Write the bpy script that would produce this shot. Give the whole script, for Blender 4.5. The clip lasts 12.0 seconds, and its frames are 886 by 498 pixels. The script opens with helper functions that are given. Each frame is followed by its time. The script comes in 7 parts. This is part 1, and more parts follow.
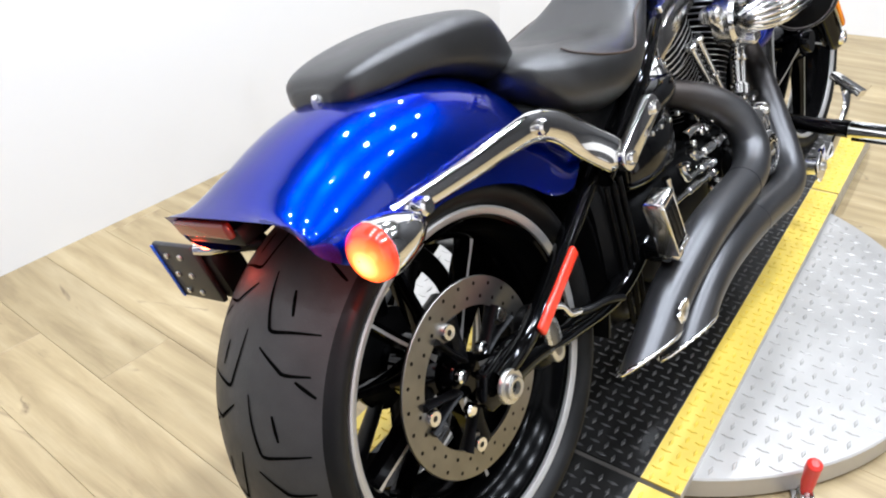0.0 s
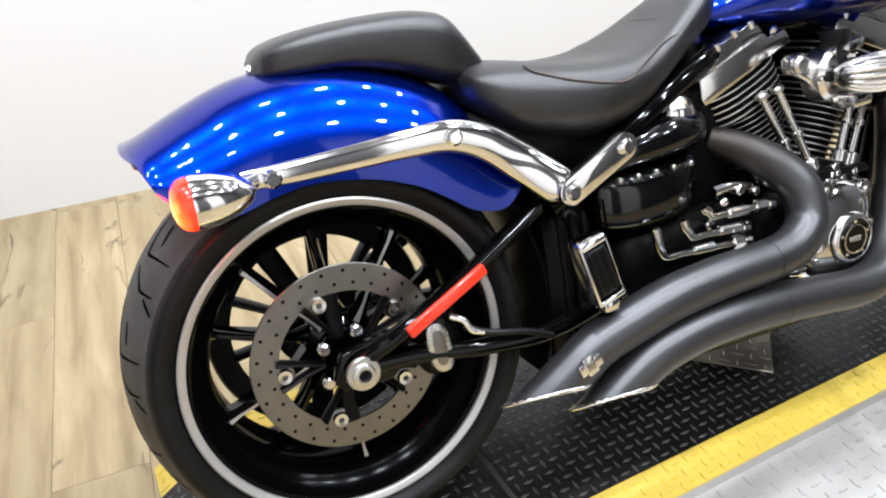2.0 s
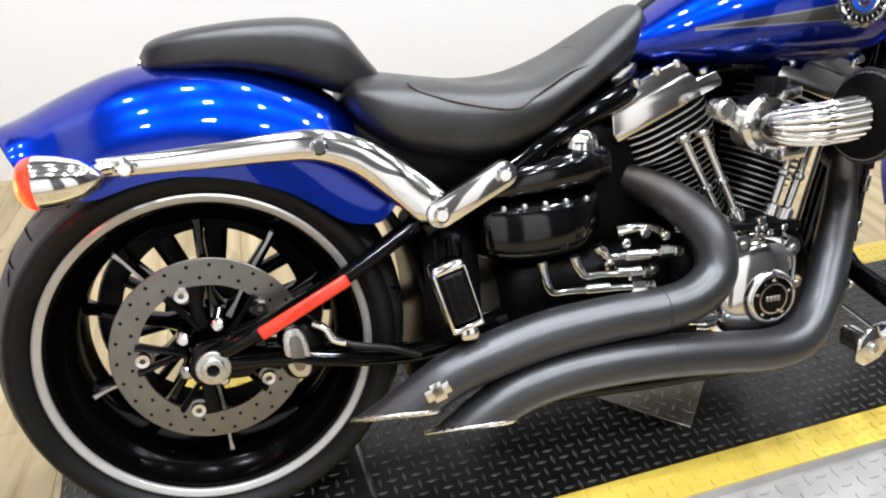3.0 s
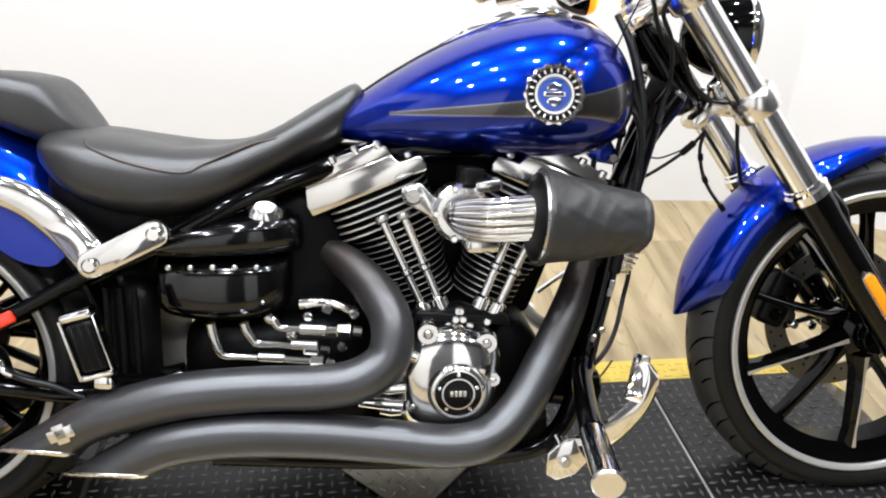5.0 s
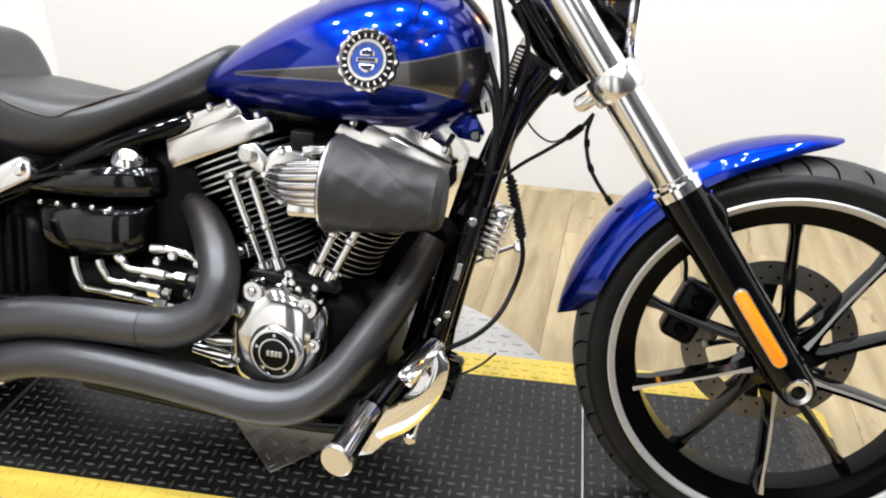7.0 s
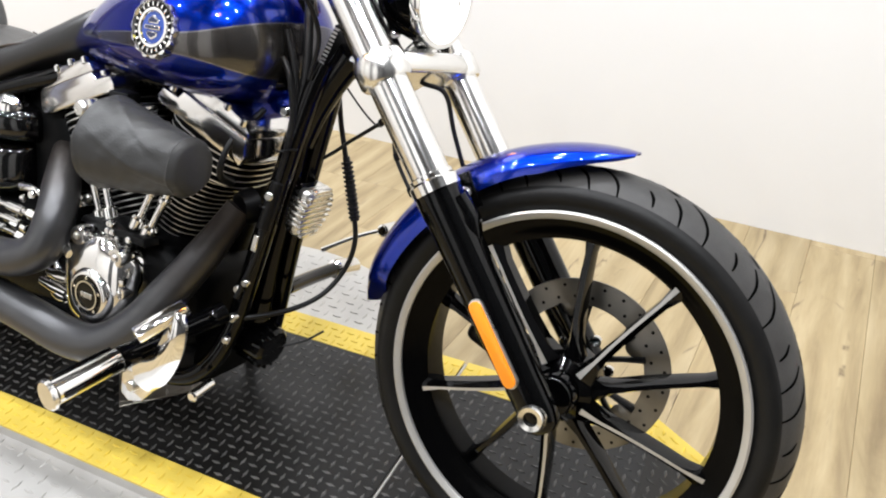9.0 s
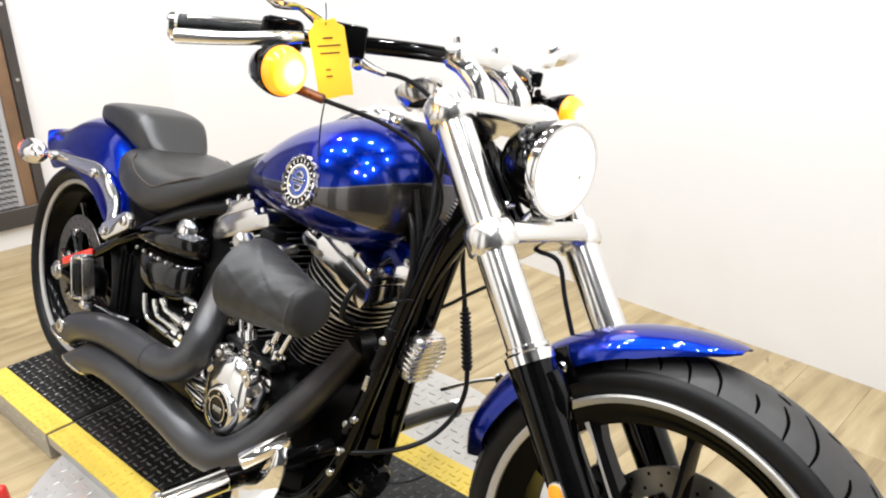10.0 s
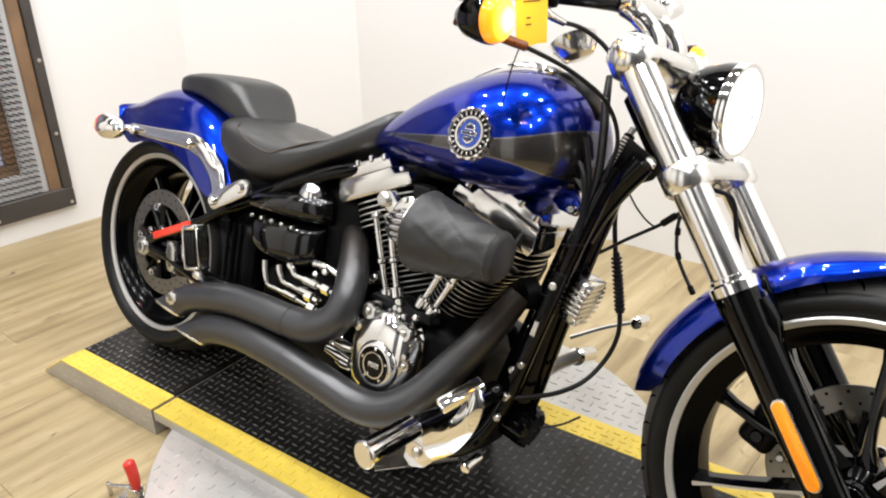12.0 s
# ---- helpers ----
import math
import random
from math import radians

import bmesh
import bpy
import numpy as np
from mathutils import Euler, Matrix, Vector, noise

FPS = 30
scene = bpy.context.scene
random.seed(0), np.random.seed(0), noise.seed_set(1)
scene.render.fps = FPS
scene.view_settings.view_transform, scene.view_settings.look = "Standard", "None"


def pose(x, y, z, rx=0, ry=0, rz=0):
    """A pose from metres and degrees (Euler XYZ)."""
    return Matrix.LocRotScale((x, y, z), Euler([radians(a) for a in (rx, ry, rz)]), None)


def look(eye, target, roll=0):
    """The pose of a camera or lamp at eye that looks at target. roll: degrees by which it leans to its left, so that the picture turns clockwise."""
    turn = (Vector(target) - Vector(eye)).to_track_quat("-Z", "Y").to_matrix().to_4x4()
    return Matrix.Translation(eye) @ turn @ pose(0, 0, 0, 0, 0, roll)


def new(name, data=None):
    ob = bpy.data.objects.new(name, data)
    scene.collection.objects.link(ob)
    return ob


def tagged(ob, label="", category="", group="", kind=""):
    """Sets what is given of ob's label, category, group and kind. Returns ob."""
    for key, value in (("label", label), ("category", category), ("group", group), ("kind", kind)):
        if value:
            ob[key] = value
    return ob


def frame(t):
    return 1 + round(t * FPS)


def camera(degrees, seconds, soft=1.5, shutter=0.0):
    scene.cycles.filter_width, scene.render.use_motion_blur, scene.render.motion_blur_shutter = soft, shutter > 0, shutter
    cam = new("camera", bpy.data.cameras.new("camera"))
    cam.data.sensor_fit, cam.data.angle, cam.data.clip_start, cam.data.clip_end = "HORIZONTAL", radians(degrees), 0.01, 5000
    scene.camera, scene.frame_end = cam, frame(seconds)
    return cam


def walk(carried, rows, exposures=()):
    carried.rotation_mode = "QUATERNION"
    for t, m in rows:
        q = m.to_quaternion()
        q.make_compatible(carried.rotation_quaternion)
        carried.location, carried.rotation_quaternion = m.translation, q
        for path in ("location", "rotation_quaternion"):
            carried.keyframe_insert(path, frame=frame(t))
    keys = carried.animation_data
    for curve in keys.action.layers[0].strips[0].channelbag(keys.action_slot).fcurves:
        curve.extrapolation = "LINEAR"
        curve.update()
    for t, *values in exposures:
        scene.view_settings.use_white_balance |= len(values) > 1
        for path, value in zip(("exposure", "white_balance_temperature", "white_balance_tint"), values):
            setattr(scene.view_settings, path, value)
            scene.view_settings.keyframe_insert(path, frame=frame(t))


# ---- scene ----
cam = camera(61.0, 12.0, soft=2.0)
PATH = [
    (0, (-0.644, -0.476, 1.054), (0.699, 0.538, -0.027), -3.7),
    (0.5, (-0.64, -0.629, 1.071), (0.538, 0.581, 0.0), -3.7),
    (1, (-0.496, -0.676, 1.031), (0.575, 0.621, -0.05), -3.3),
    (1.5, (-0.356, -0.718, 1.027), (0.594, 0.65, -0.081), -4.6),
    (2, (-0.24, -0.869, 1.05), (0.512, 0.65, -0.011), -2.5),
    (2.5, (-0.132, -0.976, 1.069), (0.54, 0.604, 0.044), -1.8),
    (3, (0.059, -0.983, 1.057), (0.609, 0.628, 0.008), 0.5),
    (3.2, (0.164, -0.978, 1.073), (0.716, 0.636, 0.029), -0.2),
    (4.8, (0.662, -1.163, 1.084), (0.96, 0.604, 0.194), 2.4),
    (5, (0.743, -1.135, 1.103), (1.001, 0.614, 0.168), 2.3),
    (5.5, (0.889, -1.134, 1.106), (1.031, 0.63, 0.174), -0.6),
    (6, (1.049, -1.216, 1.107), (0.914, 0.56, 0.197), 0.2),
    (6.5, (1.188, -1.235, 1.101), (0.963, 0.542, 0.211), -1.5),
    (7, (1.351, -1.121, 1.076), (1.068, 0.606, 0.109), 0.3),
    (7.5, (1.507, -1.061, 1.082), (1.208, 0.656, 0.1), -1.9),
    (7.7, (1.587, -1.062, 1.084), (1.194, 0.636, 0.102), -2.6),
    (9.3, (1.988, -0.866, 1.078), (1.143, 0.65, 0.085), -0.2),
    (9.5, (2.004, -0.837, 1.104), (1.037, 0.642, 0.168), -0.9),
    (10, (2.045, -0.835, 1.167), (0.85, 0.574, 0.402), -0.4),
    (10.5, (2.058, -0.847, 1.185), (0.771, 0.505, 0.467), -2.2),
    (11, (2.033, -0.885, 1.172), (0.68, 0.389, 0.433), -2.6),
    (11.5, (1.957, -0.973, 1.159), (0.651, 0.315, 0.361), -0.6),
    (12, (1.771, -1.119, 1.133), (0.698, 0.361, 0.321), -1.3),
]
walk(cam, [(t, look(eye, target, roll)) for t, eye, target, roll in PATH], [(0, 0.04, 5650, 10), (3.0, -0.03, 5850, 10), (6.5, 0.0, 5900, 10), (9.5, -0.03, 6050, 10), (11.0, -0.05, 6200, 10), (12.0, -0.14, 6250, 10)])

# ---- light ----
world = bpy.data.worlds.new("studio_world")
world.use_nodes = True
world.node_tree.nodes["Background"].inputs[0].default_value = (1.0, 0.97, 0.93, 1)
world.node_tree.nodes["Background"].inputs[1].default_value = 0.05
scene.world = world
scene.view_settings.exposure = 0.0

FLOOR = -0.08        # wooden floor under the platform
CEIL = 3.1
LAMP_W = 21.0
LAMP_COLOUR = (1.0, 0.98, 0.95)


# ---- materials ----
def mat(name, colour, rough=0.5, metal=0.0, coat=0.0, bump=0.0, scale=60.0, vary=0.0, vscale=4.0, emit=0.0, emit_colour=None, spec=0.5, rough_vary=0.0, coat_rough=0.03):
    m = bpy.data.materials.new(name)
    m.use_nodes = True
    nt = m.node_tree
    b = nt.nodes["Principled BSDF"]
    b.inputs["Base Color"].default_value = (*colour, 1)
    b.inputs["Roughness"].default_value = rough
    b.inputs["Metallic"].default_value = metal
    b.inputs["Coat Weight"].default_value = coat
    b.inputs["Coat Roughness"].default_value = coat_rough
    b.inputs["Specular IOR Level"].default_value = spec
    co = nt.nodes.new("ShaderNodeTexCoord")
    if vary:
        n = nt.nodes.new("ShaderNodeTexNoise")
        n.inputs["Scale"].default_value = vscale
        n.inputs["Detail"].default_value = 6
        nt.links.new(co.outputs["Object"], n.inputs["Vector"])
        r = nt.nodes.new("ShaderNodeMapRange")
        r.inputs[3].default_value, r.inputs[4].default_value = 1 - vary, 1 + vary
        nt.links.new(n.outputs["Fac"], r.inputs[0])
        mx = nt.nodes.new("ShaderNodeVectorMath")
        mx.operation = "SCALE"
        mx.inputs[0].default_value = colour
        nt.links.new(r.outputs[0], mx.inputs["Scale"])
        nt.links.new(mx.outputs[0], b.inputs["Base Color"])
    if rough_vary:
        n = nt.nodes.new("ShaderNodeTexNoise")
        n.inputs["Scale"].default_value = vscale * 3
        n.inputs["Detail"].default_value = 5
        nt.links.new(co.outputs["Object"], n.inputs["Vector"])
        r = nt.nodes.new("ShaderNodeMapRange")
        r.inputs[3].default_value, r.inputs[4].default_value = max(0.01, rough - rough_vary), rough + rough_vary
        nt.links.new(n.outputs["Fac"], r.inputs[0])
        nt.links.new(r.outputs[0], b.inputs["Roughness"])
    if bump:
        n = nt.nodes.new("ShaderNodeTexNoise")
        n.inputs["Scale"].default_value = scale
        n.inputs["Detail"].default_value = 4
        nt.links.new(co.outputs["Object"], n.inputs["Vector"])
        bp = nt.nodes.new("ShaderNodeBump")
        bp.inputs["Strength"].default_value = bump
        bp.inputs["Distance"].default_value = 0.002
        nt.links.new(n.outputs["Fac"], bp.inputs["Height"])
        nt.links.new(bp.outputs[0], b.inputs["Normal"])
    if emit:
        b.inputs["Emission Color"].default_value = (*(emit_colour or colour), 1)
        b.inputs["Emission Strength"].default_value = emit
    return m


BLUE = (0.0018, 0.0190, 0.285)
blue_paint = mat("blue_paint", BLUE, 0.27, 0.90, 0.85, vary=0.10, vscale=900, coat_rough=0.02)
blue_paint.node_tree.nodes["Principled BSDF"].inputs["Specular Tint"].default_value = (0.04, 0.08, 0.45, 1)
chrome = mat("chrome", (0.84, 0.83, 0.81), 0.08, 1.0, rough_vary=0.03, vscale=6)
# darker copy of chrome: shade between the intake ribs put into the colour
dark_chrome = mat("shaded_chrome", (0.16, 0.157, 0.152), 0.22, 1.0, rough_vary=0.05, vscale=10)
worn_chrome = mat("worn_chrome", (0.72, 0.70, 0.67), 0.15, 1.0, rough_vary=0.06, vscale=9, vary=0.10)
satin_metal = mat("satin_metal", (0.62, 0.61, 0.58), 0.28, 1.0, rough_vary=0.08, vscale=12)
polished = mat("polished_aluminium", (0.80, 0.79, 0.76), 0.20, 1.0, rough_vary=0.05, vscale=10)
pipe_black = mat("ceramic_black", (0.08, 0.08, 0.085), 0.38, 0.85, spec=0.5, bump=0.05, scale=500, vary=0.25, vscale=8, rough_vary=0.07)
gloss_black = mat("gloss_black", (0.0010, 0.0010, 0.0011), 0.06, 0.0, 0.0, spec=0.24, rough_vary=0.03, vscale=8)
bowl_black = mat("gloss_tank_black", (0.0012, 0.0012, 0.0013), 0.09, spec=0.55, rough_vary=0.03, vscale=8)
wheel_black = mat("wheel_black", (0.0012, 0.0012, 0.0013), 0.16, 0.0, spec=0.07, rough_vary=0.05, vscale=10)
satin_black = mat("satin_black", (0.0022, 0.0022, 0.0024), 0.36, 0.0, spec=0.14, vary=0.2, vscale=15, bump=0.08, scale=300)
engine_black = mat("engine_black", (0.0015, 0.0015, 0.0016), 0.42, 0.0, spec=0.08, bump=0.15, scale=420, vary=0.2, vscale=20)
plastic_black = mat("plastic_black", (0.003, 0.003, 0.0033), 0.42, spec=0.2, bump=0.1, scale=400)
tread_rubber = mat("dusty_tread_rubber", (0.034, 0.0325, 0.031), 0.50, spec=0.30, vary=0.45, vscale=18, bump=0.15, scale=300, rough_vary=0.1)
rubber = mat("tyre_rubber", (0.0065, 0.0063, 0.0061), 0.44, spec=0.18, vary=0.8, vscale=14, bump=0.12, scale=260, rough_vary=0.1)
# sleeve colour holds the amber signal's light falling on it
lamp_tinted_sleeve = mat("amber_tinted_sleeve", (0.070, 0.026, 0.012), 0.38, spec=0.4, vary=0.35, vscale=30)
cable_black = mat("cable_rubber", (0.005, 0.005, 0.0055), 0.4, spec=0.3)
vinyl = mat("seat_vinyl", (0.0075, 0.0070, 0.0067), 0.36, spec=0.75, bump=0.22, scale=420, vary=0.2, vscale=7, rough_vary=0.09)
# brown seam vinyl; the highlight along the seat crease is in its colour
seam_vinyl = mat("seam_highlight_vinyl", (0.040, 0.026, 0.018), 0.45, spec=0.5, vary=0.4, vscale=20)
sock = mat("filter_cloth", (0.023, 0.023, 0.023), 0.45, spec=0.4, bump=0.25, scale=300, vary=0.10, vscale=16)
stripe_silver = mat("machined_silver", (0.47, 0.46, 0.44), 0.36, 0.6, vary=0.08, vscale=40)
disc_steel = mat("brake_steel", (0.23, 0.22, 0.20), 0.34, 1.0, vary=0.22, vscale=30, rough_vary=0.08)
red_reflector = mat("red_reflector", (0.75, 0.035, 0.012), 0.22, coat=0.5)
amber_reflector = mat("amber_reflector", (0.85, 0.26, 0.004), 0.22, coat=0.3, bump=0.3, scale=220)
dark_red = mat("tail_lamp_red", (0.25, 0.02, 0.012), 0.25, coat=0.5)
lamp_glow = mat("lit_headlamp_lens", (0.95, 0.95, 0.95), 0.1, emit=4.0, emit_colour=(1.0, 0.98, 0.95))
tag_yellow = mat("yellow_card", (0.86, 0.74, 0.06), 0.6, vary=0.06, vscale=20)
ink = mat("dark_ink", (0.10, 0.09, 0.03), 0.7)
plate_black = mat("plate_black", (0.014, 0.015, 0.017), 0.45, vary=0.2, vscale=12)
plate_blue = mat("plate_blue", (0.02, 0.08, 0.45), 0.4)
tread_black = mat("black_tread_plate", (0.0085, 0.0081, 0.0076), 0.34, 0.0, spec=0.36, vary=0.85, vscale=3.2, rough_vary=0.1, bump=0.08, scale=180)
tread_worn = mat("worn_black_tread_bar", (0.11, 0.108, 0.105), 0.30, 0.6, vary=0.9, vscale=2.4, rough_vary=0.08)
tread_yellow = mat("yellow_tread_paint", (0.62, 0.46, 0.070), 0.42, vary=0.16, vscale=9, rough_vary=0.08, bump=0.06, scale=160)
tread_yellow_worn = mat("scuffed_yellow_tread_bar", (0.64, 0.46, 0.05), 0.38, vary=0.4, vscale=6)
tread_silver = mat("aluminium_tread_plate", (0.47, 0.455, 0.43), 0.34, 0.5, vary=0.22, vscale=7, rough_vary=0.1, bump=0.05, scale=140)
wall_paint = mat("white_wall_paint", (0.70, 0.688, 0.672), 0.6, vary=0.025, vscale=1.2, bump=0.05, scale=120)
ceil_paint = mat("dark_ceiling_paint", (0.13, 0.13, 0.13), 0.8, vary=0.1, vscale=2)
pale_wall = mat("pale_wall_paint", (0.72, 0.71, 0.69), 0.6, vary=0.03, vscale=1.5)
# near black in place of unlit space, for the walls out of view
dark_wall = mat("unlit_hall_dark", (0.05, 0.05, 0.052), 0.7, vary=0.2, vscale=1)
spot_white = mat("spot_white", (0.7, 0.7, 0.68), 0.5)
frame_iron = mat("dark_iron_frame", (0.055, 0.048, 0.044), 0.5, 0.3, vary=0.35, vscale=9)
frame_wood = mat("brown_wood_trim", (0.16, 0.095, 0.050), 0.5, vary=0.75, vscale=6, bump=0.2, scale=80)
backing_grey = mat("pale_reveal_board", (0.40, 0.40, 0.40), 0.7, vary=0.12, vscale=5)
mesh_steel = mat("dark_expanded_mesh", (0.055, 0.055, 0.058), 0.5, 0.4, vary=0.2, vscale=20)


def tank_paint():
    """Blue candy paint with a charcoal wedge that fans out towards the front."""
    m = mat("tank_paint", BLUE, 0.27, 0.90, 0.85, coat_rough=0.02)
    m.node_tree.nodes["Principled BSDF"].inputs["Specular Tint"].default_value = (0.04, 0.08, 0.45, 1)
    nt = m.node_tree
    b = nt.nodes["Principled BSDF"]
    co = nt.nodes.new("ShaderNodeTexCoord")
    s = nt.nodes.new("ShaderNodeSeparateXYZ")
    nt.links.new(co.outputs["Object"], s.inputs[0])

    def math_node(op, a, c):
        n = nt.nodes.new("ShaderNodeMath")
        n.operation = op
        for k, v in enumerate((a, c)):
            if isinstance(v, (int, float)):
                n.inputs[k].default_value = v
            else:
                nt.links.new(v, n.inputs[k])
        return n.outputs[0]

    dx = math_node("SUBTRACT", s.outputs[0], 0.80)
    up = math_node("ADD", math_node("MULTIPLY", dx, 0.105), 0.734)
    low = math_node("ADD", math_node("MULTIPLY", dx, 0.010), 0.731)
    fan = math_node("MAXIMUM", math_node("SUBTRACT", s.outputs[0], 1.078), 0.0)
    fan2 = math_node("MULTIPLY", fan, fan)
    low = math_node("ADD", low, math_node("MULTIPLY", fan2, -1.8))
    up = math_node("ADD", up, math_node("MULTIPLY", fan2, 1.5))
    a = math_node("LESS_THAN", s.outputs[2], up)
    c = math_node("GREATER_THAN", s.outputs[2], low)
    mask = math_node("MULTIPLY", math_node("MULTIPLY", a, c), math_node("GREATER_THAN", dx, 0.0))
    mix = nt.nodes.new("ShaderNodeMix")
    mix.data_type = "RGBA"
    nt.links.new(mask, mix.inputs[0])
    mix.inputs[6].default_value = (*BLUE, 1)
    mix.inputs[7].default_value = (0.085, 0.080, 0.074, 1)
    # pale pinstripes along both edges of the wedge
    near_up = math_node("LESS_THAN", math_node("ABSOLUTE", math_node("SUBTRACT", s.outputs[2], up), 0.0), 0.0013)
    near_low = math_node("LESS_THAN", math_node("ABSOLUTE", math_node("SUBTRACT", s.outputs[2], low), 0.0), 0.0013)
    line = math_node("MULTIPLY", math_node("MAXIMUM", near_up, near_low), math_node("GREATER_THAN", dx, 0.0))
    pin = nt.nodes.new("ShaderNodeMix")
    pin.data_type = "RGBA"
    nt.links.new(line, pin.inputs[0])
    nt.links.new(mix.outputs[2], pin.inputs[6])
    pin.inputs[7].default_value = (0.22, 0.22, 0.24, 1)
    nt.links.new(pin.outputs[2], b.inputs["Base Color"])
    return m


def ceramic_pipe(ports):
    """Satin black ceramic, baked dull and brown where the pipe leaves the cylinder head."""
    m = mat("ceramic_black_heated", (0.10, 0.10, 0.11), 0.36, 0.85, spec=0.5, bump=0.05, scale=500)
    nt = m.node_tree
    b = nt.nodes["Principled BSDF"]
    co = nt.nodes.new("ShaderNodeTexCoord")
    blotch = nt.nodes.new("ShaderNodeTexNoise")
    blotch.inputs["Scale"].default_value = 16
    blotch.inputs["Detail"].default_value = 6
    nt.links.new(co.outputs["Object"], blotch.inputs["Vector"])
    near = None
    for p in ports:
        d = nt.nodes.new("ShaderNodeVectorMath")
        d.operation = "DISTANCE"
        d.inputs[1].default_value = p
        nt.links.new(co.outputs["Object"], d.inputs[0])
        if near is None:
            near = d.outputs["Value"]
        else:
            mn = nt.nodes.new("ShaderNodeMath")
            mn.operation = "MINIMUM"
            nt.links.new(near, mn.inputs[0])
            nt.links.new(d.outputs["Value"], mn.inputs[1])
            near = mn.outputs[0]
    sh = nt.nodes.new("ShaderNodeMath")
    sh.operation = "MULTIPLY_ADD"
    nt.links.new(blotch.outputs["Fac"], sh.inputs[0])
    sh.inputs[1].default_value = 0.16
    nt.links.new(near, sh.inputs[2])
    heat = nt.nodes.new("ShaderNodeMapRange")
    heat.inputs[1].default_value, heat.inputs[2].default_value = 0.29, 0.12
    nt.links.new(sh.outputs[0], heat.inputs[0])
    mix = nt.nodes.new("ShaderNodeMix")
    mix.data_type = "RGBA"
    nt.links.new(heat.outputs[0], mix.inputs[0])
    mix.inputs[6].default_value = (0.087, 0.087, 0.090, 1)
    mix.inputs[7].default_value = (0.038, 0.032, 0.028, 1)
    nt.links.new(mix.outputs[2], b.inputs["Base Color"])
    v = nt.nodes.new("ShaderNodeMapRange")
    v.inputs[3].default_value, v.inputs[4].default_value = 0.35, 0.46
    nt.links.new(heat.outputs[0], v.inputs[0])
    nt.links.new(v.outputs[0], b.inputs["Roughness"])
    return m


def plank_wood():
    """Light oak boards: each board its own tone, grain along its length."""
    m = bpy.data.materials.new("oak_planks")
    m.use_nodes = True
    nt = m.node_tree
    b = nt.nodes["Principled BSDF"]
    co = nt.nodes.new("ShaderNodeTexCoord")
    info = nt.nodes.new("ShaderNodeObjectInfo")
    mp = nt.nodes.new("ShaderNodeMapping")
    mp.inputs["Scale"].default_value = (9, 1.1, 9)
    add = nt.nodes.new("ShaderNodeVectorMath")
    add.operation = "ADD"
    sc = nt.nodes.new("ShaderNodeVectorMath")
    sc.operation = "SCALE"
    sc.inputs[0].default_value = (17, 31, 5)
    nt.links.new(info.outputs["Random"], sc.inputs["Scale"])
    nt.links.new(co.outputs["Object"], add.inputs[0])
    nt.links.new(sc.outputs[0], add.inputs[1])
    nt.links.new(add.outputs[0], mp.inputs["Vector"])
    grain = nt.nodes.new("ShaderNodeTexNoise")
    grain.inputs["Scale"].default_value = 1.6
    grain.inputs["Detail"].default_value = 8
    grain.inputs["Roughness"].default_value = 0.62
    grain.inputs["Distortion"].default_value = 0.7
    nt.links.new(mp.outputs[0], grain.inputs["Vector"])
    fine = nt.nodes.new("ShaderNodeTexNoise")
    mp2 = nt.nodes.new("ShaderNodeMapping")
    mp2.inputs["Scale"].default_value = (60, 3, 60)
    nt.links.new(add.outputs[0], mp2.inputs["Vector"])
    nt.links.new(mp2.outputs[0], fine.inputs["Vector"])
    fine.inputs["Scale"].default_value = 3
    fine.inputs["Detail"].default_value = 5
    # cathedral figure
    wave = nt.nodes.new("ShaderNodeTexWave")
    wave.wave_type = "BANDS"
    wave.bands_direction = "X"
    wave.inputs["Scale"].default_value = 0.45
    wave.inputs["Distortion"].default_value = 9.0
    wave.inputs["Detail"].default_value = 3.0
    wave.inputs["Detail Scale"].default_value = 0.7
    nt.links.new(mp.outputs[0], wave.inputs["Vector"])
    both = nt.nodes.new("ShaderNodeMath")
    both.operation = "MULTIPLY_ADD"
    nt.links.new(wave.outputs["Fac"], both.inputs[0])
    both.inputs[1].default_value = 0.14
    shift = nt.nodes.new("ShaderNodeMath")
    shift.operation = "SUBTRACT"
    nt.links.new(grain.outputs["Fac"], shift.inputs[0])
    shift.inputs[1].default_value = 0.075
    nt.links.new(shift.outputs[0], both.inputs[2])
    ramp = nt.nodes.new("ShaderNodeValToRGB")
    e = ramp.color_ramp.elements
    e[0].position, e[0].color = 0.16, (0.165, 0.115, 0.056, 1)
    e[1].position, e[1].color = 0.82, (0.45, 0.362, 0.215, 1)
    mid = e.new(0.48)
    mid.color = (0.330, 0.254, 0.134, 1)
    nt.links.new(both.outputs[0], ramp.inputs[0])
    tone = nt.nodes.new("ShaderNodeMapRange")
    tone.inputs[3].default_value, tone.inputs[4].default_value = 0.91, 1.09
    nt.links.new(info.outputs["Random"], tone.inputs[0])
    ft = nt.nodes.new("ShaderNodeMapRange")
    ft.inputs[3].default_value, ft.inputs[4].default_value = 0.88, 1.1
    nt.links.new(fine.outputs["Fac"], ft.inputs[0])
    mu = nt.nodes.new("ShaderNodeMath")
    mu.operation = "MULTIPLY"
    nt.links.new(tone.outputs[0], mu.inputs[0])
    nt.links.new(ft.outputs[0], mu.inputs[1])
    col = nt.nodes.new("ShaderNodeVectorMath")
    col.operation = "SCALE"
    nt.links.new(ramp.outputs[0], col.inputs[0])
    nt.links.new(mu.outputs[0], col.inputs["Scale"])
    # dark veins and splits that wander along some boards
    mp3 = nt.nodes.new("ShaderNodeMapping")
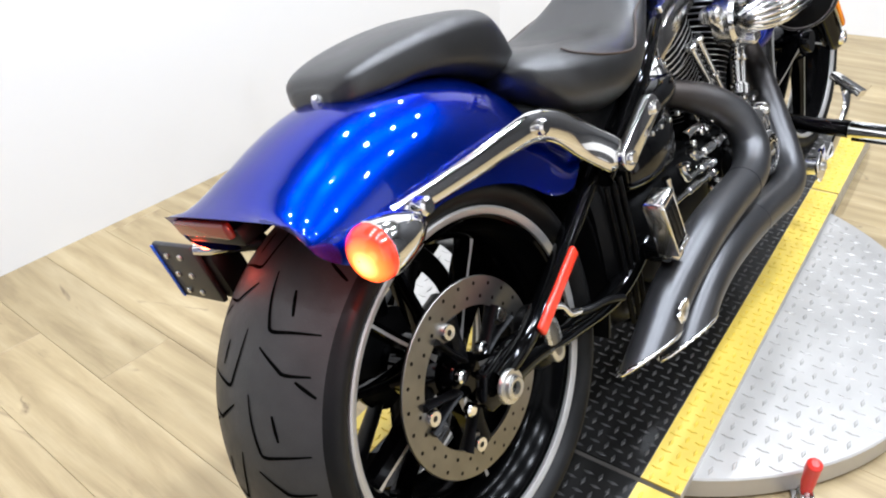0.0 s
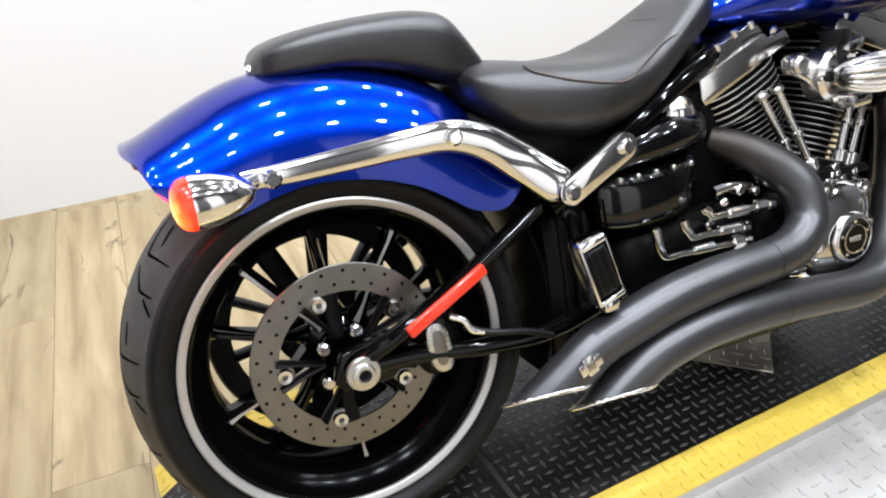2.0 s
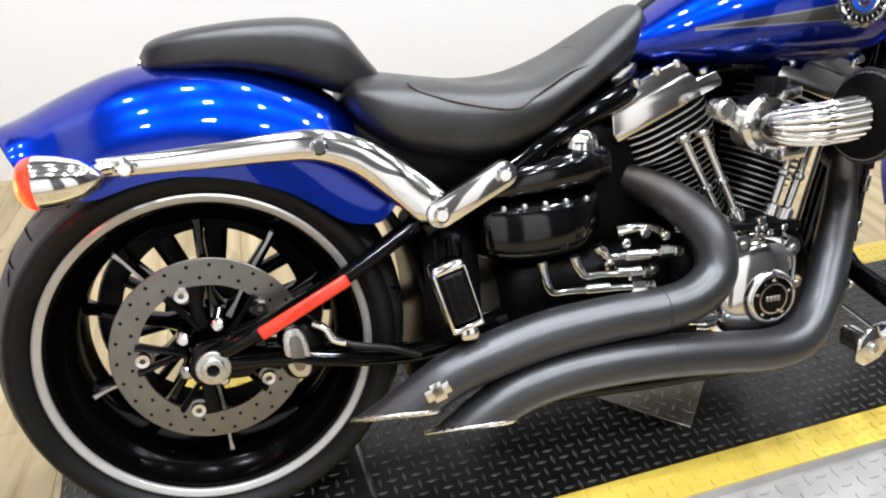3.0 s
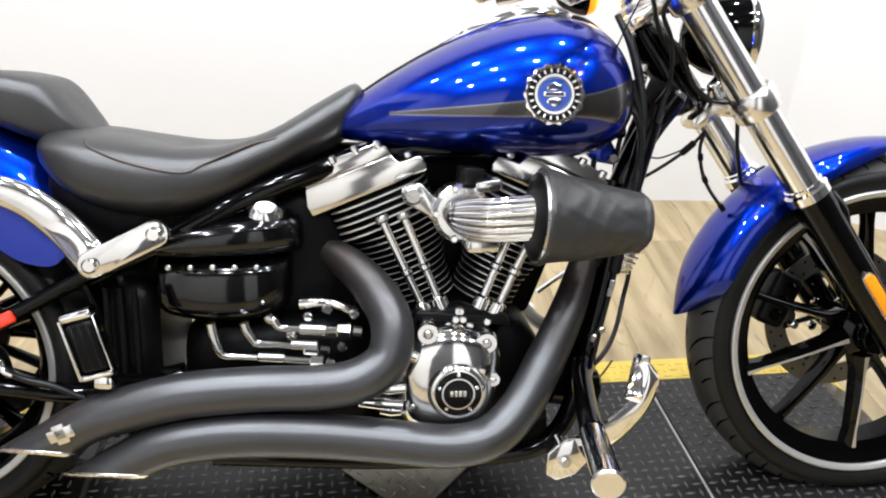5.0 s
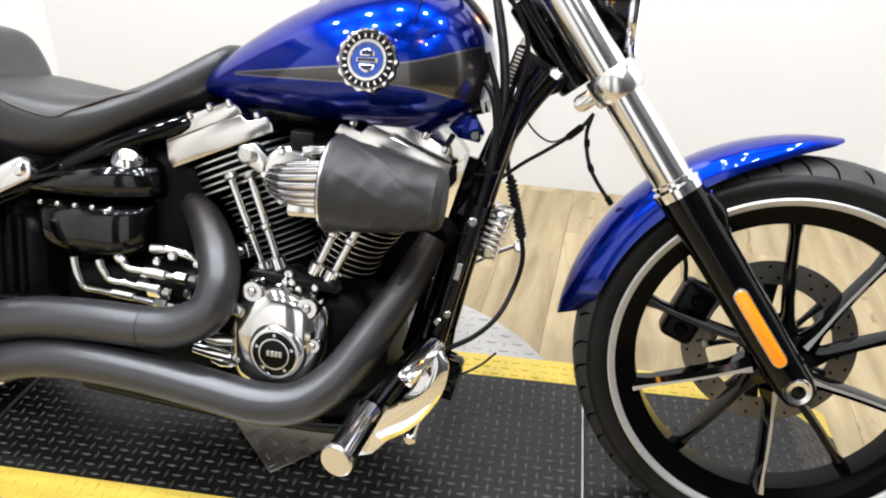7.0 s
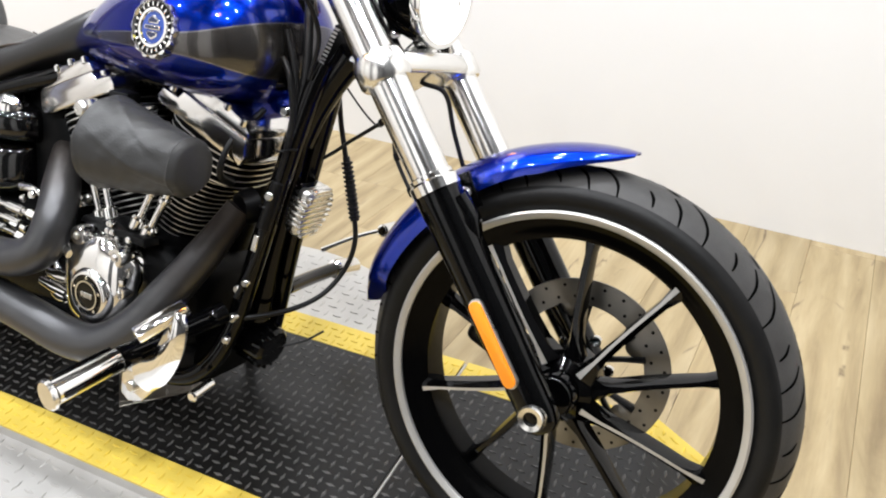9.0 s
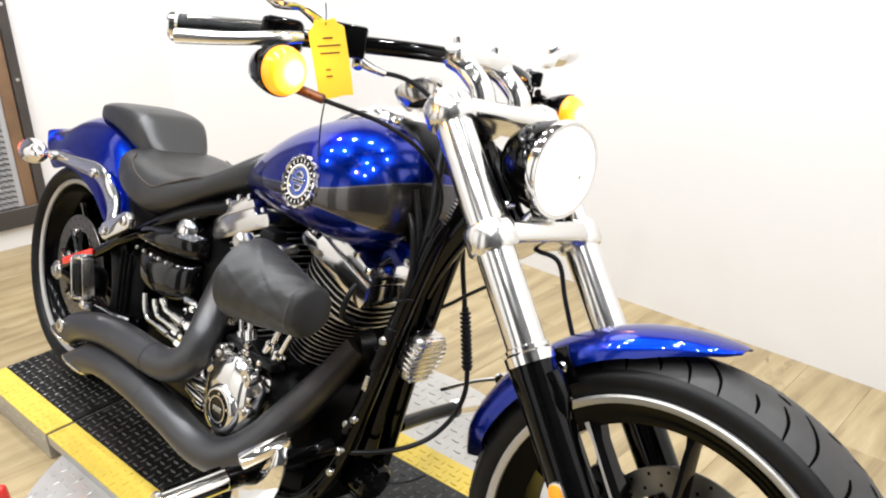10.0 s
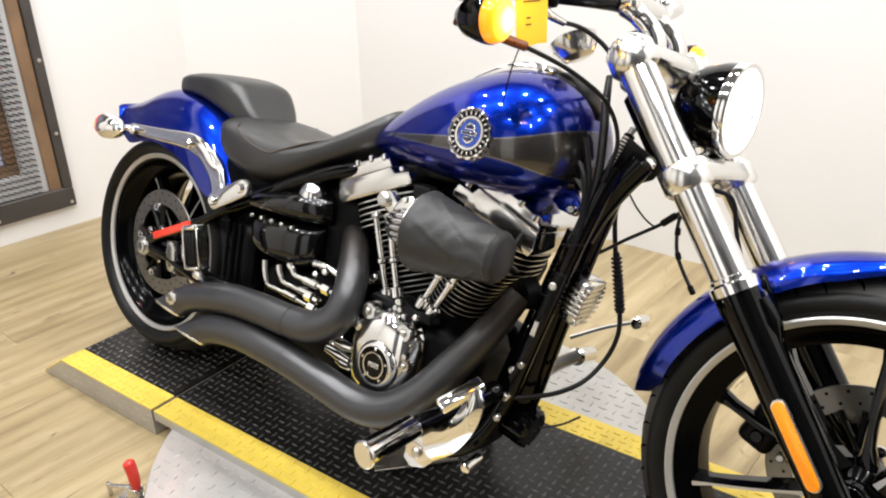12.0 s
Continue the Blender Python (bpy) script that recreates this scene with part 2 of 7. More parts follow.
    mp3.inputs["Scale"].default_value = (5.0, 1.4, 5.0)
    nt.links.new(add.outputs[0], mp3.inputs["Vector"])
    vein = nt.nodes.new("ShaderNodeTexNoise")
    vein.inputs["Scale"].default_value = 0.9
    vein.inputs["Detail"].default_value = 4
    vein.inputs["Distortion"].default_value = 1.2
    nt.links.new(mp3.outputs[0], vein.inputs["Vector"])
    off = nt.nodes.new("ShaderNodeMath")
    off.operation = "SUBTRACT"
    nt.links.new(vein.outputs["Fac"], off.inputs[0])
    off.inputs[1].default_value = 0.5
    dist = nt.nodes.new("ShaderNodeMath")
    dist.operation = "ABSOLUTE"
    nt.links.new(off.outputs[0], dist.inputs[0])
    thin = nt.nodes.new("ShaderNodeMapRange")
    thin.inputs[1].default_value, thin.inputs[2].default_value = 0.016, 0.0
    nt.links.new(dist.outputs[0], thin.inputs[0])
    where = nt.nodes.new("ShaderNodeMapRange")
    where.inputs[1].default_value, where.inputs[2].default_value = 0.52, 0.66
    nt.links.new(grain.outputs["Fac"], where.inputs[0])
    amount = nt.nodes.new("ShaderNodeMath")
    amount.operation = "MULTIPLY"
    nt.links.new(thin.outputs[0], amount.inputs[0])
    nt.links.new(where.outputs[0], amount.inputs[1])
    veined = nt.nodes.new("ShaderNodeMix")
    veined.data_type = "RGBA"
    nt.links.new(amount.outputs[0], veined.inputs[0])
    nt.links.new(col.outputs[0], veined.inputs[6])
    veined.inputs[7].default_value = (0.10, 0.066, 0.034, 1)
    nt.links.new(veined.outputs[2], b.inputs["Base Color"])
    b.inputs["Roughness"].default_value = 0.42
    bp = nt.nodes.new("ShaderNodeBump")
    bp.inputs["Strength"].default_value = 0.15
    bp.inputs["Distance"].default_value = 0.001
    nt.links.new(fine.outputs["Fac"], bp.inputs["Height"])
    nt.links.new(bp.outputs[0], b.inputs["Normal"])
    return m


tank_blue = tank_paint()
pipe_coat = ceramic_pipe(((0.700, -0.058, 0.500), (1.140, -0.060, 0.485)))
oak = plank_wood()


# ---- mesh tools ----
def curve_points(pts, n=6, closed=False):
    """Catmull-Rom through control points."""
    p = [Vector(q) for q in pts]
    out, m = [], len(p)
    for i in range(m if closed else m - 1):
        a = p[i - 1] if (i > 0 or closed) else p[0] * 2 - p[1]
        b, c = p[i], p[(i + 1) % m]
        d = p[(i + 2) % m] if (i + 2 < m or closed) else p[-1] * 2 - p[-2]
        for k in range(n):
            t = k / n
            out.append(0.5 * (2 * b + (c - a) * t + (2 * a - 5 * b + 4 * c - d) * t * t + (3 * b - a - 3 * c + d) * t ** 3))
    if not closed:
        out.append(p[-1].copy())
    return out


def lerp_list(vals, count):
    return [float(np.interp(i / (count - 1), np.linspace(0, 1, len(vals)), vals)) for i in range(count)]


def add_rings(bm, rings, closed=False, cap=True, loop=True):
    vs = [[bm.verts.new(v) for v in ring] for ring in rings]
    k = len(vs[0])
    pairs = list(zip(vs, vs[1:])) + ([(vs[-1], vs[0])] if closed else [])
    for a, b in pairs:
        for j in range(k if loop else k - 1):
            bm.faces.new((a[j], a[(j + 1) % k], b[(j + 1) % k], b[j]))
    if cap and not closed and loop:
        bm.faces.new(list(reversed(vs[0])))
        bm.faces.new(vs[-1])
    return vs


def sweep(pts, radius, seg=12, n=6, closed=False, bm=None, flat=1.0, cap=True):
    """A tube through control points; radius is a number or a list along it."""
    bm = bm or bmesh.new()
    path = curve_points(pts, n, closed) if n > 1 else [Vector(q) for q in pts]
    radii = lerp_list(radius, len(path)) if isinstance(radius, (list, tuple)) else [radius] * len(path)
    m = len(path)
    tang = [((path[(i + 1) % m] if (closed or i < m - 1) else path[i]) - (path[i - 1] if (closed or i > 0) else path[i])).normalized() for i in range(m)]
    ref = Vector((0, 0, 1)) if abs(tang[0].z) < 0.9 else Vector((0, 1, 0))
    side = tang[0].cross(ref).normalized()
    rings = []
    for i in range(m):
        side = (side - tang[i] * side.dot(tang[i])).normalized()
        up = tang[i].cross(side)
        rings.append([path[i] + radii[i] * (math.cos(2 * math.pi * j / seg) * side + flat * math.sin(2 * math.pi * j / seg) * up) for j in range(seg)])
    add_rings(bm, rings, closed, cap)
    return bm


def lathe(profile, origin, axis, seg=32, bm=None, closed_profile=False, cap=False):
    """Turn (radius, along) pairs about an axis."""
    bm = bm or bmesh.new()
    ax = Vector(axis).normalized()
    ref = Vector((0, 0, 1)) if abs(ax.z) < 0.9 else Vector((1, 0, 0))
    u = ax.cross(ref).normalized()
    v = ax.cross(u)
    o = Vector(origin)
    rings = [[o + ax * h + max(r, 1e-4) * (math.cos(2 * math.pi * j / seg) * u + math.sin(2 * math.pi * j / seg) * v) for j in range(seg)] for r, h in profile]
    add_rings(bm, rings, closed_profile, cap)
    bmesh.ops.recalc_face_normals(bm, faces=bm.faces[:])
    return bm


def rod(a, b, r, seg=12, bevel=0.15):
    """A round bar from a to b with broken edges."""
    a, b = Vector(a), Vector(b)
    h = (b - a).length
    e = min(bevel * r, h / 4)
    return lathe([(0, 0), (r - e, 0), (r, e), (r, h - e), (r - e, h), (0, h)], a, b - a, seg)


def rbox(size, m=None, bevel=0.004, seg=2, bm=None):
    """A box with rounded edges, moved by the matrix m."""
    b2 = bmesh.new()
    bmesh.ops.create_cube(b2, size=1)
    for v in b2.verts:
        v.co = Vector((v.co.x * size[0], v.co.y * size[1], v.co.z * size[2]))
    if bevel:
        bmesh.ops.bevel(b2, geom=b2.edges[:], offset=min(bevel, min(size) * 0.45), segments=seg, affect="EDGES", profile=0.5)
    if m is not None:
        bmesh.ops.transform(b2, matrix=m, verts=b2.verts[:])
    return merge(bm, b2)


def merge(bm, other):
    if bm is None:
        return other
    tmp = bpy.data.meshes.new("tmp")
    other.to_mesh(tmp)
    other.free()
    bm.from_mesh(tmp)
    bpy.data.meshes.remove(tmp)
    return bm


def slab(outline, y0, y1, bevel=0.003):
    """A plate whose outline lies in the x-z plane, from y0 to y1."""
    bm = bmesh.new()
    f = bm.faces.new([bm.verts.new((x, y0, z)) for x, z in outline])
    r = bmesh.ops.extrude_face_region(bm, geom=[f])
    for v in r["geom"]:
        if isinstance(v, bmesh.types.BMVert):
            v.co.y = y1
    bmesh.ops.recalc_face_normals(bm, faces=bm.faces[:])
    if bevel:
        bmesh.ops.bevel(bm, geom=bm.edges[:], offset=bevel, segments=2, affect="EDGES", profile=0.5)
    return bm


def body_loft(stations, power=2.5, seg=28, lift=0.0):
    """Closed shell along x: stations of x, half width, bottom z, top z, y centre."""
    bm = bmesh.new()
    rings = []
    for x, w, z0, z1, yc in stations:
        zc, h = (z0 + z1) / 2, (z1 - z0) / 2
        ring = []
        for j in range(seg):
            a = 2 * math.pi * j / seg
            c, s = math.cos(a), math.sin(a)
            yy = math.copysign(abs(c) ** (2 / power), c) * w
            zz = math.copysign(abs(s) ** (2 / power), s) * h
            ring.append(Vector((x, yc + yy * (1 - lift * zz / max(h, 1e-6)), zc + zz)))
        rings.append(ring)
    add_rings(bm, rings)
    bmesh.ops.recalc_face_normals(bm, faces=bm.faces[:])
    return bm


def smooth_stations(st, n=5):
    """More stations between the given ones."""
    a = np.array(st, float)
    t = np.arange(len(a))
    out = []
    for q in np.linspace(0, len(a) - 1, (len(a) - 1) * n + 1):
        i = min(int(q), len(a) - 2)
        f = q - i
        p0 = a[i - 1] if i else 2 * a[0] - a[1]
        p3 = a[i + 2] if i + 2 < len(a) else 2 * a[-1] - a[-2]
        out.append(tuple(0.5 * (2 * a[i] + (a[i + 1] - p0) * f + (2 * p0 - 5 * a[i] + 4 * a[i + 1] - p3) * f * f + (3 * a[i] - p0 - 3 * a[i + 1] + p3) * f ** 3)))
    return out


def part(name, bm, material, parent=None, label="", smooth=40):
    """Link a bmesh as one mesh object under a thing or a part."""
    me = bpy.data.meshes.new(name)
    bm.to_mesh(me)
    bm.free()
    if smooth:
        me.shade_smooth()
        me.set_sharp_from_angle(angle=radians(smooth))
    me.materials.append(material)
    ob = new(name, me)
    ob.parent = parent
    return tagged(ob, label) if label else ob


def share(name, mesh, parent, m=None):
    ob = new(name, mesh)
    ob.parent = parent
    if m is not None:
        ob.matrix_basis = m
    return ob


def thing(name, label, category, m=None, group="", kind=""):
    ob = new(name)
    ob.empty_display_size = 0.05
    if m is not None:
        ob.matrix_basis = m
    return tagged(ob, label, category, group, kind)


def structure(name, bm, material, label, category, smooth=0):
    ob = part(name, bm, material, None, "", smooth)
    return tagged(ob, label, category, "", "structure")


# ---- the room ----
def wall_run(name, a, b, z0, z1, label, thick=0.1, hole=None, paint=wall_paint):
    """A wall of real thickness between two plan points; hole: start, end along it and z range."""
    a, b = Vector((*a, 0)), Vector((*b, 0))
    d = (b - a)
    length = d.length
    m = Matrix.Translation(a) @ Matrix.Rotation(math.atan2(d.y, d.x), 4, "Z")
    bm = None
    spans = [(0, length, z0, z1)]
    if hole:
        s0, s1, h0, h1 = hole
        spans = [(0, s0, z0, z1), (s1, length, z0, z1), (s0, s1, z0, h0), (s0, s1, h1, z1)]
    for s0, s1, h0, h1 in spans:
        bm = rbox((s1 - s0, thick, h1 - h0), m @ pose((s0 + s1) / 2, thick / 2, (h0 + h1) / 2), 0, bm=bm)
    bmesh.ops.remove_doubles(bm, verts=bm.verts[:], dist=1e-4)
    ob = structure(name, bm, paint, label, "wall")
    return ob, m


BACK_L, BACK_R = (-0.70, 1.635), (2.40, 1.40)
LEFT_A, LEFT_B = (-1.30, 1.10), (-1.62, -2.9)
RIGHT_A, RIGHT_B = (3.15, 0.75), (3.35, -3.2)
wall_run("wall_back", BACK_L, BACK_R, FLOOR, CEIL, "smooth white painted back wall of the studio")
wall_run("wall_corner", LEFT_A, BACK_L, FLOOR, CEIL, "white painted slanting corner wall")
wall_run("wall_corner_far", BACK_R, RIGHT_A, FLOOR, CEIL, "white painted slanting corner wall")
WIN = (1.90, 3.19, 0.185, 2.25)
_, WALL_M = wall_run("wall_window", LEFT_B, LEFT_A, FLOOR, CEIL, "white painted wall with a barred window", hole=WIN)
RIGHT_M = (3.20, -0.20)
wall_run("wall_right", RIGHT_A, RIGHT_M, FLOOR, CEIL, "white painted side wall")
# hall walls are out of view; their dark colour deepens reflections
wall_run("wall_right_hall", RIGHT_M, RIGHT_B, FLOOR, CEIL, "unseen side wall, coloured dark as the unlit hall", paint=dark_wall)
FRONT_M = (1.7, -3.10)
wall_run("wall_front_hall", RIGHT_B, FRONT_M, FLOOR, CEIL, "unseen wall beside the front wall, coloured dark as the unlit hall", paint=dark_wall)
GAP_A, GAP_B = (0.75, -3.04), (0.05, -3.0)
wall_run("wall_front", FRONT_M, GAP_A, FLOOR, CEIL, "pale painted wall opposite the back wall", paint=pale_wall)
# invented dark stretch of wall: gives the chrome dark streaks to mirror
wall_run("wall_front_dark_panel", GAP_A, GAP_B, FLOOR, CEIL, "added dark panel between the pale front walls, for streaks in the chrome", paint=dark_wall)
wall_run("wall_front_end", GAP_B, LEFT_B, FLOOR, CEIL, "pale painted wall opposite the back wall", paint=pale_wall)

bm = rbox((5.6, 5.2, 0.1), pose(0.85, -0.75, CEIL + 0.05), 0)
structure("ceiling", bm, ceil_paint, "flat dark painted ceiling", "ceiling")

# ceiling spots whose dots show in the paint
spots = [(x, y) for x in (-0.7, 0.1, 0.9, 1.7, 2.5) for y in (-1.7, -0.6, 0.5)]
for i, (x, y) in enumerate(spots):
    d = bpy.data.lights.new("ceiling_spot", "AREA")
    d.shape, d.size, d.energy, d.color = "DISK", 0.12, LAMP_W, LAMP_COLOUR
    ob = new("ceiling_spot_lamp", d)
    ob.matrix_basis = pose(x + 0.09 * math.sin(i * 2.1), y + 0.1 * math.cos(i * 1.7), CEIL - 0.055)
    t = thing("ceiling_spot", "round white recessed ceiling spot, switched on", "ceiling light", pose(*ob.matrix_basis.translation), "ceiling spots")
    part("housing", lathe([(0.066, 0.0), (0.085, -0.004), (0.088, 0.004), (0.088, 0.054), (0.07, 0.054), (0.07, 0.004)], (0, 0, 0), (0, 0, 1), 24, closed_profile=True), spot_white, t)

# the window: iron frame, wooden inner frame, expanded mesh, bright glass behind
s0, s1, h0, h1 = WIN
win = thing("window_1", "large dark iron framed window with wooden inner frame behind expanded steel mesh", "window", WALL_M, kind="structure")


def frame_bars(bw, y0, y1, inset, foot=None):
    bm = None
    bb = foot or bw
    a0, a1, b0, b1 = s0 - inset, s1 + inset, h0 - inset, h1 + inset
    yc, yd = (y0 + y1) / 2, y1 - y0
    for cx, cz, lx, lz in (((a0 + a1) / 2, b0 + bb / 2, a1 - a0, bb), ((a0 + a1) / 2, b1 - bw / 2, a1 - a0, bw), (a0 + bw / 2, (b0 + b1) / 2, bw, b1 - b0 - 2 * bb), (a1 - bw / 2, (b0 + b1) / 2, bw, b1 - b0 - 2 * bb)):
        bm = rbox((lx, yd, lz), pose(cx, yc, cz), 0.004, 1, bm)
    return bm


iron = part("window_frame", frame_bars(0.040, -0.03, -0.002, 0.17, 0.085), frame_iron, win, "dark iron outer frame with round screws", 0)
part("wood_trim", frame_bars(0.050, -0.020, -0.003, 0.128, 0.012), frame_wood, win, "worn brown wooden trim", 0)
part("inner_frame", frame_bars(0.045, 0.04, 0.075, 0.0), frame_wood, win, "brown wooden sash", 0)
screw = lathe([(0, -0.006), (0.007, -0.005), (0.009, 0)], (0, 0, 0), (0, 1, 0), 10)
first = part("screw", screw, satin_metal, iron)
first.matrix_basis = pose(s1 + 0.15, -0.03, h0 - 0.15)
for k in range(1, 8):
    share("screw", first.data, iron, pose(s1 + 0.15, -0.03, h0 - 0.15 + 0.3 * k))
for k in range(1, 5):
    share("screw", first.data, iron, pose(s1 + 0.15 - 0.3 * k, -0.03, h0 - 0.15))
part("backing_board", frame_bars(0.127, -0.0032, -0.0004, 0.127), backing_grey, win, "pale grey board behind the mesh", 0)
# expanded mesh: zigzag strands
bm = bmesh.new()
cw, ch = 0.046, 0.024
rows_n, cols_n = int((h1 - h0 + 0.20) / ch), int((s1 - s0 + 0.16) / cw)
for r in range(rows_n):
    for sgn in (1, -1):
        pts = []
        for c in range(2 * cols_n + 1):
            up = (c % 2) * ch / 2 * sgn
            pts.append((s0 - 0.08 + c * cw / 2, h0 - 0.09 + r * ch + (ch / 2 if sgn < 0 else 0) + up + (0)))
        lo = [bm.verts.new((x, -0.004, z - 0.0024)) for x, z in pts]
        hi = [bm.verts.new((x, -0.012, z + 0.0024)) for x, z in pts]
        for a in range(len(pts) - 1):
            bm.faces.new((lo[a], lo[a + 1], hi[a + 1], hi[a]))
mesh_ob = part("mesh_panel", bm, mesh_steel, win, "dark expanded steel mesh", 0)
glass = mat("frosted_pane", (0.30, 0.30, 0.36), 0.25, vary=0.2, vscale=2.0, emit=0.38, emit_colour=(0.70, 0.70, 0.86))
part("pane", rbox((s1 - s0, 0.01, h1 - h0), pose((s0 + s1) / 2, 0.094, (h0 + h1) / 2), 0), glass, win, "frosted bluish glass pane lit from behind", 0)

# ---- the platform ----
PX0, PX1 = -0.19, 1.875           # flat top
PY0, PY1 = -0.275, 0.312
IN0, IN1 = -0.203, 0.232          # inner edges of the yellow bands
SEAM_A, SEAM_B = 0.236, 1.447
DISC_C, DISC_R = (0.845, 0.018), 0.612


def lozenges(region, z, pitch=0.0285, size=(0.0105, 0.0032), height=0.0016, gap=None, seed=0):
    """Raised tread bars, set crosswise in turn."""
    rnd = random.Random(seed)
    x0, x1, y0, y1 = region
    verts, faces = [], []
    nx, ny = int((x1 - x0) / pitch) + 1, int((y1 - y0) / pitch) + 1
    for i in range(nx):
        for j in range(ny):
            cx, cy = x0 + (i + 0.5) * pitch, y0 + (j + 0.5) * pitch
            if not (x0 + 0.008 < cx < x1 - 0.008 and y0 + 0.008 < cy < y1 - 0.008):
                continue
            if gap and gap(cx, cy):
                continue
            a = (math.pi / 2 if (i + j) % 2 else 0.0)
            zz = z(cx) if callable(z) else z
            tilt = (z(cx + 0.01) - z(cx - 0.01)) / 0.02 if callable(z) else 0
            c, s, k = math.cos(a), math.sin(a), len(verts)
            h = height * rnd.uniform(0.85, 1.1)
            for u, v, w in ((-1, 0, 0), (0, -1, 0), (1, 0, 0), (0, 1, 0), (-0.62, 0, 1), (0, -0.45, 1), (0.62, 0, 1), (0, 0.45, 1)):
                dx, dy = u * size[0], v * size[1]
                px, py = cx + dx * c - dy * s, cy + dx * s + dy * c
                verts.append((px, py, zz + tilt * (px - cx) + w * h))
            for f in ((4, 5, 6, 7), (0, 1, 5, 4), (1, 2, 6, 5), (2, 3, 7, 6), (3, 0, 4, 7)):
                faces.append([k + q for q in f])
    return verts, faces


def stuff_mesh(name, data, material, parent):
    me = bpy.data.meshes.new(name)
    me.from_pydata(data[0], [], data[1])
    me.materials.append(material)
    ob = new(name, me)
    ob.parent = parent
    return tagged(ob, kind="stuff")


disc = thing("turntable", "round aluminium tread plate turntable lying on the wooden floor", "turntable")
bm = lathe([(0.0, FLOOR + 0.004), (DISC_R - 0.004, FLOOR + 0.004), (DISC_R, FLOOR + 0.008), (DISC_R, -0.030), (DISC_R - 0.003, -0.027), (0.0, -0.027)], (*DISC_C, 0), (0, 0, 1), 128)
dd = part("disc", bm, tread_silver, disc, "", 30)
stuff_mesh("tread", lozenges((DISC_C[0] - DISC_R, DISC_C[0] + DISC_R, DISC_C[1] - DISC_R, DISC_C[1] + DISC_R), -0.0269, 0.0315, (0.0140, 0.0040), 0.0022,
           lambda x, y: (x - DISC_C[0]) ** 2 + (y - DISC_C[1]) ** 2 > (DISC_R - 0.012) ** 2 or PY0 - 0.012 < y < PY1 + 0.012, 1), tread_silver, disc)


def ramp_z(x):
    if x < PX0:
        return -max(0.0, (PX0 - x)) * 0.62
    if x > PX1:
        return -max(0.0, (x - PX1)) * 0.62
    return 0.0


def deck_piece(name, x0, x1, base, label):
    """One plate of the platform: aluminium body with black middle and yellow bands on it."""
    t = thing(name, label, "platform", group="platform plates")
    xs = [x0, x1]
    if x0 < PX0:
        xs = [x0, PX0, x1]
    if x1 > PX1:
        xs = [x0, PX1, x1]
    b2 = bmesh.new()
    rings = []
    for x in xs:
        z = ramp_z(x) - 0.004
        lo = max(min(base, z - 0.002), FLOOR + 0.002)
        rings.append([Vector((x, PY0, lo)), Vector((x, PY1, lo)), Vector((x, PY1, z)), Vector((x, PY0, z))])
    add_rings(b2, rings)
    bmesh.ops.recalc_face_normals(b2, faces=b2.faces[:])
    part("body", b2, tread_silver, t, "aluminium tread plate sides", 0)
    for nm, ya, yb, material in (("black_plate", IN0, IN1, tread_black), ("yellow_band", PY0, IN0, tread_yellow), ("yellow_band", IN1, PY1, tread_yellow)):
        b2 = bmesh.new()
        rings = [[Vector((x, ya + 0.0008, ramp_z(x) - 0.004)), Vector((x, yb - 0.0008, ramp_z(x) - 0.004)), Vector((x, yb - 0.0008, ramp_z(x))), Vector((x, ya + 0.0008, ramp_z(x)))] for x in xs]
        add_rings(b2, rings)
        bmesh.ops.recalc_face_normals(b2, faces=b2.faces[:])
        pl = part(nm, b2, material, t, "", 0)
        stuff_mesh("tread", lozenges((x0, x1, ya, yb), ramp_z, 0.0226, (0.0112, 0.0036), 0.0021, None, 2), tread_worn if material is tread_black else tread_yellow_worn, pl)
    # bars on the near and far sides
    vs, fs = [], []
    for y, dr in ((PY0, -1), (PY1, 1)):
        n = int((x1 - x0) / 0.026)
        for i in range(n):
            x = x0 + (i + 0.5) * (x1 - x0) / n
            top = ramp_z(x) - 0.012
            for j, z in enumerate((top - 0.012, top - 0.036)):
                if z < base + 0.012:
                    continue
                k = len(vs)
                a = 0.011 if (i + j) % 2 else 0.003
                c = 0.003 if (i + j) % 2 else 0.011
                vs += [(x - a, y, z), (x, y, z - c), (x + a, y, z), (x, y, z + c), (x, y + dr * 0.0016, z)]
                fs += [[k, k + 1, k + 4], [k + 1, k + 2, k + 4], [k + 2, k + 3, k + 4], [k + 3, k, k + 4]]
    stuff_mesh("side_tread", (vs, fs), tread_silver, t)
    return t


deck_piece("platform_ramp", -0.305, SEAM_A - 0.006, FLOOR, "black tread plate end plate with yellow bands and sloping lip")
deck_piece("platform_deck", SEAM_A + 0.006, SEAM_B - 0.005, -0.0268, "black tread plate deck with yellow bands, under the motorcycle")
deck_piece("platform_ramp", SEAM_B + 0.005, 1.99, FLOOR, "black tread plate end plate with yellow bands and sloping lip")

# added strip: brightens the joint as if the lit floor showed through
strip = thing("joint_strip", "narrow bright strip added in the platform joint for the lit floor below", "metal strip")
part("bar", rbox((0.0055, PY1 - PY0 - 0.01, 0.020), pose(SEAM_B, (PY0 + PY1) / 2, -0.0125), 0.001, 1), tread_silver, strip, "", 0)

# loose square of bare tread plate under the engine
sq = thing("tread_plate", "loose square of dull bare tread plate lying on the black deck", "metal plate", pose(0.857, -0.002, 0.0035, 0, 0, 45))
bare = mat("bare_tread_plate", (0.36, 0.33, 0.28), 0.36, 0.85, vary=0.35, vscale=9, rough_vary=0.1)
part("sheet", rbox((0.190, 0.190, 0.004), None, 0.001, 1), bare, sq, "", 0)
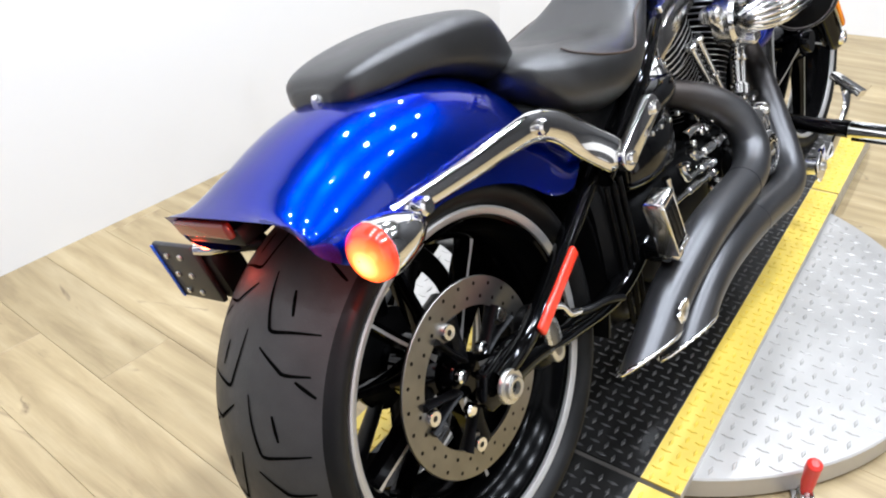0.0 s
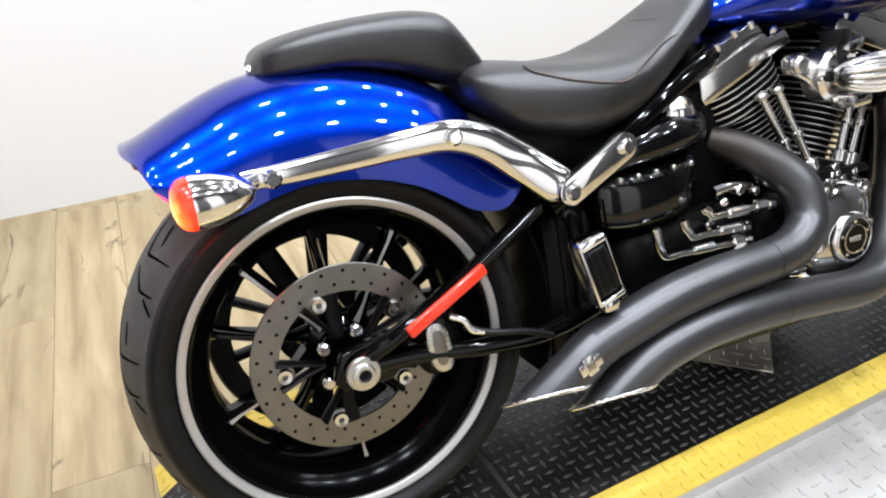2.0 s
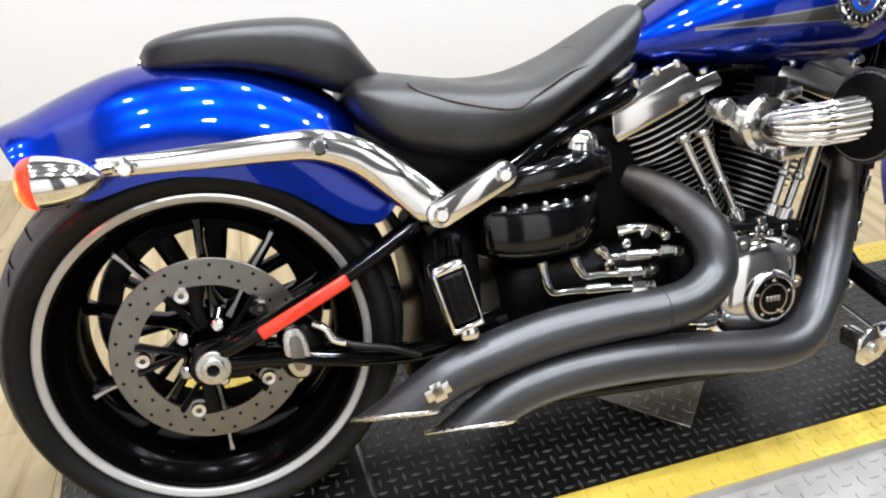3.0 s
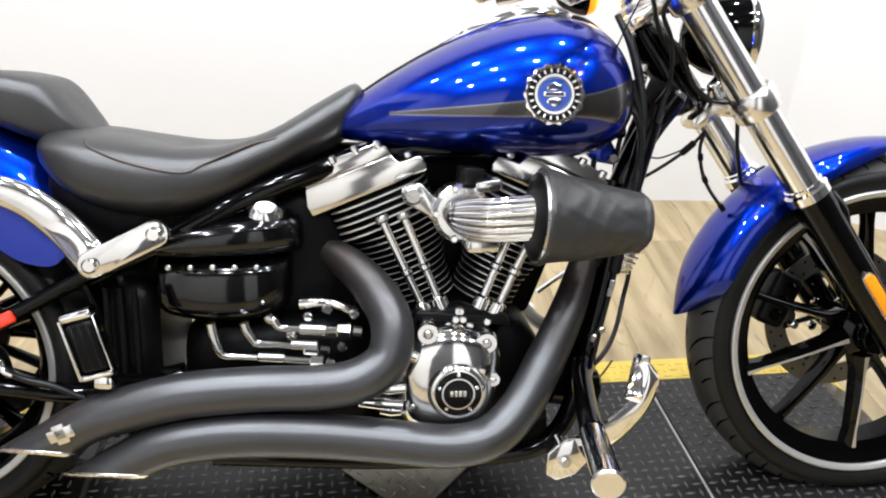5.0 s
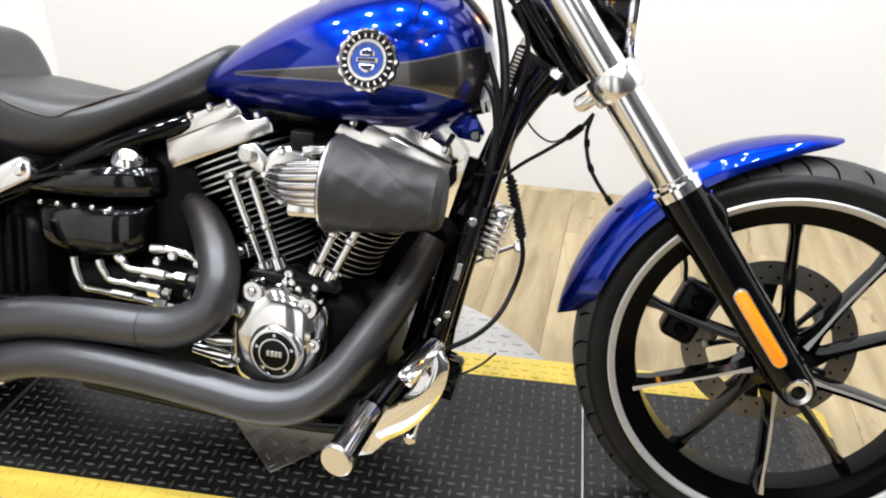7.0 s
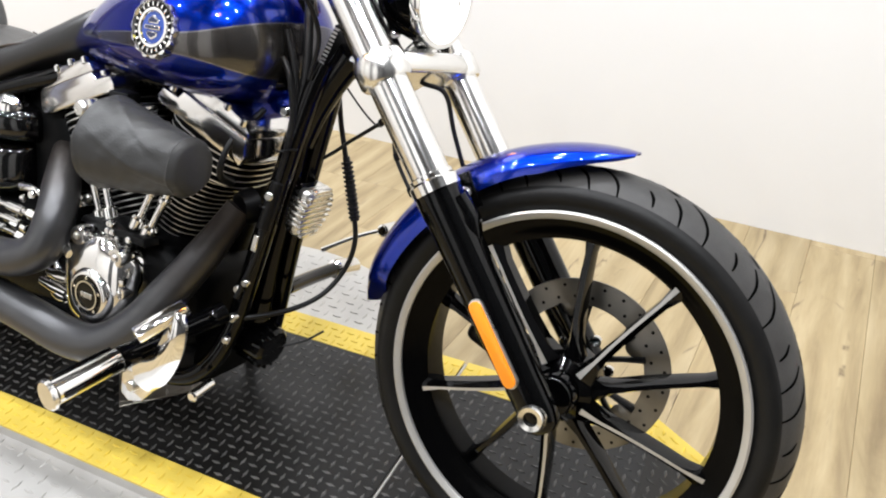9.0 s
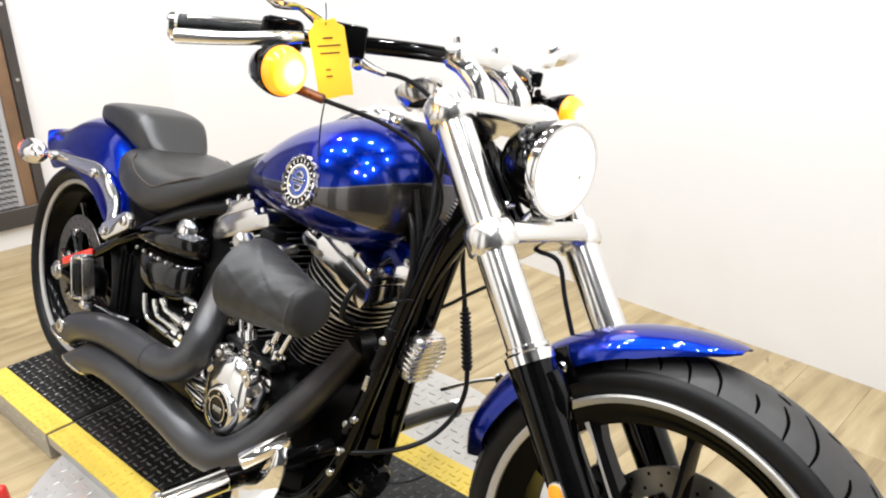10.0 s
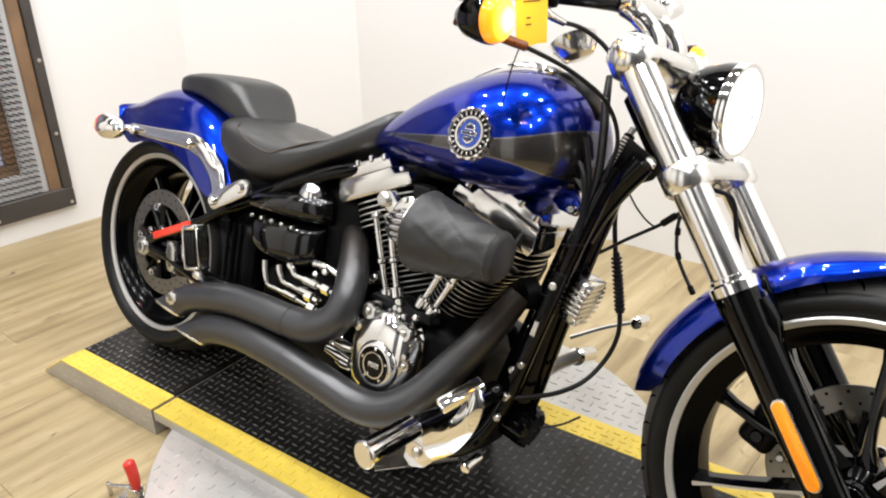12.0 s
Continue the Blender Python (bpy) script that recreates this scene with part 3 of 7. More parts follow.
stuff_mesh("tread", lozenges((-0.095, 0.095, -0.095, 0.095), 0.0019, 0.0270, (0.0125, 0.0035), 0.0018, None, 3), bare, sq)


def toggle_clamp():
    """Small steel toggle clamp with an upright red handle."""
    t = thing("toggle_clamp", "small steel toggle clamp with a red grip standing on the floor", "clamp", pose(0.392, -0.448, FLOOR + 0.002, 0, 0, 200))
    part("base", rbox((0.075, 0.036, 0.004), pose(0, 0, 0.002), 0.001, 1), satin_metal, t)
    part("bracket", rbox((0.03, 0.004, 0.032), pose(-0.008, 0.010, 0.020), 0.002, 1, rbox((0.03, 0.004, 0.032), pose(-0.008, -0.010, 0.020), 0.002, 1)), satin_metal, t)
    part("arm", rbox((0.075, 0.010, 0.008), pose(0.03, 0, 0.030, 0, 8, 0), 0.002, 1), satin_metal, t)
    part("bolt", rod((0.062, 0, -0.0), (0.062, 0, 0.034), 0.005, 8), satin_metal, t)
    part("handle", sweep([(-0.012, 0, 0.028), (-0.014, 0, 0.055), (-0.012, 0, 0.085), (-0.008, 0, 0.104), (-0.006, 0, 0.110)], [0.009, 0.0125, 0.0135, 0.0135, 0.007], 12, 5), mat("red_grip", (0.62, 0.03, 0.02), 0.35), t, "red plastic grip")
    return t


toggle_clamp()


# ---- the motorcycle ----
# Built upright: x forward from the rear axle, y to its left, z up; then leaned on its stand.
moto = thing("motorcycle", "metallic blue cruiser motorcycle leaning on its stand on the black platform", "motorcycle", pose(0.014, -0.035, 0.0, -15.6, 0, -3.3))
MOTO = moto.matrix_basis.copy()
YC = 0.018
RC = Vector((0.0, YC, 0.312))
FC = Vector((1.727, 0.046, 0.321))


def tyre_mesh(c, r, half, bead, crown, seg=144, shift=0.0):
    """Tyre with a rounded crown, flattened where it bears on the deck."""
    c = c + Vector((0, shift, 0))
    edge = half * 0.85
    rs = r - crown * (1 - math.sqrt(max(0, 1 - (edge / crown) ** 2)))
    pr = [(bead - 0.006, half * 0.80), (bead + (rs - bead) * 0.08, half * 0.90), (bead + (rs - bead) * 0.30, half * 0.965), (bead + (rs - bead) * 0.52, half * 0.985), (bead + (rs - bead) * 0.72, half * 0.97), (bead + (rs - bead) * 0.90, half * 0.915)]
    n = 14
    top = [(r - crown * (1 - math.sqrt(max(0, 1 - (y / crown) ** 2))), y) for y in np.linspace(edge, -edge, n)]
    prof = pr + top + [(a, -b) for a, b in reversed(pr)]
    bm = lathe(prof, c, (0, 1, 0), seg, closed_profile=True)
    inv = MOTO.inverted()
    for v in bm.verts:
        w = MOTO @ v.co
        if w.z < 0.0022:
            w.z = 0.0022
            v.co = inv @ w
    return bm


def tread_grooves(c, r, half, crown, count, paths, width):
    """Near-black strips laid over the crown as shaded sipes, mirrored and set in turn."""
    bm = bmesh.new()
    for k in range(count):
        for sgn in (1, -1):
            a0 = 2 * math.pi * (k + (0.5 if sgn < 0 else 0)) / count
            for path in paths:
                pts = curve_points([(p[0], p[1], 0) for p in path], 3)
                L, R = [], []
                for i, p in enumerate(pts):
                    q = pts[min(i + 1, len(pts) - 1)] - pts[max(i - 1, 0)]
                    q = Vector((q.x * r, q.y, 0)).normalized()
                    w = width * (0.35 + 0.65 * math.sin(math.pi * (i + 0.6) / (len(pts) + 0.2)))
                    for lst, sd in ((L, 1), (R, -1)):
                        y = (p.y + sd * w * q.x)
                        a = a0 + p.x - sd * w * q.y / r
                        rr = r + 0.0006 - crown * (1 - math.sqrt(max(0, 1 - (y / crown) ** 2)))
                        lst.append(bm.verts.new((c.x + rr * math.cos(a), c.y + sgn * y, c.z + rr * math.sin(a))))
                for i in range(len(pts) - 1):
                    f = (L[i], L[i + 1], R[i + 1], R[i])
                    bm.faces.new(f if sgn > 0 else f[::-1])
    inv = MOTO.inverted()
    for v in bm.verts:
        w = MOTO @ v.co
        if w.z < 0.0030:
            w.z = 0.0030
            v.co = inv @ w
    return bm


# near black: the shade inside the tread grooves, put into the colour
groove = mat("groove_rubber", (0.0015, 0.0015, 0.0015), 0.9, spec=0.02)
rubber_mark = mat("scuffed_rubber", (0.045, 0.043, 0.040), 0.6, spec=0.2, vary=0.3, vscale=60)


def spoke_mesh(c, a, r0, r1, y0, y1, w0, w1, deep, silver, side):
    """A blade from hub to rim; one long edge may be machined bright."""
    d, n = Vector((math.cos(a), 0, math.sin(a))), Vector((-math.sin(a), 0, math.cos(a)))
    bm = bmesh.new()
    rings = []
    for t in np.linspace(0, 1, 7):
        r = r0 + (r1 - r0) * t
        w = (w0 + (w1 - w0) * t) * (1 + 0.9 * max(0, 0.14 - t) / 0.14 + 0.9 * max(0, t - 0.88) / 0.12)
        y = y0 + (y1 - y0) * t
        bend = n * (0.010 * side * (1 - t) ** 3)
        o = c + d * r + Vector((0, y, 0)) + bend
        dp = deep * (1 - 0.25 * t)
        rings.append([o + n * (-w) + Vector((0, dp * 0.55, 0)), o + n * (-w) + Vector((0, -dp * 0.3, 0)), o + n * (w * (0.10 if silver else -0.45)) + Vector((0, -dp * 0.62, 0)),
                      o + n * (w * (0.72 if silver else 0.45)) + Vector((0, -dp * 0.62, 0)), o + n * w + Vector((0, -dp * 0.3, 0)), o + n * w + Vector((0, dp * 0.55, 0))])
    add_rings(bm, rings)
    bmesh.ops.recalc_face_normals(bm, faces=bm.faces[:])
    if silver:
        for f in bm.faces:
            m = f.calc_center_median() - c
            if len(f.verts) == 4 and f.normal.y < -0.85:
                f.material_index = 1
    return bm


def rim_disc(c, y, r0, r1, thick):
    """Flat brake rotor ring with eased edges."""
    bm = lathe([(r0, -thick / 2), (r1 - 0.001, -thick / 2), (r1, -thick / 2 + 0.001), (r1, thick / 2 - 0.001), (r1 - 0.001, thick / 2), (r0, thick / 2)], (c.x, y, c.z), (0, 1, 0), 96, closed_profile=True)
    return bm


def drill_marks(c, y, rows, thick):
    bm = bmesh.new()
    for r, count, ph, hr in rows:
        for k in range(count):
            a = 2 * math.pi * k / count + ph
            o = Vector((c.x + r * math.cos(a), y, c.z + r * math.sin(a)))
            for sd in (-1, 1):
                vs = [bm.verts.new(o + Vector((hr * math.cos(q), sd * (thick / 2 + 0.0004), hr * math.sin(q)))) for q in np.linspace(0, 2 * math.pi, 9)[:-1]]
                bm.faces.new(vs if sd > 0 else vs[::-1])
    bmesh.ops.recalc_face_normals(bm, faces=bm.faces[:])
    return bm


def wheel(name, label, c, rim_r, tyre_r, half, crown, phase, disc_y, disc_r, grooves, stripe, deep, shift=0.0):
    hw = half * 0.80 - shift
    prof = [(rim_r + 0.004, -hw - 0.004), (rim_r + 0.006, -hw), (rim_r - 0.006, -hw + 0.004), (rim_r - 0.016, -hw * 0.72), (rim_r - 0.4 * deep - 0.01, -hw * 0.66), (rim_r - deep, -hw * 0.5), (rim_r - deep - 0.002, 0), (rim_r - deep, hw * 0.6), (rim_r - 0.016, hw * 0.8),
            (rim_r - 0.006, hw - 0.004), (rim_r + 0.006, hw), (rim_r + 0.006, hw * 0.8), (rim_r - 0.004, 0), (rim_r + 0.006, -hw * 0.8)]
    rim = part(name, lathe(prof, c, (0, 1, 0), 96, closed_profile=True), wheel_black, moto, label)
    ty = part("tyre", tyre_mesh(c, tyre_r, half, stripe[1] + 0.004, crown, shift=shift), rubber, rim, "black rubber tyre with dusty grooved tread")
    ty.data.materials.append(tread_rubber)
    for f in ty.data.polygons:
        if abs(f.center.y - c.y - shift) < half * 0.86 and math.hypot(f.center.x - c.x, f.center.z - c.z) > tyre_r * 0.86:
            f.material_index = 1
    tagged(part("tread_groove", tread_grooves(c + Vector((0, shift, 0)), tyre_r, half, crown, *grooves), groove, rim, "", 0), kind="stuff")
    for sd in (-1, 1):
        part("rim_stripe", lathe([(stripe[0], sd * (hw + 0.0060)), (stripe[0] + 0.002, sd * (hw + 0.0078)), (stripe[1] - 0.003, sd * (hw + 0.0105)), (stripe[1], sd * (hw + 0.0090)), (stripe[1], sd * (hw + 0.003)), (stripe[0], sd * (hw + 0.001))], c, (0, 1, 0), 128, closed_profile=True), stripe_silver, rim, "bright machined rim edge")
    part("hub", lathe([(0, -0.075), (0.030, -0.075), (0.034, -0.07), (0.036, -0.045), (0.052, -0.035), (0.055, 0), (0.052, 0.035), (0.036, 0.045), (0.034, 0.07), (0.030, 0.075), (0, 0.075)], c, (0, 1, 0), 40), gloss_black, rim)
    for k in range(10):
        a = phase + k * math.pi / 5
        silver = k % 2 == 1
        sd = 1 if silver else -1
        y1 = -hw * 0.35 if silver else hw * 0.2
        ob = part("spoke", spoke_mesh(c, a, 0.046, rim_r - deep + 0.010, (-0.03 if silver else -0.012), y1, 0.0085, 0.0070, 0.034, silver, -1), gloss_black, rim, "black spoke with a machined bright edge" if silver else "", 35)
        ob.data.materials.append(stripe_silver)
    if disc_y is not None:
        dr = part("brake_disc", rim_disc(c, c.y + disc_y, disc_r * 0.715, disc_r, 0.005), disc_steel, rim, "drilled steel brake disc")
        marks = part("drill_hole", drill_marks(c, c.y + disc_y, ((disc_r * 0.93, 26, 0.0, 0.0030), (disc_r * 0.80, 26, 0.12, 0.0030)), 0.005), satin_black, rim, "", 0)
        tagged(marks, kind="stuff")
        for k in range(5):
            a = phase + 0.3 + k * 2 * math.pi / 5
            p0 = c + Vector((0.038 * math.cos(a), disc_y, 0.038 * math.sin(a)))
            for da in (-0.2, 0.2):
                p1 = c + Vector((disc_r * 0.75 * math.cos(a + da), disc_y, disc_r * 0.72 * math.sin(a + da)))
                part("carrier_arm", sweep([p0, p0.lerp(p1, 0.5), p1], [0.012, 0.010, 0.014], 8, 3, flat=0.4), satin_black, rim)
            sd = 1 if disc_y > 0 else -1
            b0 = c + Vector((disc_r * 0.675 * math.cos(a), disc_y, disc_r * 0.675 * math.sin(a)))
            lug = [(b0.x + 0.016 * math.cos(q) * (1.25 if math.cos(q - a) > 0 else 1), b0.z + 0.016 * math.sin(q) * (1.25 if math.cos(q - a) > 0 else 1)) for q in np.linspace(0, 2 * math.pi, 17)[:-1]]
            part("disc_lug", slab(lug, b0.y - 0.0024, b0.y + 0.0024, 0.0006), disc_steel, rim)
            part("bobbin", lathe([(0.0045, 0.002), (0.0045, 0.008), (0.0105, 0.0085), (0.0118, 0.006), (0.0118, 0.0)], b0 + Vector((0, sd * 0.0024, 0)), (0, sd, 0), 18), polished, rim, "bright rotor bobbin")
            b1 = c + Vector((0.046 * math.cos(a + 0.6), disc_y + (-0.008 if disc_y < 0 else 0.008), 0.046 * math.sin(a + 0.6)))
            part("bolt", rod(b1, b1 + Vector((0, -0.014 if disc_y < 0 else 0.014, 0)), 0.0100, 12, 0.3), chrome, rim)
    return rim


rear_paths = (((0.0, 0.010), (0.10, 0.016), (0.20, 0.026), (0.232, 0.034), (0.222, 0.060), (0.205, 0.098)), ((0.06, 0.050), (0.16, 0.058)), ((0.30, 0.020), (0.36, 0.050), (0.382, 0.064), (0.372, 0.096)), ((0.40, 0.078), (0.45, 0.104)))
front_paths = (((0.0, 0.056), (0.02, 0.040), (0.07, 0.022), (0.14, 0.004)), ((0.13, 0.054), (0.16, 0.036), (0.21, 0.020)), ((0.265, 0.050), (0.28, 0.040), (0.31, 0.030)), ((0.20, 0.008), (0.26, 0.003)))
wheel("rear_wheel", "wide black cast rear wheel with bright rim edge", RC, 0.2340, 0.316, 0.130, 0.210, math.pi / 2, -0.088, 0.146, (13, rear_paths, 0.0026), (0.2330, 0.2455), 0.038, 0.008)
wheel("front_wheel", "tall black cast front wheel with ten slim spokes", FC, 0.2745, 0.343, 0.063, 0.068, math.radians(90.5), 0.074, 0.150, (15, front_paths, 0.0023), (0.2690, 0.2815), 0.040)

# raised sidewall marks, too worn to read
fr = [ob for ob in moto.children if ob.name == "front_wheel"][0]
for k in range(9):
    a = radians(-52 + 2.6 * k)
    part("sidewall_mark", rbox((0.007, 0.0016, 0.013), Matrix.Translation(FC + Vector((0.306 * math.cos(a), -0.0608, 0.306 * math.sin(a)))) @ Matrix.Rotation(-a + math.pi / 2, 4, "Y"), 0.0005, 1), groove if k % 4 == 3 else rubber_mark, fr)
pul = part("drive_pulley", lathe([(0.150, 0.088), (0.186, 0.086), (0.190, 0.092), (0.190, 0.118), (0.182, 0.120), (0.158, 0.100)], RC, (0, 1, 0), 64, closed_profile=True), satin_black, moto, "black belt pulley")
part("pulley_hub", lathe([(0.0, 0.070), (0.072, 0.080), (0.082, 0.086), (0.082, 0.094), (0.0, 0.100)], RC, (0, 1, 0), 40), satin_black, pul)
for k in range(10):
    a = 0.15 + k * 2 * math.pi / 10
    part("pulley_arm", sweep([RC + Vector((0.07 * math.cos(a), 0.086, 0.07 * math.sin(a))), RC + Vector((0.152 * math.cos(a), 0.096, 0.160 * math.sin(a)))], [0.017, 0.015, 0.020], 10, 1, flat=0.4), satin_black, pul)


def shell(stations, power, seg=17, thick=0.003):
    """A fender skin: for each station the crown point, the side edge point and the half width."""
    bm = bmesh.new()
    outer, inner = [], []
    for (tx, tz), (bx, bz), w, yc in stations:
        ro, ri = [], []
        for j in range(seg):
            q = -math.pi / 2 + math.pi * j / (seg - 1)
            c, s = math.cos(q), math.sin(q)
            u = abs(c) ** (2 / power)
            v = math.copysign(abs(s) ** (2 / power), s)
            p = Vector((bx + (tx - bx) * u, yc + w * v, bz + (tz - bz) * u))
            ro.append(p)
            e = Vector((tx - bx, 0, tz - bz)).normalized()
            ri.append(Vector((p.x, yc + (w - thick) * v, p.z)) - e * thick * u)
        outer.append(ro)
        inner.append(ri)
    rings = [o + list(reversed(i)) for o, i in zip(outer, inner)]
    add_rings(bm, rings)
    bmesh.ops.recalc_face_normals(bm, faces=bm.faces[:])
    return bm


def spread(vals, n):
    """Smooth values between control values of any length."""
    p = curve_points([(v if len(v) == 3 else (*v, 0)) for v in vals], 8)
    idx = np.linspace(0, len(p) - 1, n)
    return [p[int(round(i))] for i in idx]


# rear fender
N = 45
crown_line = spread([(-0.236, 0.669), (-0.206, 0.680), (-0.155, 0.703), (-0.08, 0.730), (0.0, 0.741), (0.08, 0.738), (0.16, 0.715), (0.235, 0.668), (0.290, 0.605), (0.318, 0.545)], N)
edge_line = spread([(-0.216, 0.654), (-0.200, 0.612), (-0.165, 0.583), (-0.122, 0.568), (-0.057, 0.583), (0.0, 0.588), (0.071, 0.577), (0.136, 0.553), (0.184, 0.522), (0.209, 0.503), (0.235, 0.492), (0.272, 0.490), (0.302, 0.518)], N)
st = [((a.x, a.y), (b.x, b.y), 0.130 + 0.010 * min(1, i / 12), 0.006 + 0.006 * max(0, 1 - i / 14)) for i, (a, b) in enumerate(zip(crown_line, edge_line))]
rf = part("rear_fender", shell(st, 2.3, 25), blue_paint, moto, "metallic blue bobbed rear fender")
part("inner_liner", lathe([(0.345, -0.10), (0.350, -0.10), (0.350, 0.10), (0.345, 0.10)], RC, (0, 1, 0), 64, closed_profile=True), satin_black, rf)
bmc = bpy.data.meshes["inner_liner"]
bm = bmesh.new()
bm.from_mesh(bmc)
bmesh.ops.delete(bm, geom=[v for v in bm.verts if not (-20 < math.degrees(math.atan2(v.co.z - RC.z, v.co.x - RC.x)) < 75)], context="VERTS")
bm.to_mesh(bmc)
bm.free()


def lit_glass(name, c, base, stops, reach):
    """Coloured glass lit by the bulb behind it: hottest near the bulb, deeper in colour away from it."""
    m = mat(name, base, 0.16, coat=0.4)
    nt = m.node_tree
    b = nt.nodes["Principled BSDF"]
    co = nt.nodes.new("ShaderNodeTexCoord")
    d = nt.nodes.new("ShaderNodeVectorMath")
    d.operation = "DISTANCE"
    d.inputs[1].default_value = c
    nt.links.new(co.outputs["Object"], d.inputs[0])
    r = nt.nodes.new("ShaderNodeMapRange")
    r.inputs[2].default_value = reach
    nt.links.new(d.outputs["Value"], r.inputs[0])
    cr = nt.nodes.new("ShaderNodeValToRGB")
    e = cr.color_ramp.elements
    e[0].position, e[0].color = stops[0][0], (*stops[0][1], 1)
    e[1].position, e[1].color = stops[-1][0], (*stops[-1][1], 1)
    for p, col in stops[1:-1]:
        e.new(p).color = (*col, 1)
    nt.links.new(r.outputs[0], cr.inputs[0])
    nt.links.new(cr.outputs[0], b.inputs["Emission Color"])
    b.inputs["Emission Strength"].default_value = 4.0
    return m


def strut(sd):
    """Chrome fender strut along the side, with cap bolts and the front link."""
    y = sd * 0.146
    line = [(-0.100, y * 0.97, 0.612), (-0.03, y * 0.985, 0.612), (0.06, y, 0.614), (0.13, y, 0.616), (0.19, y, 0.614), (0.245, y, 0.594), (0.295, y * 1.02, 0.556), (0.340, y * 1.16, 0.514), (0.352, y * 1.17, 0.500)]
    s = part("fender_strut", sweep(line, [0.0060, 0.0070, 0.0082, 0.0095, 0.0108, 0.0122, 0.0138, 0.0142, 0.0100], 16, 6, flat=2.1), chrome, moto, "broad polished chrome fender strut")
    for x, z, r in ((-0.064, 0.611, 0.012), (0.190, 0.614, 0.012)):
        part("cap_bolt", rod((x, y - 0.0, z), (x, y + sd * 0.022, z), r, 16, 0.3), chrome, s)
    a, b = Vector((0.350, y * 1.20, 0.504)), Vector((0.447, y * 1.25, 0.552))
    d = (b - a).normalized()
    up = Vector((-d.z, 0, d.x))
    ol = []
    for base, a0 in ((b, -90), (a, 90)):
        for k in range(9):
            q = math.radians(a0 + 180 * k / 8)
            p = base + 0.021 * (math.cos(q) * d + math.sin(q) * up)
            ol.append((p.x, p.z))
    lk = part("strut_link", slab(ol, y * 1.20, y * 1.20 + sd * 0.018, 0.003), chrome, moto, "chrome link with two cap bolts")
    for p in (a, b):
        part("cap_bolt", rod((p.x, y * 1.20, p.z), (p.x, y * 1.20 + sd * 0.026, p.z), 0.012, 16, 0.3), chrome, lk)
    # turn signal on a short stalk
    c = Vector((-0.160, -0.176, 0.606)) if sd < 0 else Vector((-0.130, 0.168, 0.605))
    part_stalk = sweep([(-0.085, y, 0.612), (-0.105, y * 1.1, 0.611), (c.x + 0.047, c.y - sd * 0.003, 0.608)], [0.010, 0.008, 0.011], 10, 4)
    sg = part("rear_signal", merge(part_stalk, lathe([(0.002, 0.072), (0.014, 0.064), (0.025, 0.046), (0.032, 0.022), (0.0350, 0.0), (0.0350, -0.006), (0.033, -0.007)], c, (1, 0, 0), 32)), chrome, moto, "chrome bullet turn signal")
    part("lens", lathe([(0.0335, -0.005), (0.0335, -0.012), (0.031, -0.020), (0.026, -0.025), (0.020, -0.0285), (0.014, -0.030), (0.010, -0.031), (0.001, -0.0315)], c, (1, 0, 0), 32), lit_glass("lit_red_glass", c + Vector((-0.026, sd * 0.004, -0.005)), (0.7, 0.02, 0.006), [(0.12, (1.0, 0.55, 0.12)), (0.38, (0.75, 0.13, 0.012)), (0.65, (0.36, 0.012, 0.002)), (1.0, (0.16, 0.003, 0.001))], 0.048), sg, "lit red lens")
    bulb = bpy.data.lights.new("signal_bulb", "POINT")
    bulb.energy, bulb.color, bulb.shadow_soft_size = 0.5, (1.0, 0.06, 0.012), 0.015
    lit = new("signal_bulb", bulb)
    lit.parent = moto
    lit.location = c + Vector((-0.058, 0, 0))
    return s


strut(-1)
strut(1)
# lamp in the tail edge, plate on its side mount
tl = part("tail_lamp", rbox((0.012, 0.118, 0.024), pose(-0.219, 0.058, 0.646, 0, -12, 0), 0.006, 3), dark_red, moto, "dull red tail lamp bar under the fender tip")
part("lamp_housing", rbox((0.035, 0.130, 0.028), pose(-0.197, 0.058, 0.637, 0, -12, 0), 0.006, 2), plastic_black, moto)
pm = pose(-0.172, 0.262, 0.545, 0, -10, 0)
lp = part("plate_mount", rbox((0.010, 0.112, 0.100), pm, 0.004, 2), plate_black, moto, "black side plate mount with small bolts")
part("mount_shell", rbox((0.05, 0.075, 0.085), pm @ pose(0.03, -0.035, -0.01), 0.012, 2), plastic_black, lp)
part("plate_edge", rbox((0.003, 0.007, 0.096), pm @ pose(-0.0065, 0.052, 0), 0.001, 1), plate_blue, lp, "blue reflective edge")
for k, (u, v) in enumerate(((0.025, 0.03), (-0.012, 0.03), (0.025, -0.003), (-0.012, -0.003), (0.025, -0.034), (-0.012, -0.034))):
    part("rivet", rod(pm @ Vector((-0.004, u, v)), pm @ Vector((-0.0085, u, v)), 0.005, 10, 0.4), satin_metal, lp)
part("mount_arm", sweep([(-0.165, 0.235, 0.56), (-0.14, 0.19, 0.575), (-0.11, 0.14, 0.57)], [0.014, 0.012, 0.012], 10, 4), satin_black, moto)
part("mount_bolt_head", sweep([(-0.182, 0.200, 0.590), (-0.168, 0.185, 0.585), (-0.15, 0.17, 0.58)], [0.008, 0.010, 0.008], 10, 4), chrome, moto)

# ---- seats ----
pil = [(-0.038, 0.034, 0.730, 0.752, 0.0), (-0.022, 0.062, 0.724, 0.769, 0.0), (0.02, 0.080, 0.722, 0.781, 0.0), (0.09, 0.092, 0.720, 0.789, 0.0), (0.165, 0.096, 0.702, 0.791, 0.0), (0.215, 0.094, 0.682, 0.786, 0.0), (0.250, 0.088, 0.670, 0.773, 0.0), (0.288, 0.074, 0.655, 0.724, 0.0), (0.312, 0.050, 0.655, 0.694, 0.0)]
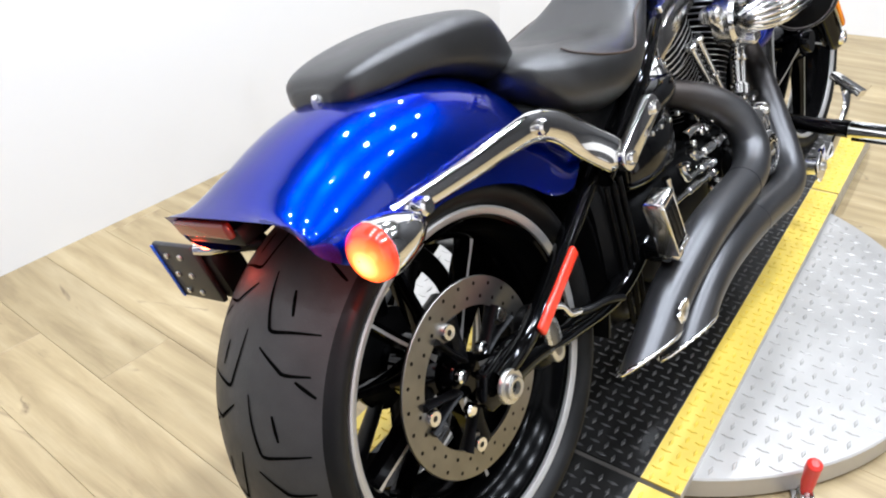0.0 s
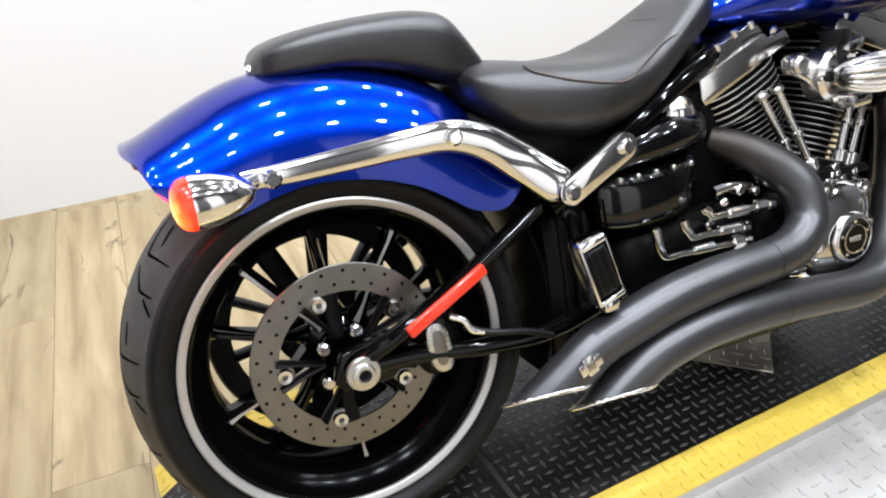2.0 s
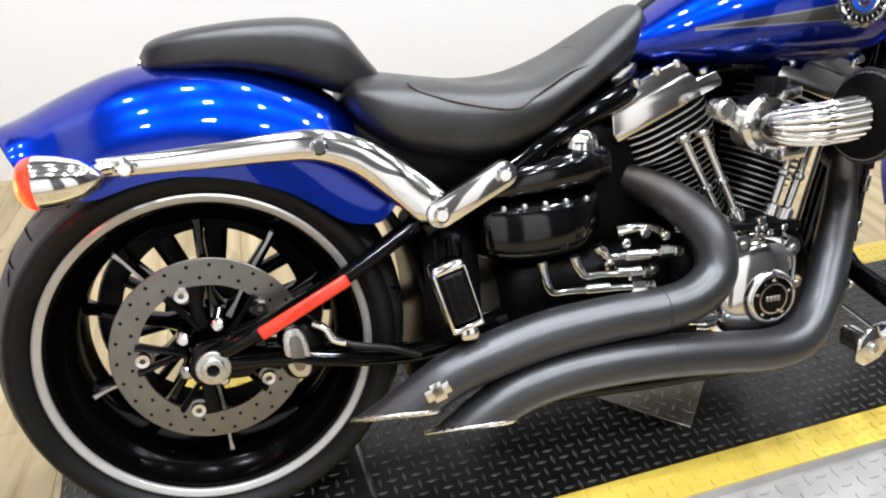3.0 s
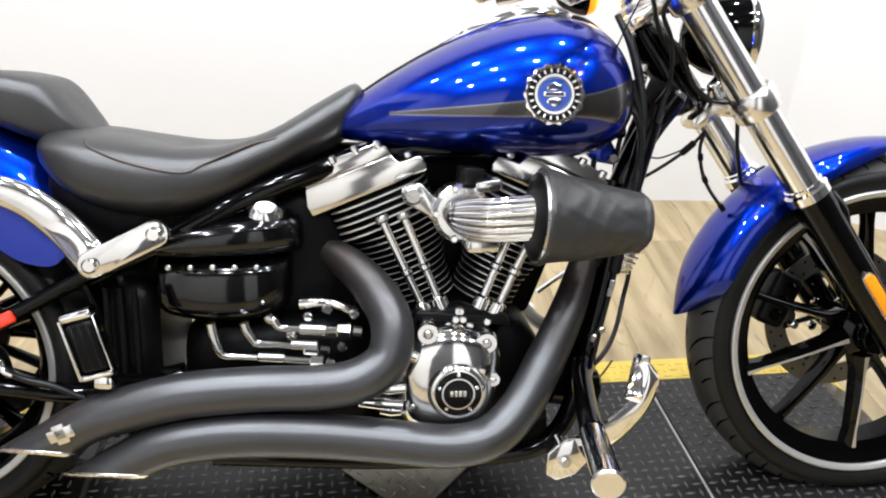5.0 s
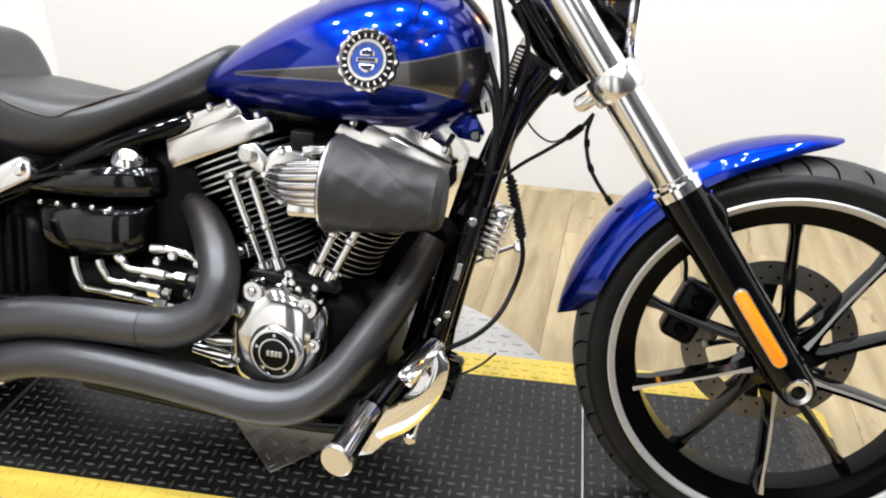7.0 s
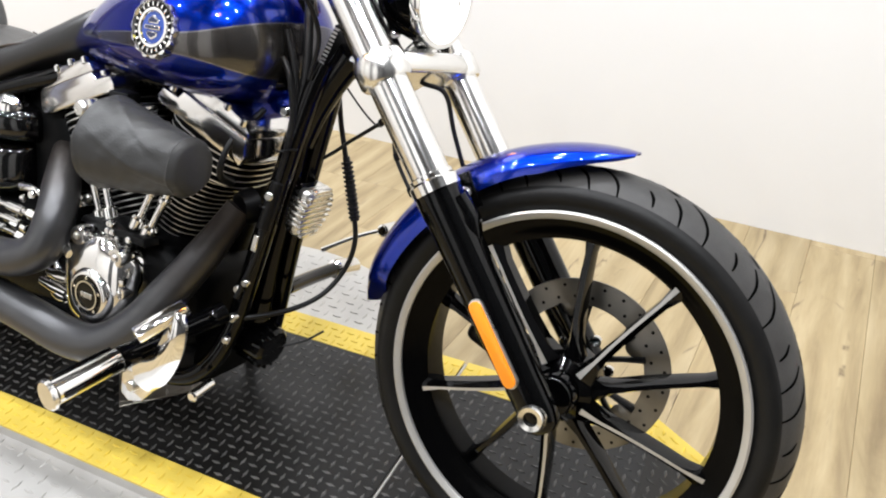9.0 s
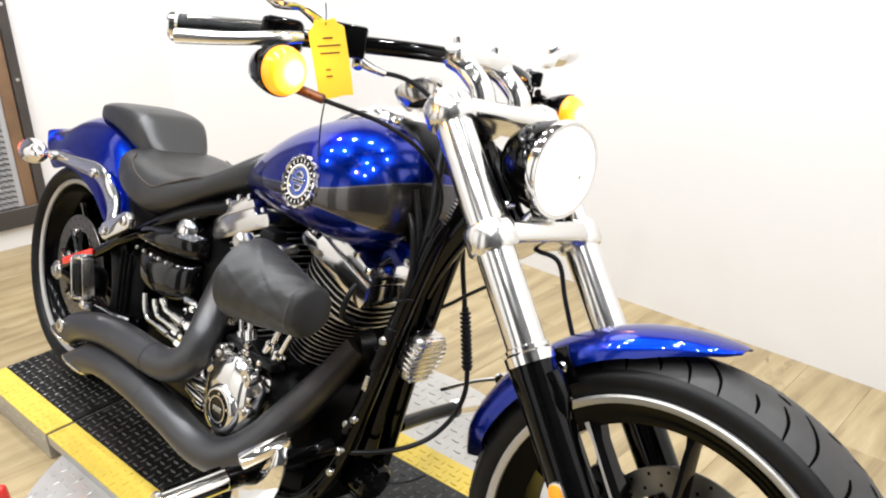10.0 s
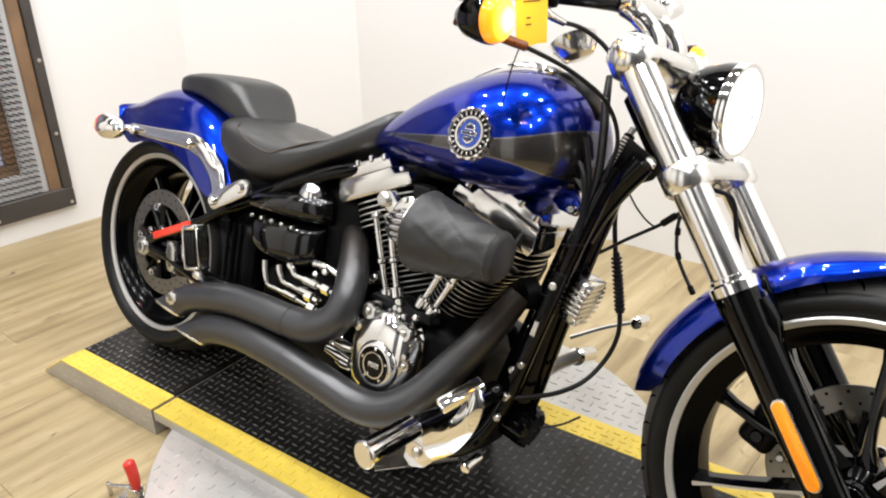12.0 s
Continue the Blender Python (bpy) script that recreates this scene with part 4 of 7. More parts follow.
ps = part("pillion_seat", body_loft([(x, w + 0.004, z0, z1, 0.012) for x, w, z0, z1, _ in smooth_stations(pil, 5)], 3.8, 44), vinyl, moto, "black vinyl pillion pad")
part("seat_screw", rod((-0.045, 0, 0.738), (-0.018, 0, 0.742), 0.010, 14, 0.4), chrome, ps, "chrome seat screw")


def solo_seat():
    """Scooped solo seat: raised rim at the sides and back, nose running up on the tank."""
    cols = [(0.244, 0.088, 0.655, 0.686), (0.262, 0.124, 0.626, 0.699), (0.312, 0.152, 0.580, 0.702), (0.400, 0.162, 0.553, 0.692), (0.470, 0.160, 0.556, 0.684), (0.540, 0.146, 0.580, 0.686), (0.610, 0.120, 0.620, 0.708), (0.670, 0.096, 0.652, 0.740), (0.715, 0.078, 0.676, 0.766), (0.742, 0.062, 0.700, 0.778), (0.755, 0.040, 0.722, 0.768)]
    bm = bmesh.new()
    rings = []
    for x, w, z0, z1 in smooth_stations([(*c, 0) for c in cols], 5) and [s[:4] for s in smooth_stations([(*c, 0) for c in cols], 5)]:
        zc, h = (z0 + z1) / 2, (z1 - z0) / 2
        dish = 0.016 * max(0.0, 1 - abs(x - 0.47) / 0.20)
        ring = []
        for j in range(40):
            a = 2 * math.pi * j / 40
            c, s = math.cos(a), math.sin(a)
            yy = math.copysign(abs(c) ** (2 / 2.7), c) * w
            zz = math.copysign(abs(s) ** (2 / 2.7), s) * h
            if s > 0:
                zz -= dish * max(0, 1 - (yy / (0.72 * w)) ** 2)
            ring.append(Vector((x, yy, zc + zz)))
        rings.append(ring)
    add_rings(bm, rings)
    bmesh.ops.recalc_face_normals(bm, faces=bm.faces[:])
    return bm


guard = [(RC.x + 0.334 * math.cos(radians(q)), RC.z + 0.334 * math.sin(radians(q))) for q in range(-22, 47, 4)] + [(RC.x + 0.341 * math.cos(radians(q)), RC.z + 0.341 * math.sin(radians(q))) for q in range(46, -23, -4)]
part("splash_guard", slab(guard, -0.095, 0.125, 0.001), satin_black, moto, "black splash guard ahead of the rear wheel")
part("seat_pan", body_loft(smooth_stations([(0.235, 0.060, 0.55, 0.640, 0.012), (0.260, 0.090, 0.53, 0.640, 0.012), (0.290, 0.105, 0.50, 0.64, 0.012), (0.36, 0.118, 0.48, 0.63, 0.012), (0.46, 0.110, 0.50, 0.61, 0.012), (0.54, 0.08, 0.54, 0.62, 0.012)], 3), 3.0, 24), engine_black, moto, "black seat pan and inner fender")
rs = part("rider_seat", solo_seat(), vinyl, moto, "black vinyl scooped solo seat")
for sd in (-1, 1):
    edge = [(0.330, 0.122, 0.688), (0.345, 0.139, 0.675), (0.405, 0.155, 0.654), (0.480, 0.156, 0.640), (0.515, 0.1455, 0.653), (0.550, 0.131, 0.668), (0.585, 0.116, 0.682), (0.622, 0.108, 0.691)]
    part("seat_seam", sweep([(x, sd * y, z) for x, y, z in edge], [0.0014, 0.0022, 0.0024, 0.0024, 0.0024, 0.0024, 0.0022, 0.0014], 8, 5), seam_vinyl, rs, "brownish seat piping, its colour holding the crease highlight")
over = [(0.622 + 0.010 * math.cos(radians(q)), 0.113 * math.copysign(abs(math.sin(radians(q))) ** 0.74, math.sin(radians(q))), 0.6700 + 0.0450 * abs(math.cos(radians(q))) ** 0.74) for q in range(-70, 71, 10)]
part("seat_seam", sweep(over, 0.0014, 6, 2), vinyl, rs)

# ---- tank ----
tk = [(0.690, 0.012, 0.696, 0.706, 0), (0.700, 0.034, 0.690, 0.722, 0), (0.740, 0.066, 0.682, 0.752, 0), (0.80, 0.100, 0.675, 0.792, 0), (0.87, 0.132, 0.668, 0.832, 0), (0.94, 0.155, 0.662, 0.864, 0), (1.01, 0.168, 0.658, 0.885, 0), (1.075, 0.170, 0.656, 0.893, 0), (1.13, 0.158, 0.662, 0.884, 0), (1.172, 0.132, 0.680, 0.858, 0), (1.198, 0.092, 0.708, 0.820, 0), (1.208, 0.050, 0.740, 0.785, 0)]
tank = part("fuel_tank", body_loft(smooth_stations(tk, 6), 2.25, 56, 0.10), tank_blue, moto, "metallic blue fuel tank with charcoal wedge")
con = [(0.885, 0.010, 0.838, 0.850, 0), (0.91, 0.030, 0.846, 0.866, 0), (0.95, 0.040, 0.858, 0.886, 0), (1.00, 0.047, 0.870, 0.907, 0), (1.05, 0.048, 0.876, 0.915, 0), (1.085, 0.044, 0.876, 0.911, 0), (1.108, 0.034, 0.874, 0.903, 0), (1.118, 0.018, 0.870, 0.892, 0)]
part("tank_console", body_loft(smooth_stations(con, 4), 2.6, 28), chrome, moto, "chrome tank top console with filler cap")
# black piece in place of the dark reflection on the console's front
nose = [(1.095, 0.020, 0.868, 0.890, 0), (1.106, 0.040, 0.862, 0.899, 0), (1.130, 0.043, 0.852, 0.895, 0), (1.155, 0.042, 0.836, 0.881, 0), (1.178, 0.036, 0.812, 0.860, 0), (1.198, 0.022, 0.790, 0.834, 0)]
part("console_nose", body_loft(smooth_stations(nose, 4), 2.8, 28), satin_black, moto, "front end of the tank console, coloured black for its dark reflection")
strap = [(0.722, 0.018, 0.726, 0.744, 0), (0.740, 0.021, 0.738, 0.757, 0), (0.80, 0.022, 0.776, 0.797, 0), (0.87, 0.022, 0.816, 0.837, 0), (0.905, 0.020, 0.832, 0.853, 0)]
part("tank_strap", body_loft(smooth_stations(strap, 4), 5.0, 24), satin_black, moto, "black strip along the tank ridge")
part("filler_cap", lathe([(0.0, 0.022), (0.026, 0.021), (0.034, 0.016), (0.036, 0.0)], (1.035, -0.002, 0.893), (0.05, 0, 1), 32), chrome, moto)
part("tank_mount", slab([(1.140, 0.668), (1.186, 0.692), (1.204, 0.662), (1.196, 0.644), (1.160, 0.650)], -0.012, 0.004, 0.002), blue_paint, moto)
part("mount_bolt", rod((1.191, -0.010, 0.657), (1.191, -0.026, 0.657), 0.010, 16, 0.3), chrome, moto)


badge_blue = mat("badge_blue", (0.008, 0.05, 0.32), 0.3, coat=0.5)
badge_navy = mat("badge_navy", (0.006, 0.012, 0.05), 0.3, coat=0.3)


def emblem(sd):
    """Round scalloped chrome badge with a blue centre; its lettering is left as plain bars."""
    m = Matrix.Translation((1.048, sd * 0.168, 0.766)) @ Matrix.Rotation(radians(8 * sd), 4, "X") @ Matrix.Rotation(radians(2 * sd), 4, "Z")
    bm = bmesh.new()
    rings = []
    for r, y, wv in ((0.0, 0.004, 0), (0.024, 0.004, 0), (0.026, 0.007, 0), (0.030, 0.007, 0), (0.031, 0.004, 0), (0.040, 0.004, 0), (0.0425, 0.008, 0), (0.0455, 0.007, 0.0016), (0.047, -0.006, 0.0016)):
        rings.append([m @ Vector(((r + wv * math.cos(14 * 2 * math.pi * j / 84)) * math.cos(2 * math.pi * j / 84), sd * y, (r + wv * math.cos(14 * 2 * math.pi * j / 84)) * math.sin(2 * math.pi * j / 84))) for j in range(84)])
    add_rings(bm, rings, cap=False)
    bmesh.ops.recalc_face_normals(bm, faces=bm.faces[:])
    e = part("tank_badge", bm, chrome, moto, "round chrome badge with blue centre")
    part("badge_field", lathe([(0.0, 0.0046), (0.0238, 0.0046)], m.translation, m.to_3x3() @ Vector((0, sd, 0)), 40), badge_blue, e)
    part("badge_ring", lathe([(0.0312, 0.0046), (0.0398, 0.0046)], m.translation, m.to_3x3() @ Vector((0, sd, 0)), 60), satin_black, e)
    b2 = rbox((0.034, 0.003, 0.0075), m @ pose(0, sd * 0.006, 0), 0.001, 1)
    for q in (1, -1):
        sh = slab([(-0.011, q * 0.006), (0.011, q * 0.006), (0.012, q * 0.012), (0.006, q * 0.016), (0.0, q * 0.019), (-0.006, q * 0.016), (-0.012, q * 0.012)], sd * 0.0045, sd * 0.0065, 0.0006)
        bmesh.ops.transform(sh, matrix=m, verts=sh.verts[:])
        b2 = merge(b2, sh)
    bmesh.ops.recalc_face_normals(b2, faces=b2.faces[:])
    part("badge_shield", b2, chrome, e)
    sh = slab([(-0.0085, 0.0075), (0.0085, 0.0075), (0.0088, 0.0115), (0.0, 0.0155), (-0.0088, 0.0115)], sd * 0.0064, sd * 0.0072, 0)
    sh = merge(sh, slab([(-0.0085, -0.0075), (0.0085, -0.0075), (0.0088, -0.0115), (0.0, -0.0155), (-0.0088, -0.0115)], sd * 0.0064, sd * 0.0072, 0))
    sh = rbox((0.028, 0.0008, 0.0045), pose(0, sd * 0.0078, 0), 0, 1, sh)
    bmesh.ops.transform(sh, matrix=m, verts=sh.verts[:])
    bmesh.ops.recalc_face_normals(sh, faces=sh.faces[:])
    part("shield_field", sh, badge_navy, e)
    for k in range(22):
        a = 2 * math.pi * k / 22
        part("badge_mark", rbox((0.0036, 0.002, 0.0066), m @ pose(0.0355 * math.cos(a), sd * 0.0055, 0.0355 * math.sin(a), 0, -math.degrees(a) + 90, 0), 0.0005, 1), chrome, e)
    return e


emblem(-1)
emblem(1)

# ---- exhaust ----
up_pts = [(0.700, -0.058, 0.500), (0.738, -0.090, 0.480), (0.777, -0.128, 0.448), (0.803, -0.160, 0.405), (0.797, -0.182, 0.352), (0.752, -0.195, 0.322), (0.690, -0.200, 0.313), (0.60, -0.202, 0.312), (0.50, -0.204, 0.306), (0.42, -0.205, 0.290), (0.345, -0.205, 0.268), (0.285, -0.204, 0.233), (0.232, -0.202, 0.201), (0.145, -0.200, 0.151)]
lo_pts = [(1.140, -0.060, 0.485), (1.105, -0.098, 0.405), (1.060, -0.135, 0.325), (1.015, -0.168, 0.258), (0.962, -0.192, 0.218), (0.895, -0.200, 0.208), (0.80, -0.203, 0.220), (0.70, -0.206, 0.233), (0.60, -0.209, 0.240), (0.52, -0.211, 0.238), (0.445, -0.213, 0.224), (0.385, -0.214, 0.194), (0.332, -0.214, 0.161), (0.245, -0.214, 0.110)]


def exhaust(pts, label, cut, n):
    """Black pipe ending in a slash cut that faces the ground."""
    r = [0.024, 0.030, 0.0335, 0.0345, 0.035, 0.035, 0.035, 0.0355, 0.036, 0.0355, 0.035, 0.0345, 0.034, 0.034]
    cut, n = Vector(cut), Vector(n).normalized()

    def trimmed(bm, shift=0.0, flip=False):
        bmesh.ops.bisect_plane(bm, geom=bm.verts[:] + bm.edges[:] + bm.faces[:], plane_co=cut + n * shift, plane_no=-n if flip else n, clear_outer=True)
        return bm

    ob = part("exhaust_pipe", trimmed(sweep(pts, r, 28, 8)), pipe_coat, moto, label)
    part("pipe_bore", trimmed(sweep(pts[-5:], 0.030, 24, 6, cap=False), -0.0005), satin_black, ob)
    lip = part("pipe_lip", trimmed(trimmed(sweep(pts[-5:], 0.0342, 28, 24, cap=False), 0.0004), -0.0045, True), polished, ob, "bare polished pipe lip")
    sm = lip.modifiers.new("thick", "SOLIDIFY")
    sm.thickness, sm.offset = 0.004, 0
    return ob


ex1 = exhaust(up_pts, "satin black upper exhaust pipe with slash-cut end", (0.241, -0.198, 0.211), (-0.10, -0.50, -0.865))
ex2 = exhaust(lo_pts, "satin black lower exhaust pipe with slash-cut end", (0.340, -0.213, 0.178), (-0.06, -0.50, -0.865))


def shield_seam(pts, i):
    a, b = Vector(pts[i]), Vector(pts[i + 1])
    d = (b - a).normalized()
    return sweep([a - d * 0.0007, a + d * 0.0007], 0.0360, 28, 1)


part("shield_joint", shield_seam(up_pts, 6), pipe_black, ex1)
part("shield_joint", shield_seam(lo_pts, 7), pipe_black, ex2)
bd = Matrix.Translation((0.312, -0.240, 0.262)) @ Matrix.Rotation(radians(-20), 4, "Y")
part("shield_badge", rbox((0.040, 0.006, 0.020), bd, 0.003, 2, rbox((0.020, 0.006, 0.032), bd, 0.003, 2)), polished, ex1, "small pale metal badge")
for p, ob in ((up_pts, ex1), (lo_pts, ex2)):
    part("port_flange", sweep([Vector(p[0]) + Vector((-0.010 if p is up_pts else 0.010, 0.025, 0.004)), p[0]], [0.032, 0.027], 20, 1), satin_black, ob)

# ---- engine ----
CR = Vector((0.915, 0.0, 0.285))
eng = part("crankcase", body_loft(smooth_stations([(0.76, 0.080, 0.190, 0.330, 0), (0.80, 0.105, 0.170, 0.385, 0), (0.87, 0.118, 0.160, 0.415, 0), (0.95, 0.118, 0.160, 0.415, 0), (1.03, 0.105, 0.170, 0.385, 0), (1.07, 0.080, 0.190, 0.330, 0)], 3), 3.5, 28), engine_black, moto, "black finished crankcase")
part("gearbox", body_loft(smooth_stations([(0.46, 0.09, 0.20, 0.37, 0), (0.50, 0.115, 0.18, 0.395, 0), (0.62, 0.118, 0.175, 0.395, 0), (0.74, 0.11, 0.18, 0.39, 0), (0.78, 0.08, 0.20, 0.36, 0)], 3), 4.0, 28), engine_black, moto, "black gearbox housing")
part("primary_cover", body_loft(smooth_stations([(0.55, 0.030, 0.22, 0.34, 0.15), (0.60, 0.045, 0.19, 0.37, 0.15), (0.80, 0.05, 0.18, 0.38, 0.15), (1.00, 0.045, 0.19, 0.37, 0.15), (1.06, 0.03, 0.22, 0.34, 0.15)], 3), 3.0, 28), gloss_black, moto, "gloss black primary cover")


def fin_ring(o, ax, h, a, b, y, t, e=0.62):
    """A rounded fin across a cylinder: half sizes a along the bike and b across it."""
    side = Vector((ax.z, 0, -ax.x))
    rings = []
    for k, (g, hh) in enumerate(((0.92, -t), (1.0, -t * 0.5), (1.0, t * 0.5), (0.92, t))):
        ring = []
        for j in range(24):
            q = 2 * math.pi * j / 24
            c, s = math.cos(q), math.sin(q)
            ring.append(o + ax * (h + hh) + side * (math.copysign(abs(c) ** e, c) * a * g) + Vector((0, y + math.copysign(abs(s) ** e, s) * b * g, 0)))
        rings.append(ring)
    return rings


fin_mats = mat("black_fin_bright_edge", (0.004, 0.004, 0.0042), 0.4, 0.0, spec=0.15)
fin_bright = mat("bright_fin_edge", (0.62, 0.61, 0.59), 0.34, 0.8)


def cylinder(ang, front):
    ax = Vector((math.sin(radians(ang)), 0, math.cos(radians(ang))))
    o = CR.copy()
    name = "front_cylinder" if front else "rear_cylinder"
    cyl = part(name, lathe([(0.052, 0.10), (0.052, 0.30)], o, ax, 32, cap=True), engine_black, moto, "black finned engine cylinder")
    for k in range(13):
        h = 0.135 + k * 0.0115
        b = bmesh.new()
        w = max(0.058, 0.061 + 0.30 * (h - 0.193))
        add_rings(b, fin_ring(o, ax, h, w, 0.066 + 0.012 * (k / 12), 0, 0.0020, 0.9))
        bmesh.ops.recalc_face_normals(b, faces=b.faces[:])
        ob = part("fin", b, fin_mats, cyl, "black cooling fin with bright edge")
        ob.data.materials.append(fin_bright)
        for f in ob.data.polygons:
            if abs(Vector(f.normal).dot(ax)) < 0.5:
                f.material_index = 1
    for k in range(5):
        h = 0.288 + k * 0.0125
        b = bmesh.new()
        add_rings(b, fin_ring(o - Vector((ax.z, 0, -ax.x)) * (0.012 * (-1 if front else 1)), ax, h, 0.094, 0.084, 0, 0.0030, 0.72))
        bmesh.ops.recalc_face_normals(b, faces=b.faces[:])
        ob = part("head_fin", b, fin_mats, cyl)
        ob.data.materials.append(fin_bright)
        for f in ob.data.polygons:
            if abs(Vector(f.normal).dot(ax)) < 0.5:
                f.material_index = 1
    b = bmesh.new()
    add_rings(b, fin_ring(o, ax, 0.315, 0.070, 0.072, 0, 0.032))
    bmesh.ops.recalc_face_normals(b, faces=b.faces[:])
    part("head_core", b, engine_black, cyl)
    # rocker box in two tiers
    side = Vector((ax.z, 0, -ax.x))
    rot = Matrix((side, Vector((0, 1, 0)), ax)).transposed().to_4x4()
    sgn = -1 if front else 1
    m = Matrix.Translation(o + ax * 0.349 - side * (0.014 * sgn)) @ rot @ Matrix.Diagonal((sgn, 1, 1, 1))
    ol = [(-0.101, 0.0), (0.101, 0.0), (0.104, 0.010), (0.100, 0.027), (0.064, 0.030), (0.056, 0.046), (-0.094, 0.046), (-0.104, 0.016)]
    low = slab(ol, -0.086, 0.086, 0.003)
    bmesh.ops.transform(low, matrix=m, verts=low.verts[:])
    bmesh.ops.recalc_face_normals(low, faces=low.faces[:])
    rb = part("rocker_box", low, worn_chrome, moto, "chrome rocker box")
    ol = [(-0.095, 0.0462), (0.058, 0.0462), (0.054, 0.062), (0.036, 0.073), (-0.030, 0.075), (-0.070, 0.070), (-0.090, 0.058)]
    lid = slab(ol, -0.083, 0.083, 0.003)
    bmesh.ops.transform(lid, matrix=m, verts=lid.verts[:])
    bmesh.ops.recalc_face_normals(lid, faces=lid.faces[:])
    part("rocker_lid", lid, worn_chrome, rb)
    for u, h in ((-0.075, 0.060), (-0.035, 0.066), (0.005, 0.067), (0.042, 0.062)):
        part("rocker_bolt", rod(m @ Vector((u, -0.080, h)), m @ Vector((u, -0.080, h + 0.014)), 0.0075, 10, 0.3), chrome, rb)
    part("rocker_bolt", rod(m @ Vector((0.082, -0.078, 0.030)), m @ Vector((0.082, -0.078, 0.042)), 0.0085, 10, 0.3), chrome, rb)
    # pushrod tubes on the right side
    for x0, z0, x1, z1 in ((0.857, 0.412, 0.786, 0.566), (0.884, 0.424, 0.822, 0.572)):
        a = Vector((x0 if not front else 1.838 - x0, -0.108, z0))
        bpt = Vector((x1 if not front else 1.838 - x1, -0.092, z1))
        part("pushrod_tube", rod(a, bpt, 0.0074, 14), chrome, cyl, "chrome pushrod tube")
        part("tube_collar", rod(a.lerp(bpt, 0.36), a.lerp(bpt, 0.44), 0.0110, 14, 0.3), chrome, cyl)
        part("tube_foot", rod(a - (bpt - a) * 0.10, a.lerp(bpt, 0.07), 0.014, 14, 0.3), chrome, cyl)
        part("tube_clip", rod(a.lerp(bpt, 0.93), bpt, 0.012, 12, 0.3), satin_metal, cyl)
    lb = o + ax * 0.115 + side * (sgn * 0.024) + Vector((0, -0.112, 0))
    part("lifter_block", rbox((0.062, 0.036, 0.030), Matrix.Translation(lb) @ rot, 0.006, 2), satin_black, cyl, "black lifter block")
    for u, w in ((-0.024, 0.006), (0.024, 0.006), (-0.026, -0.010), (0.026, -0.010), (0.0, -0.011)):
        foot = lb + side * u + ax * w
        part("block_bolt", rod(foot + Vector((0, -0.010, 0)), foot + Vector((0, -0.027, 0)), 0.0066, 10, 0.3), chrome, cyl)
    return cyl


cylinder(-22.5, False)
cylinder(22.5, True)
# two made-up black fillers: keep the space behind the cylinders dark
part("dark_backing", slab([(0.60, 0.38), (0.66, 0.36), (1.06, 0.36), (1.12, 0.52), (1.10, 0.675), (0.60, 0.675), (0.56, 0.60)], 0.030, 0.070, 0.01), engine_black, moto, "black filler slab behind the cylinders, standing in for the dark there")
part("dark_filler", body_loft(smooth_stations([(0.58, 0.060, 0.38, 0.60, 0), (0.61, 0.075, 0.37, 0.62, 0), (0.69, 0.075, 0.37, 0.60, 0), (0.74, 0.055, 0.37, 0.50, 0)], 3), 4, 24), engine_black, moto, "black filler block behind the rear cylinder, standing in for the dark there")
# gear cover and round timer cover
gc = part("gear_cover", body_loft(smooth_stations([(0.815, 0.020, 0.232, 0.335, -0.125), (0.84, 0.038, 0.215, 0.375, -0.128), (0.90, 0.046, 0.205, 0.395, -0.128), (0.945, 0.044, 0.214, 0.386, -0.128), (0.970, 0.034, 0.250, 0.374, -0.126), (0.985, 0.018, 0.290, 0.352, -0.122)], 4), 3.0, 32), chrome, moto, "polished chrome cam gear cover")
TC = Vector((0.911, -0.148, 0.290))
part("timer_cover", lathe([(0.052, 0.0), (0.0505, 0.020), (0.0470, 0.030), (0.0415, 0.034), (0.0380, 0.034), (0.0367, 0.030)], TC, (0, -1, 0), 48), chrome, gc, "round chrome timer cover ring")
part("timer_face", lathe([(0.0, 0.033), (0.0258, 0.033), (0.0268, 0.0315), (0.0372, 0.0315)], TC, (0, -1, 0), 48), gloss_black, gc, "gloss black round timer plate")
part("timer_inner_ring", lathe([(0.0244, 0.033), (0.0244, 0.035), (0.0270, 0.035), (0.0270, 0.033)], TC, (0, -1, 0), 48, closed_profile=True), chrome, gc)
for k in range(5):
    a = math.radians(90 + 72 * k)
    p = TC + Vector((0.0320 * math.cos(a), -0.0315, 0.0320 * math.sin(a)))
    part("timer_screw", rod(p, p + Vector((0, -0.003, 0)), 0.0034, 10, 0.3), chrome, gc)
for u in (-0.0105, -0.0035, 0.0035, 0.0105):
    part("timer_mark", rbox((0.0054, 0.002, 0.0095), pose(TC.x + u, TC.y - 0.0340, TC.z), 0.0006, 1), satin_metal, gc)
part("oil_filter_base", body_loft([(0.86, 0.03, 0.165, 0.215, -0.12), (0.90, 0.04, 0.160, 0.215, -0.125), (0.96, 0.035, 0.165, 0.210, -0.12)], 3.0, 20), chrome, moto)
for p, q in (((0.845, -0.16, 0.345), (0.80, -0.15, 0.36)), ((0.825, -0.15, 0.290), (0.775, -0.15, 0.290)), ((0.822, -0.15, 0.260), (0.750, -0.148, 0.266)), ((0.820, -0.15, 0.250), (0.785, -0.148, 0.252))):
    part("oil_fitting", sweep([p, Vector(p).lerp(Vector(q), 0.5), q], [0.010, 0.013, 0.010], 10, 3), chrome, moto)

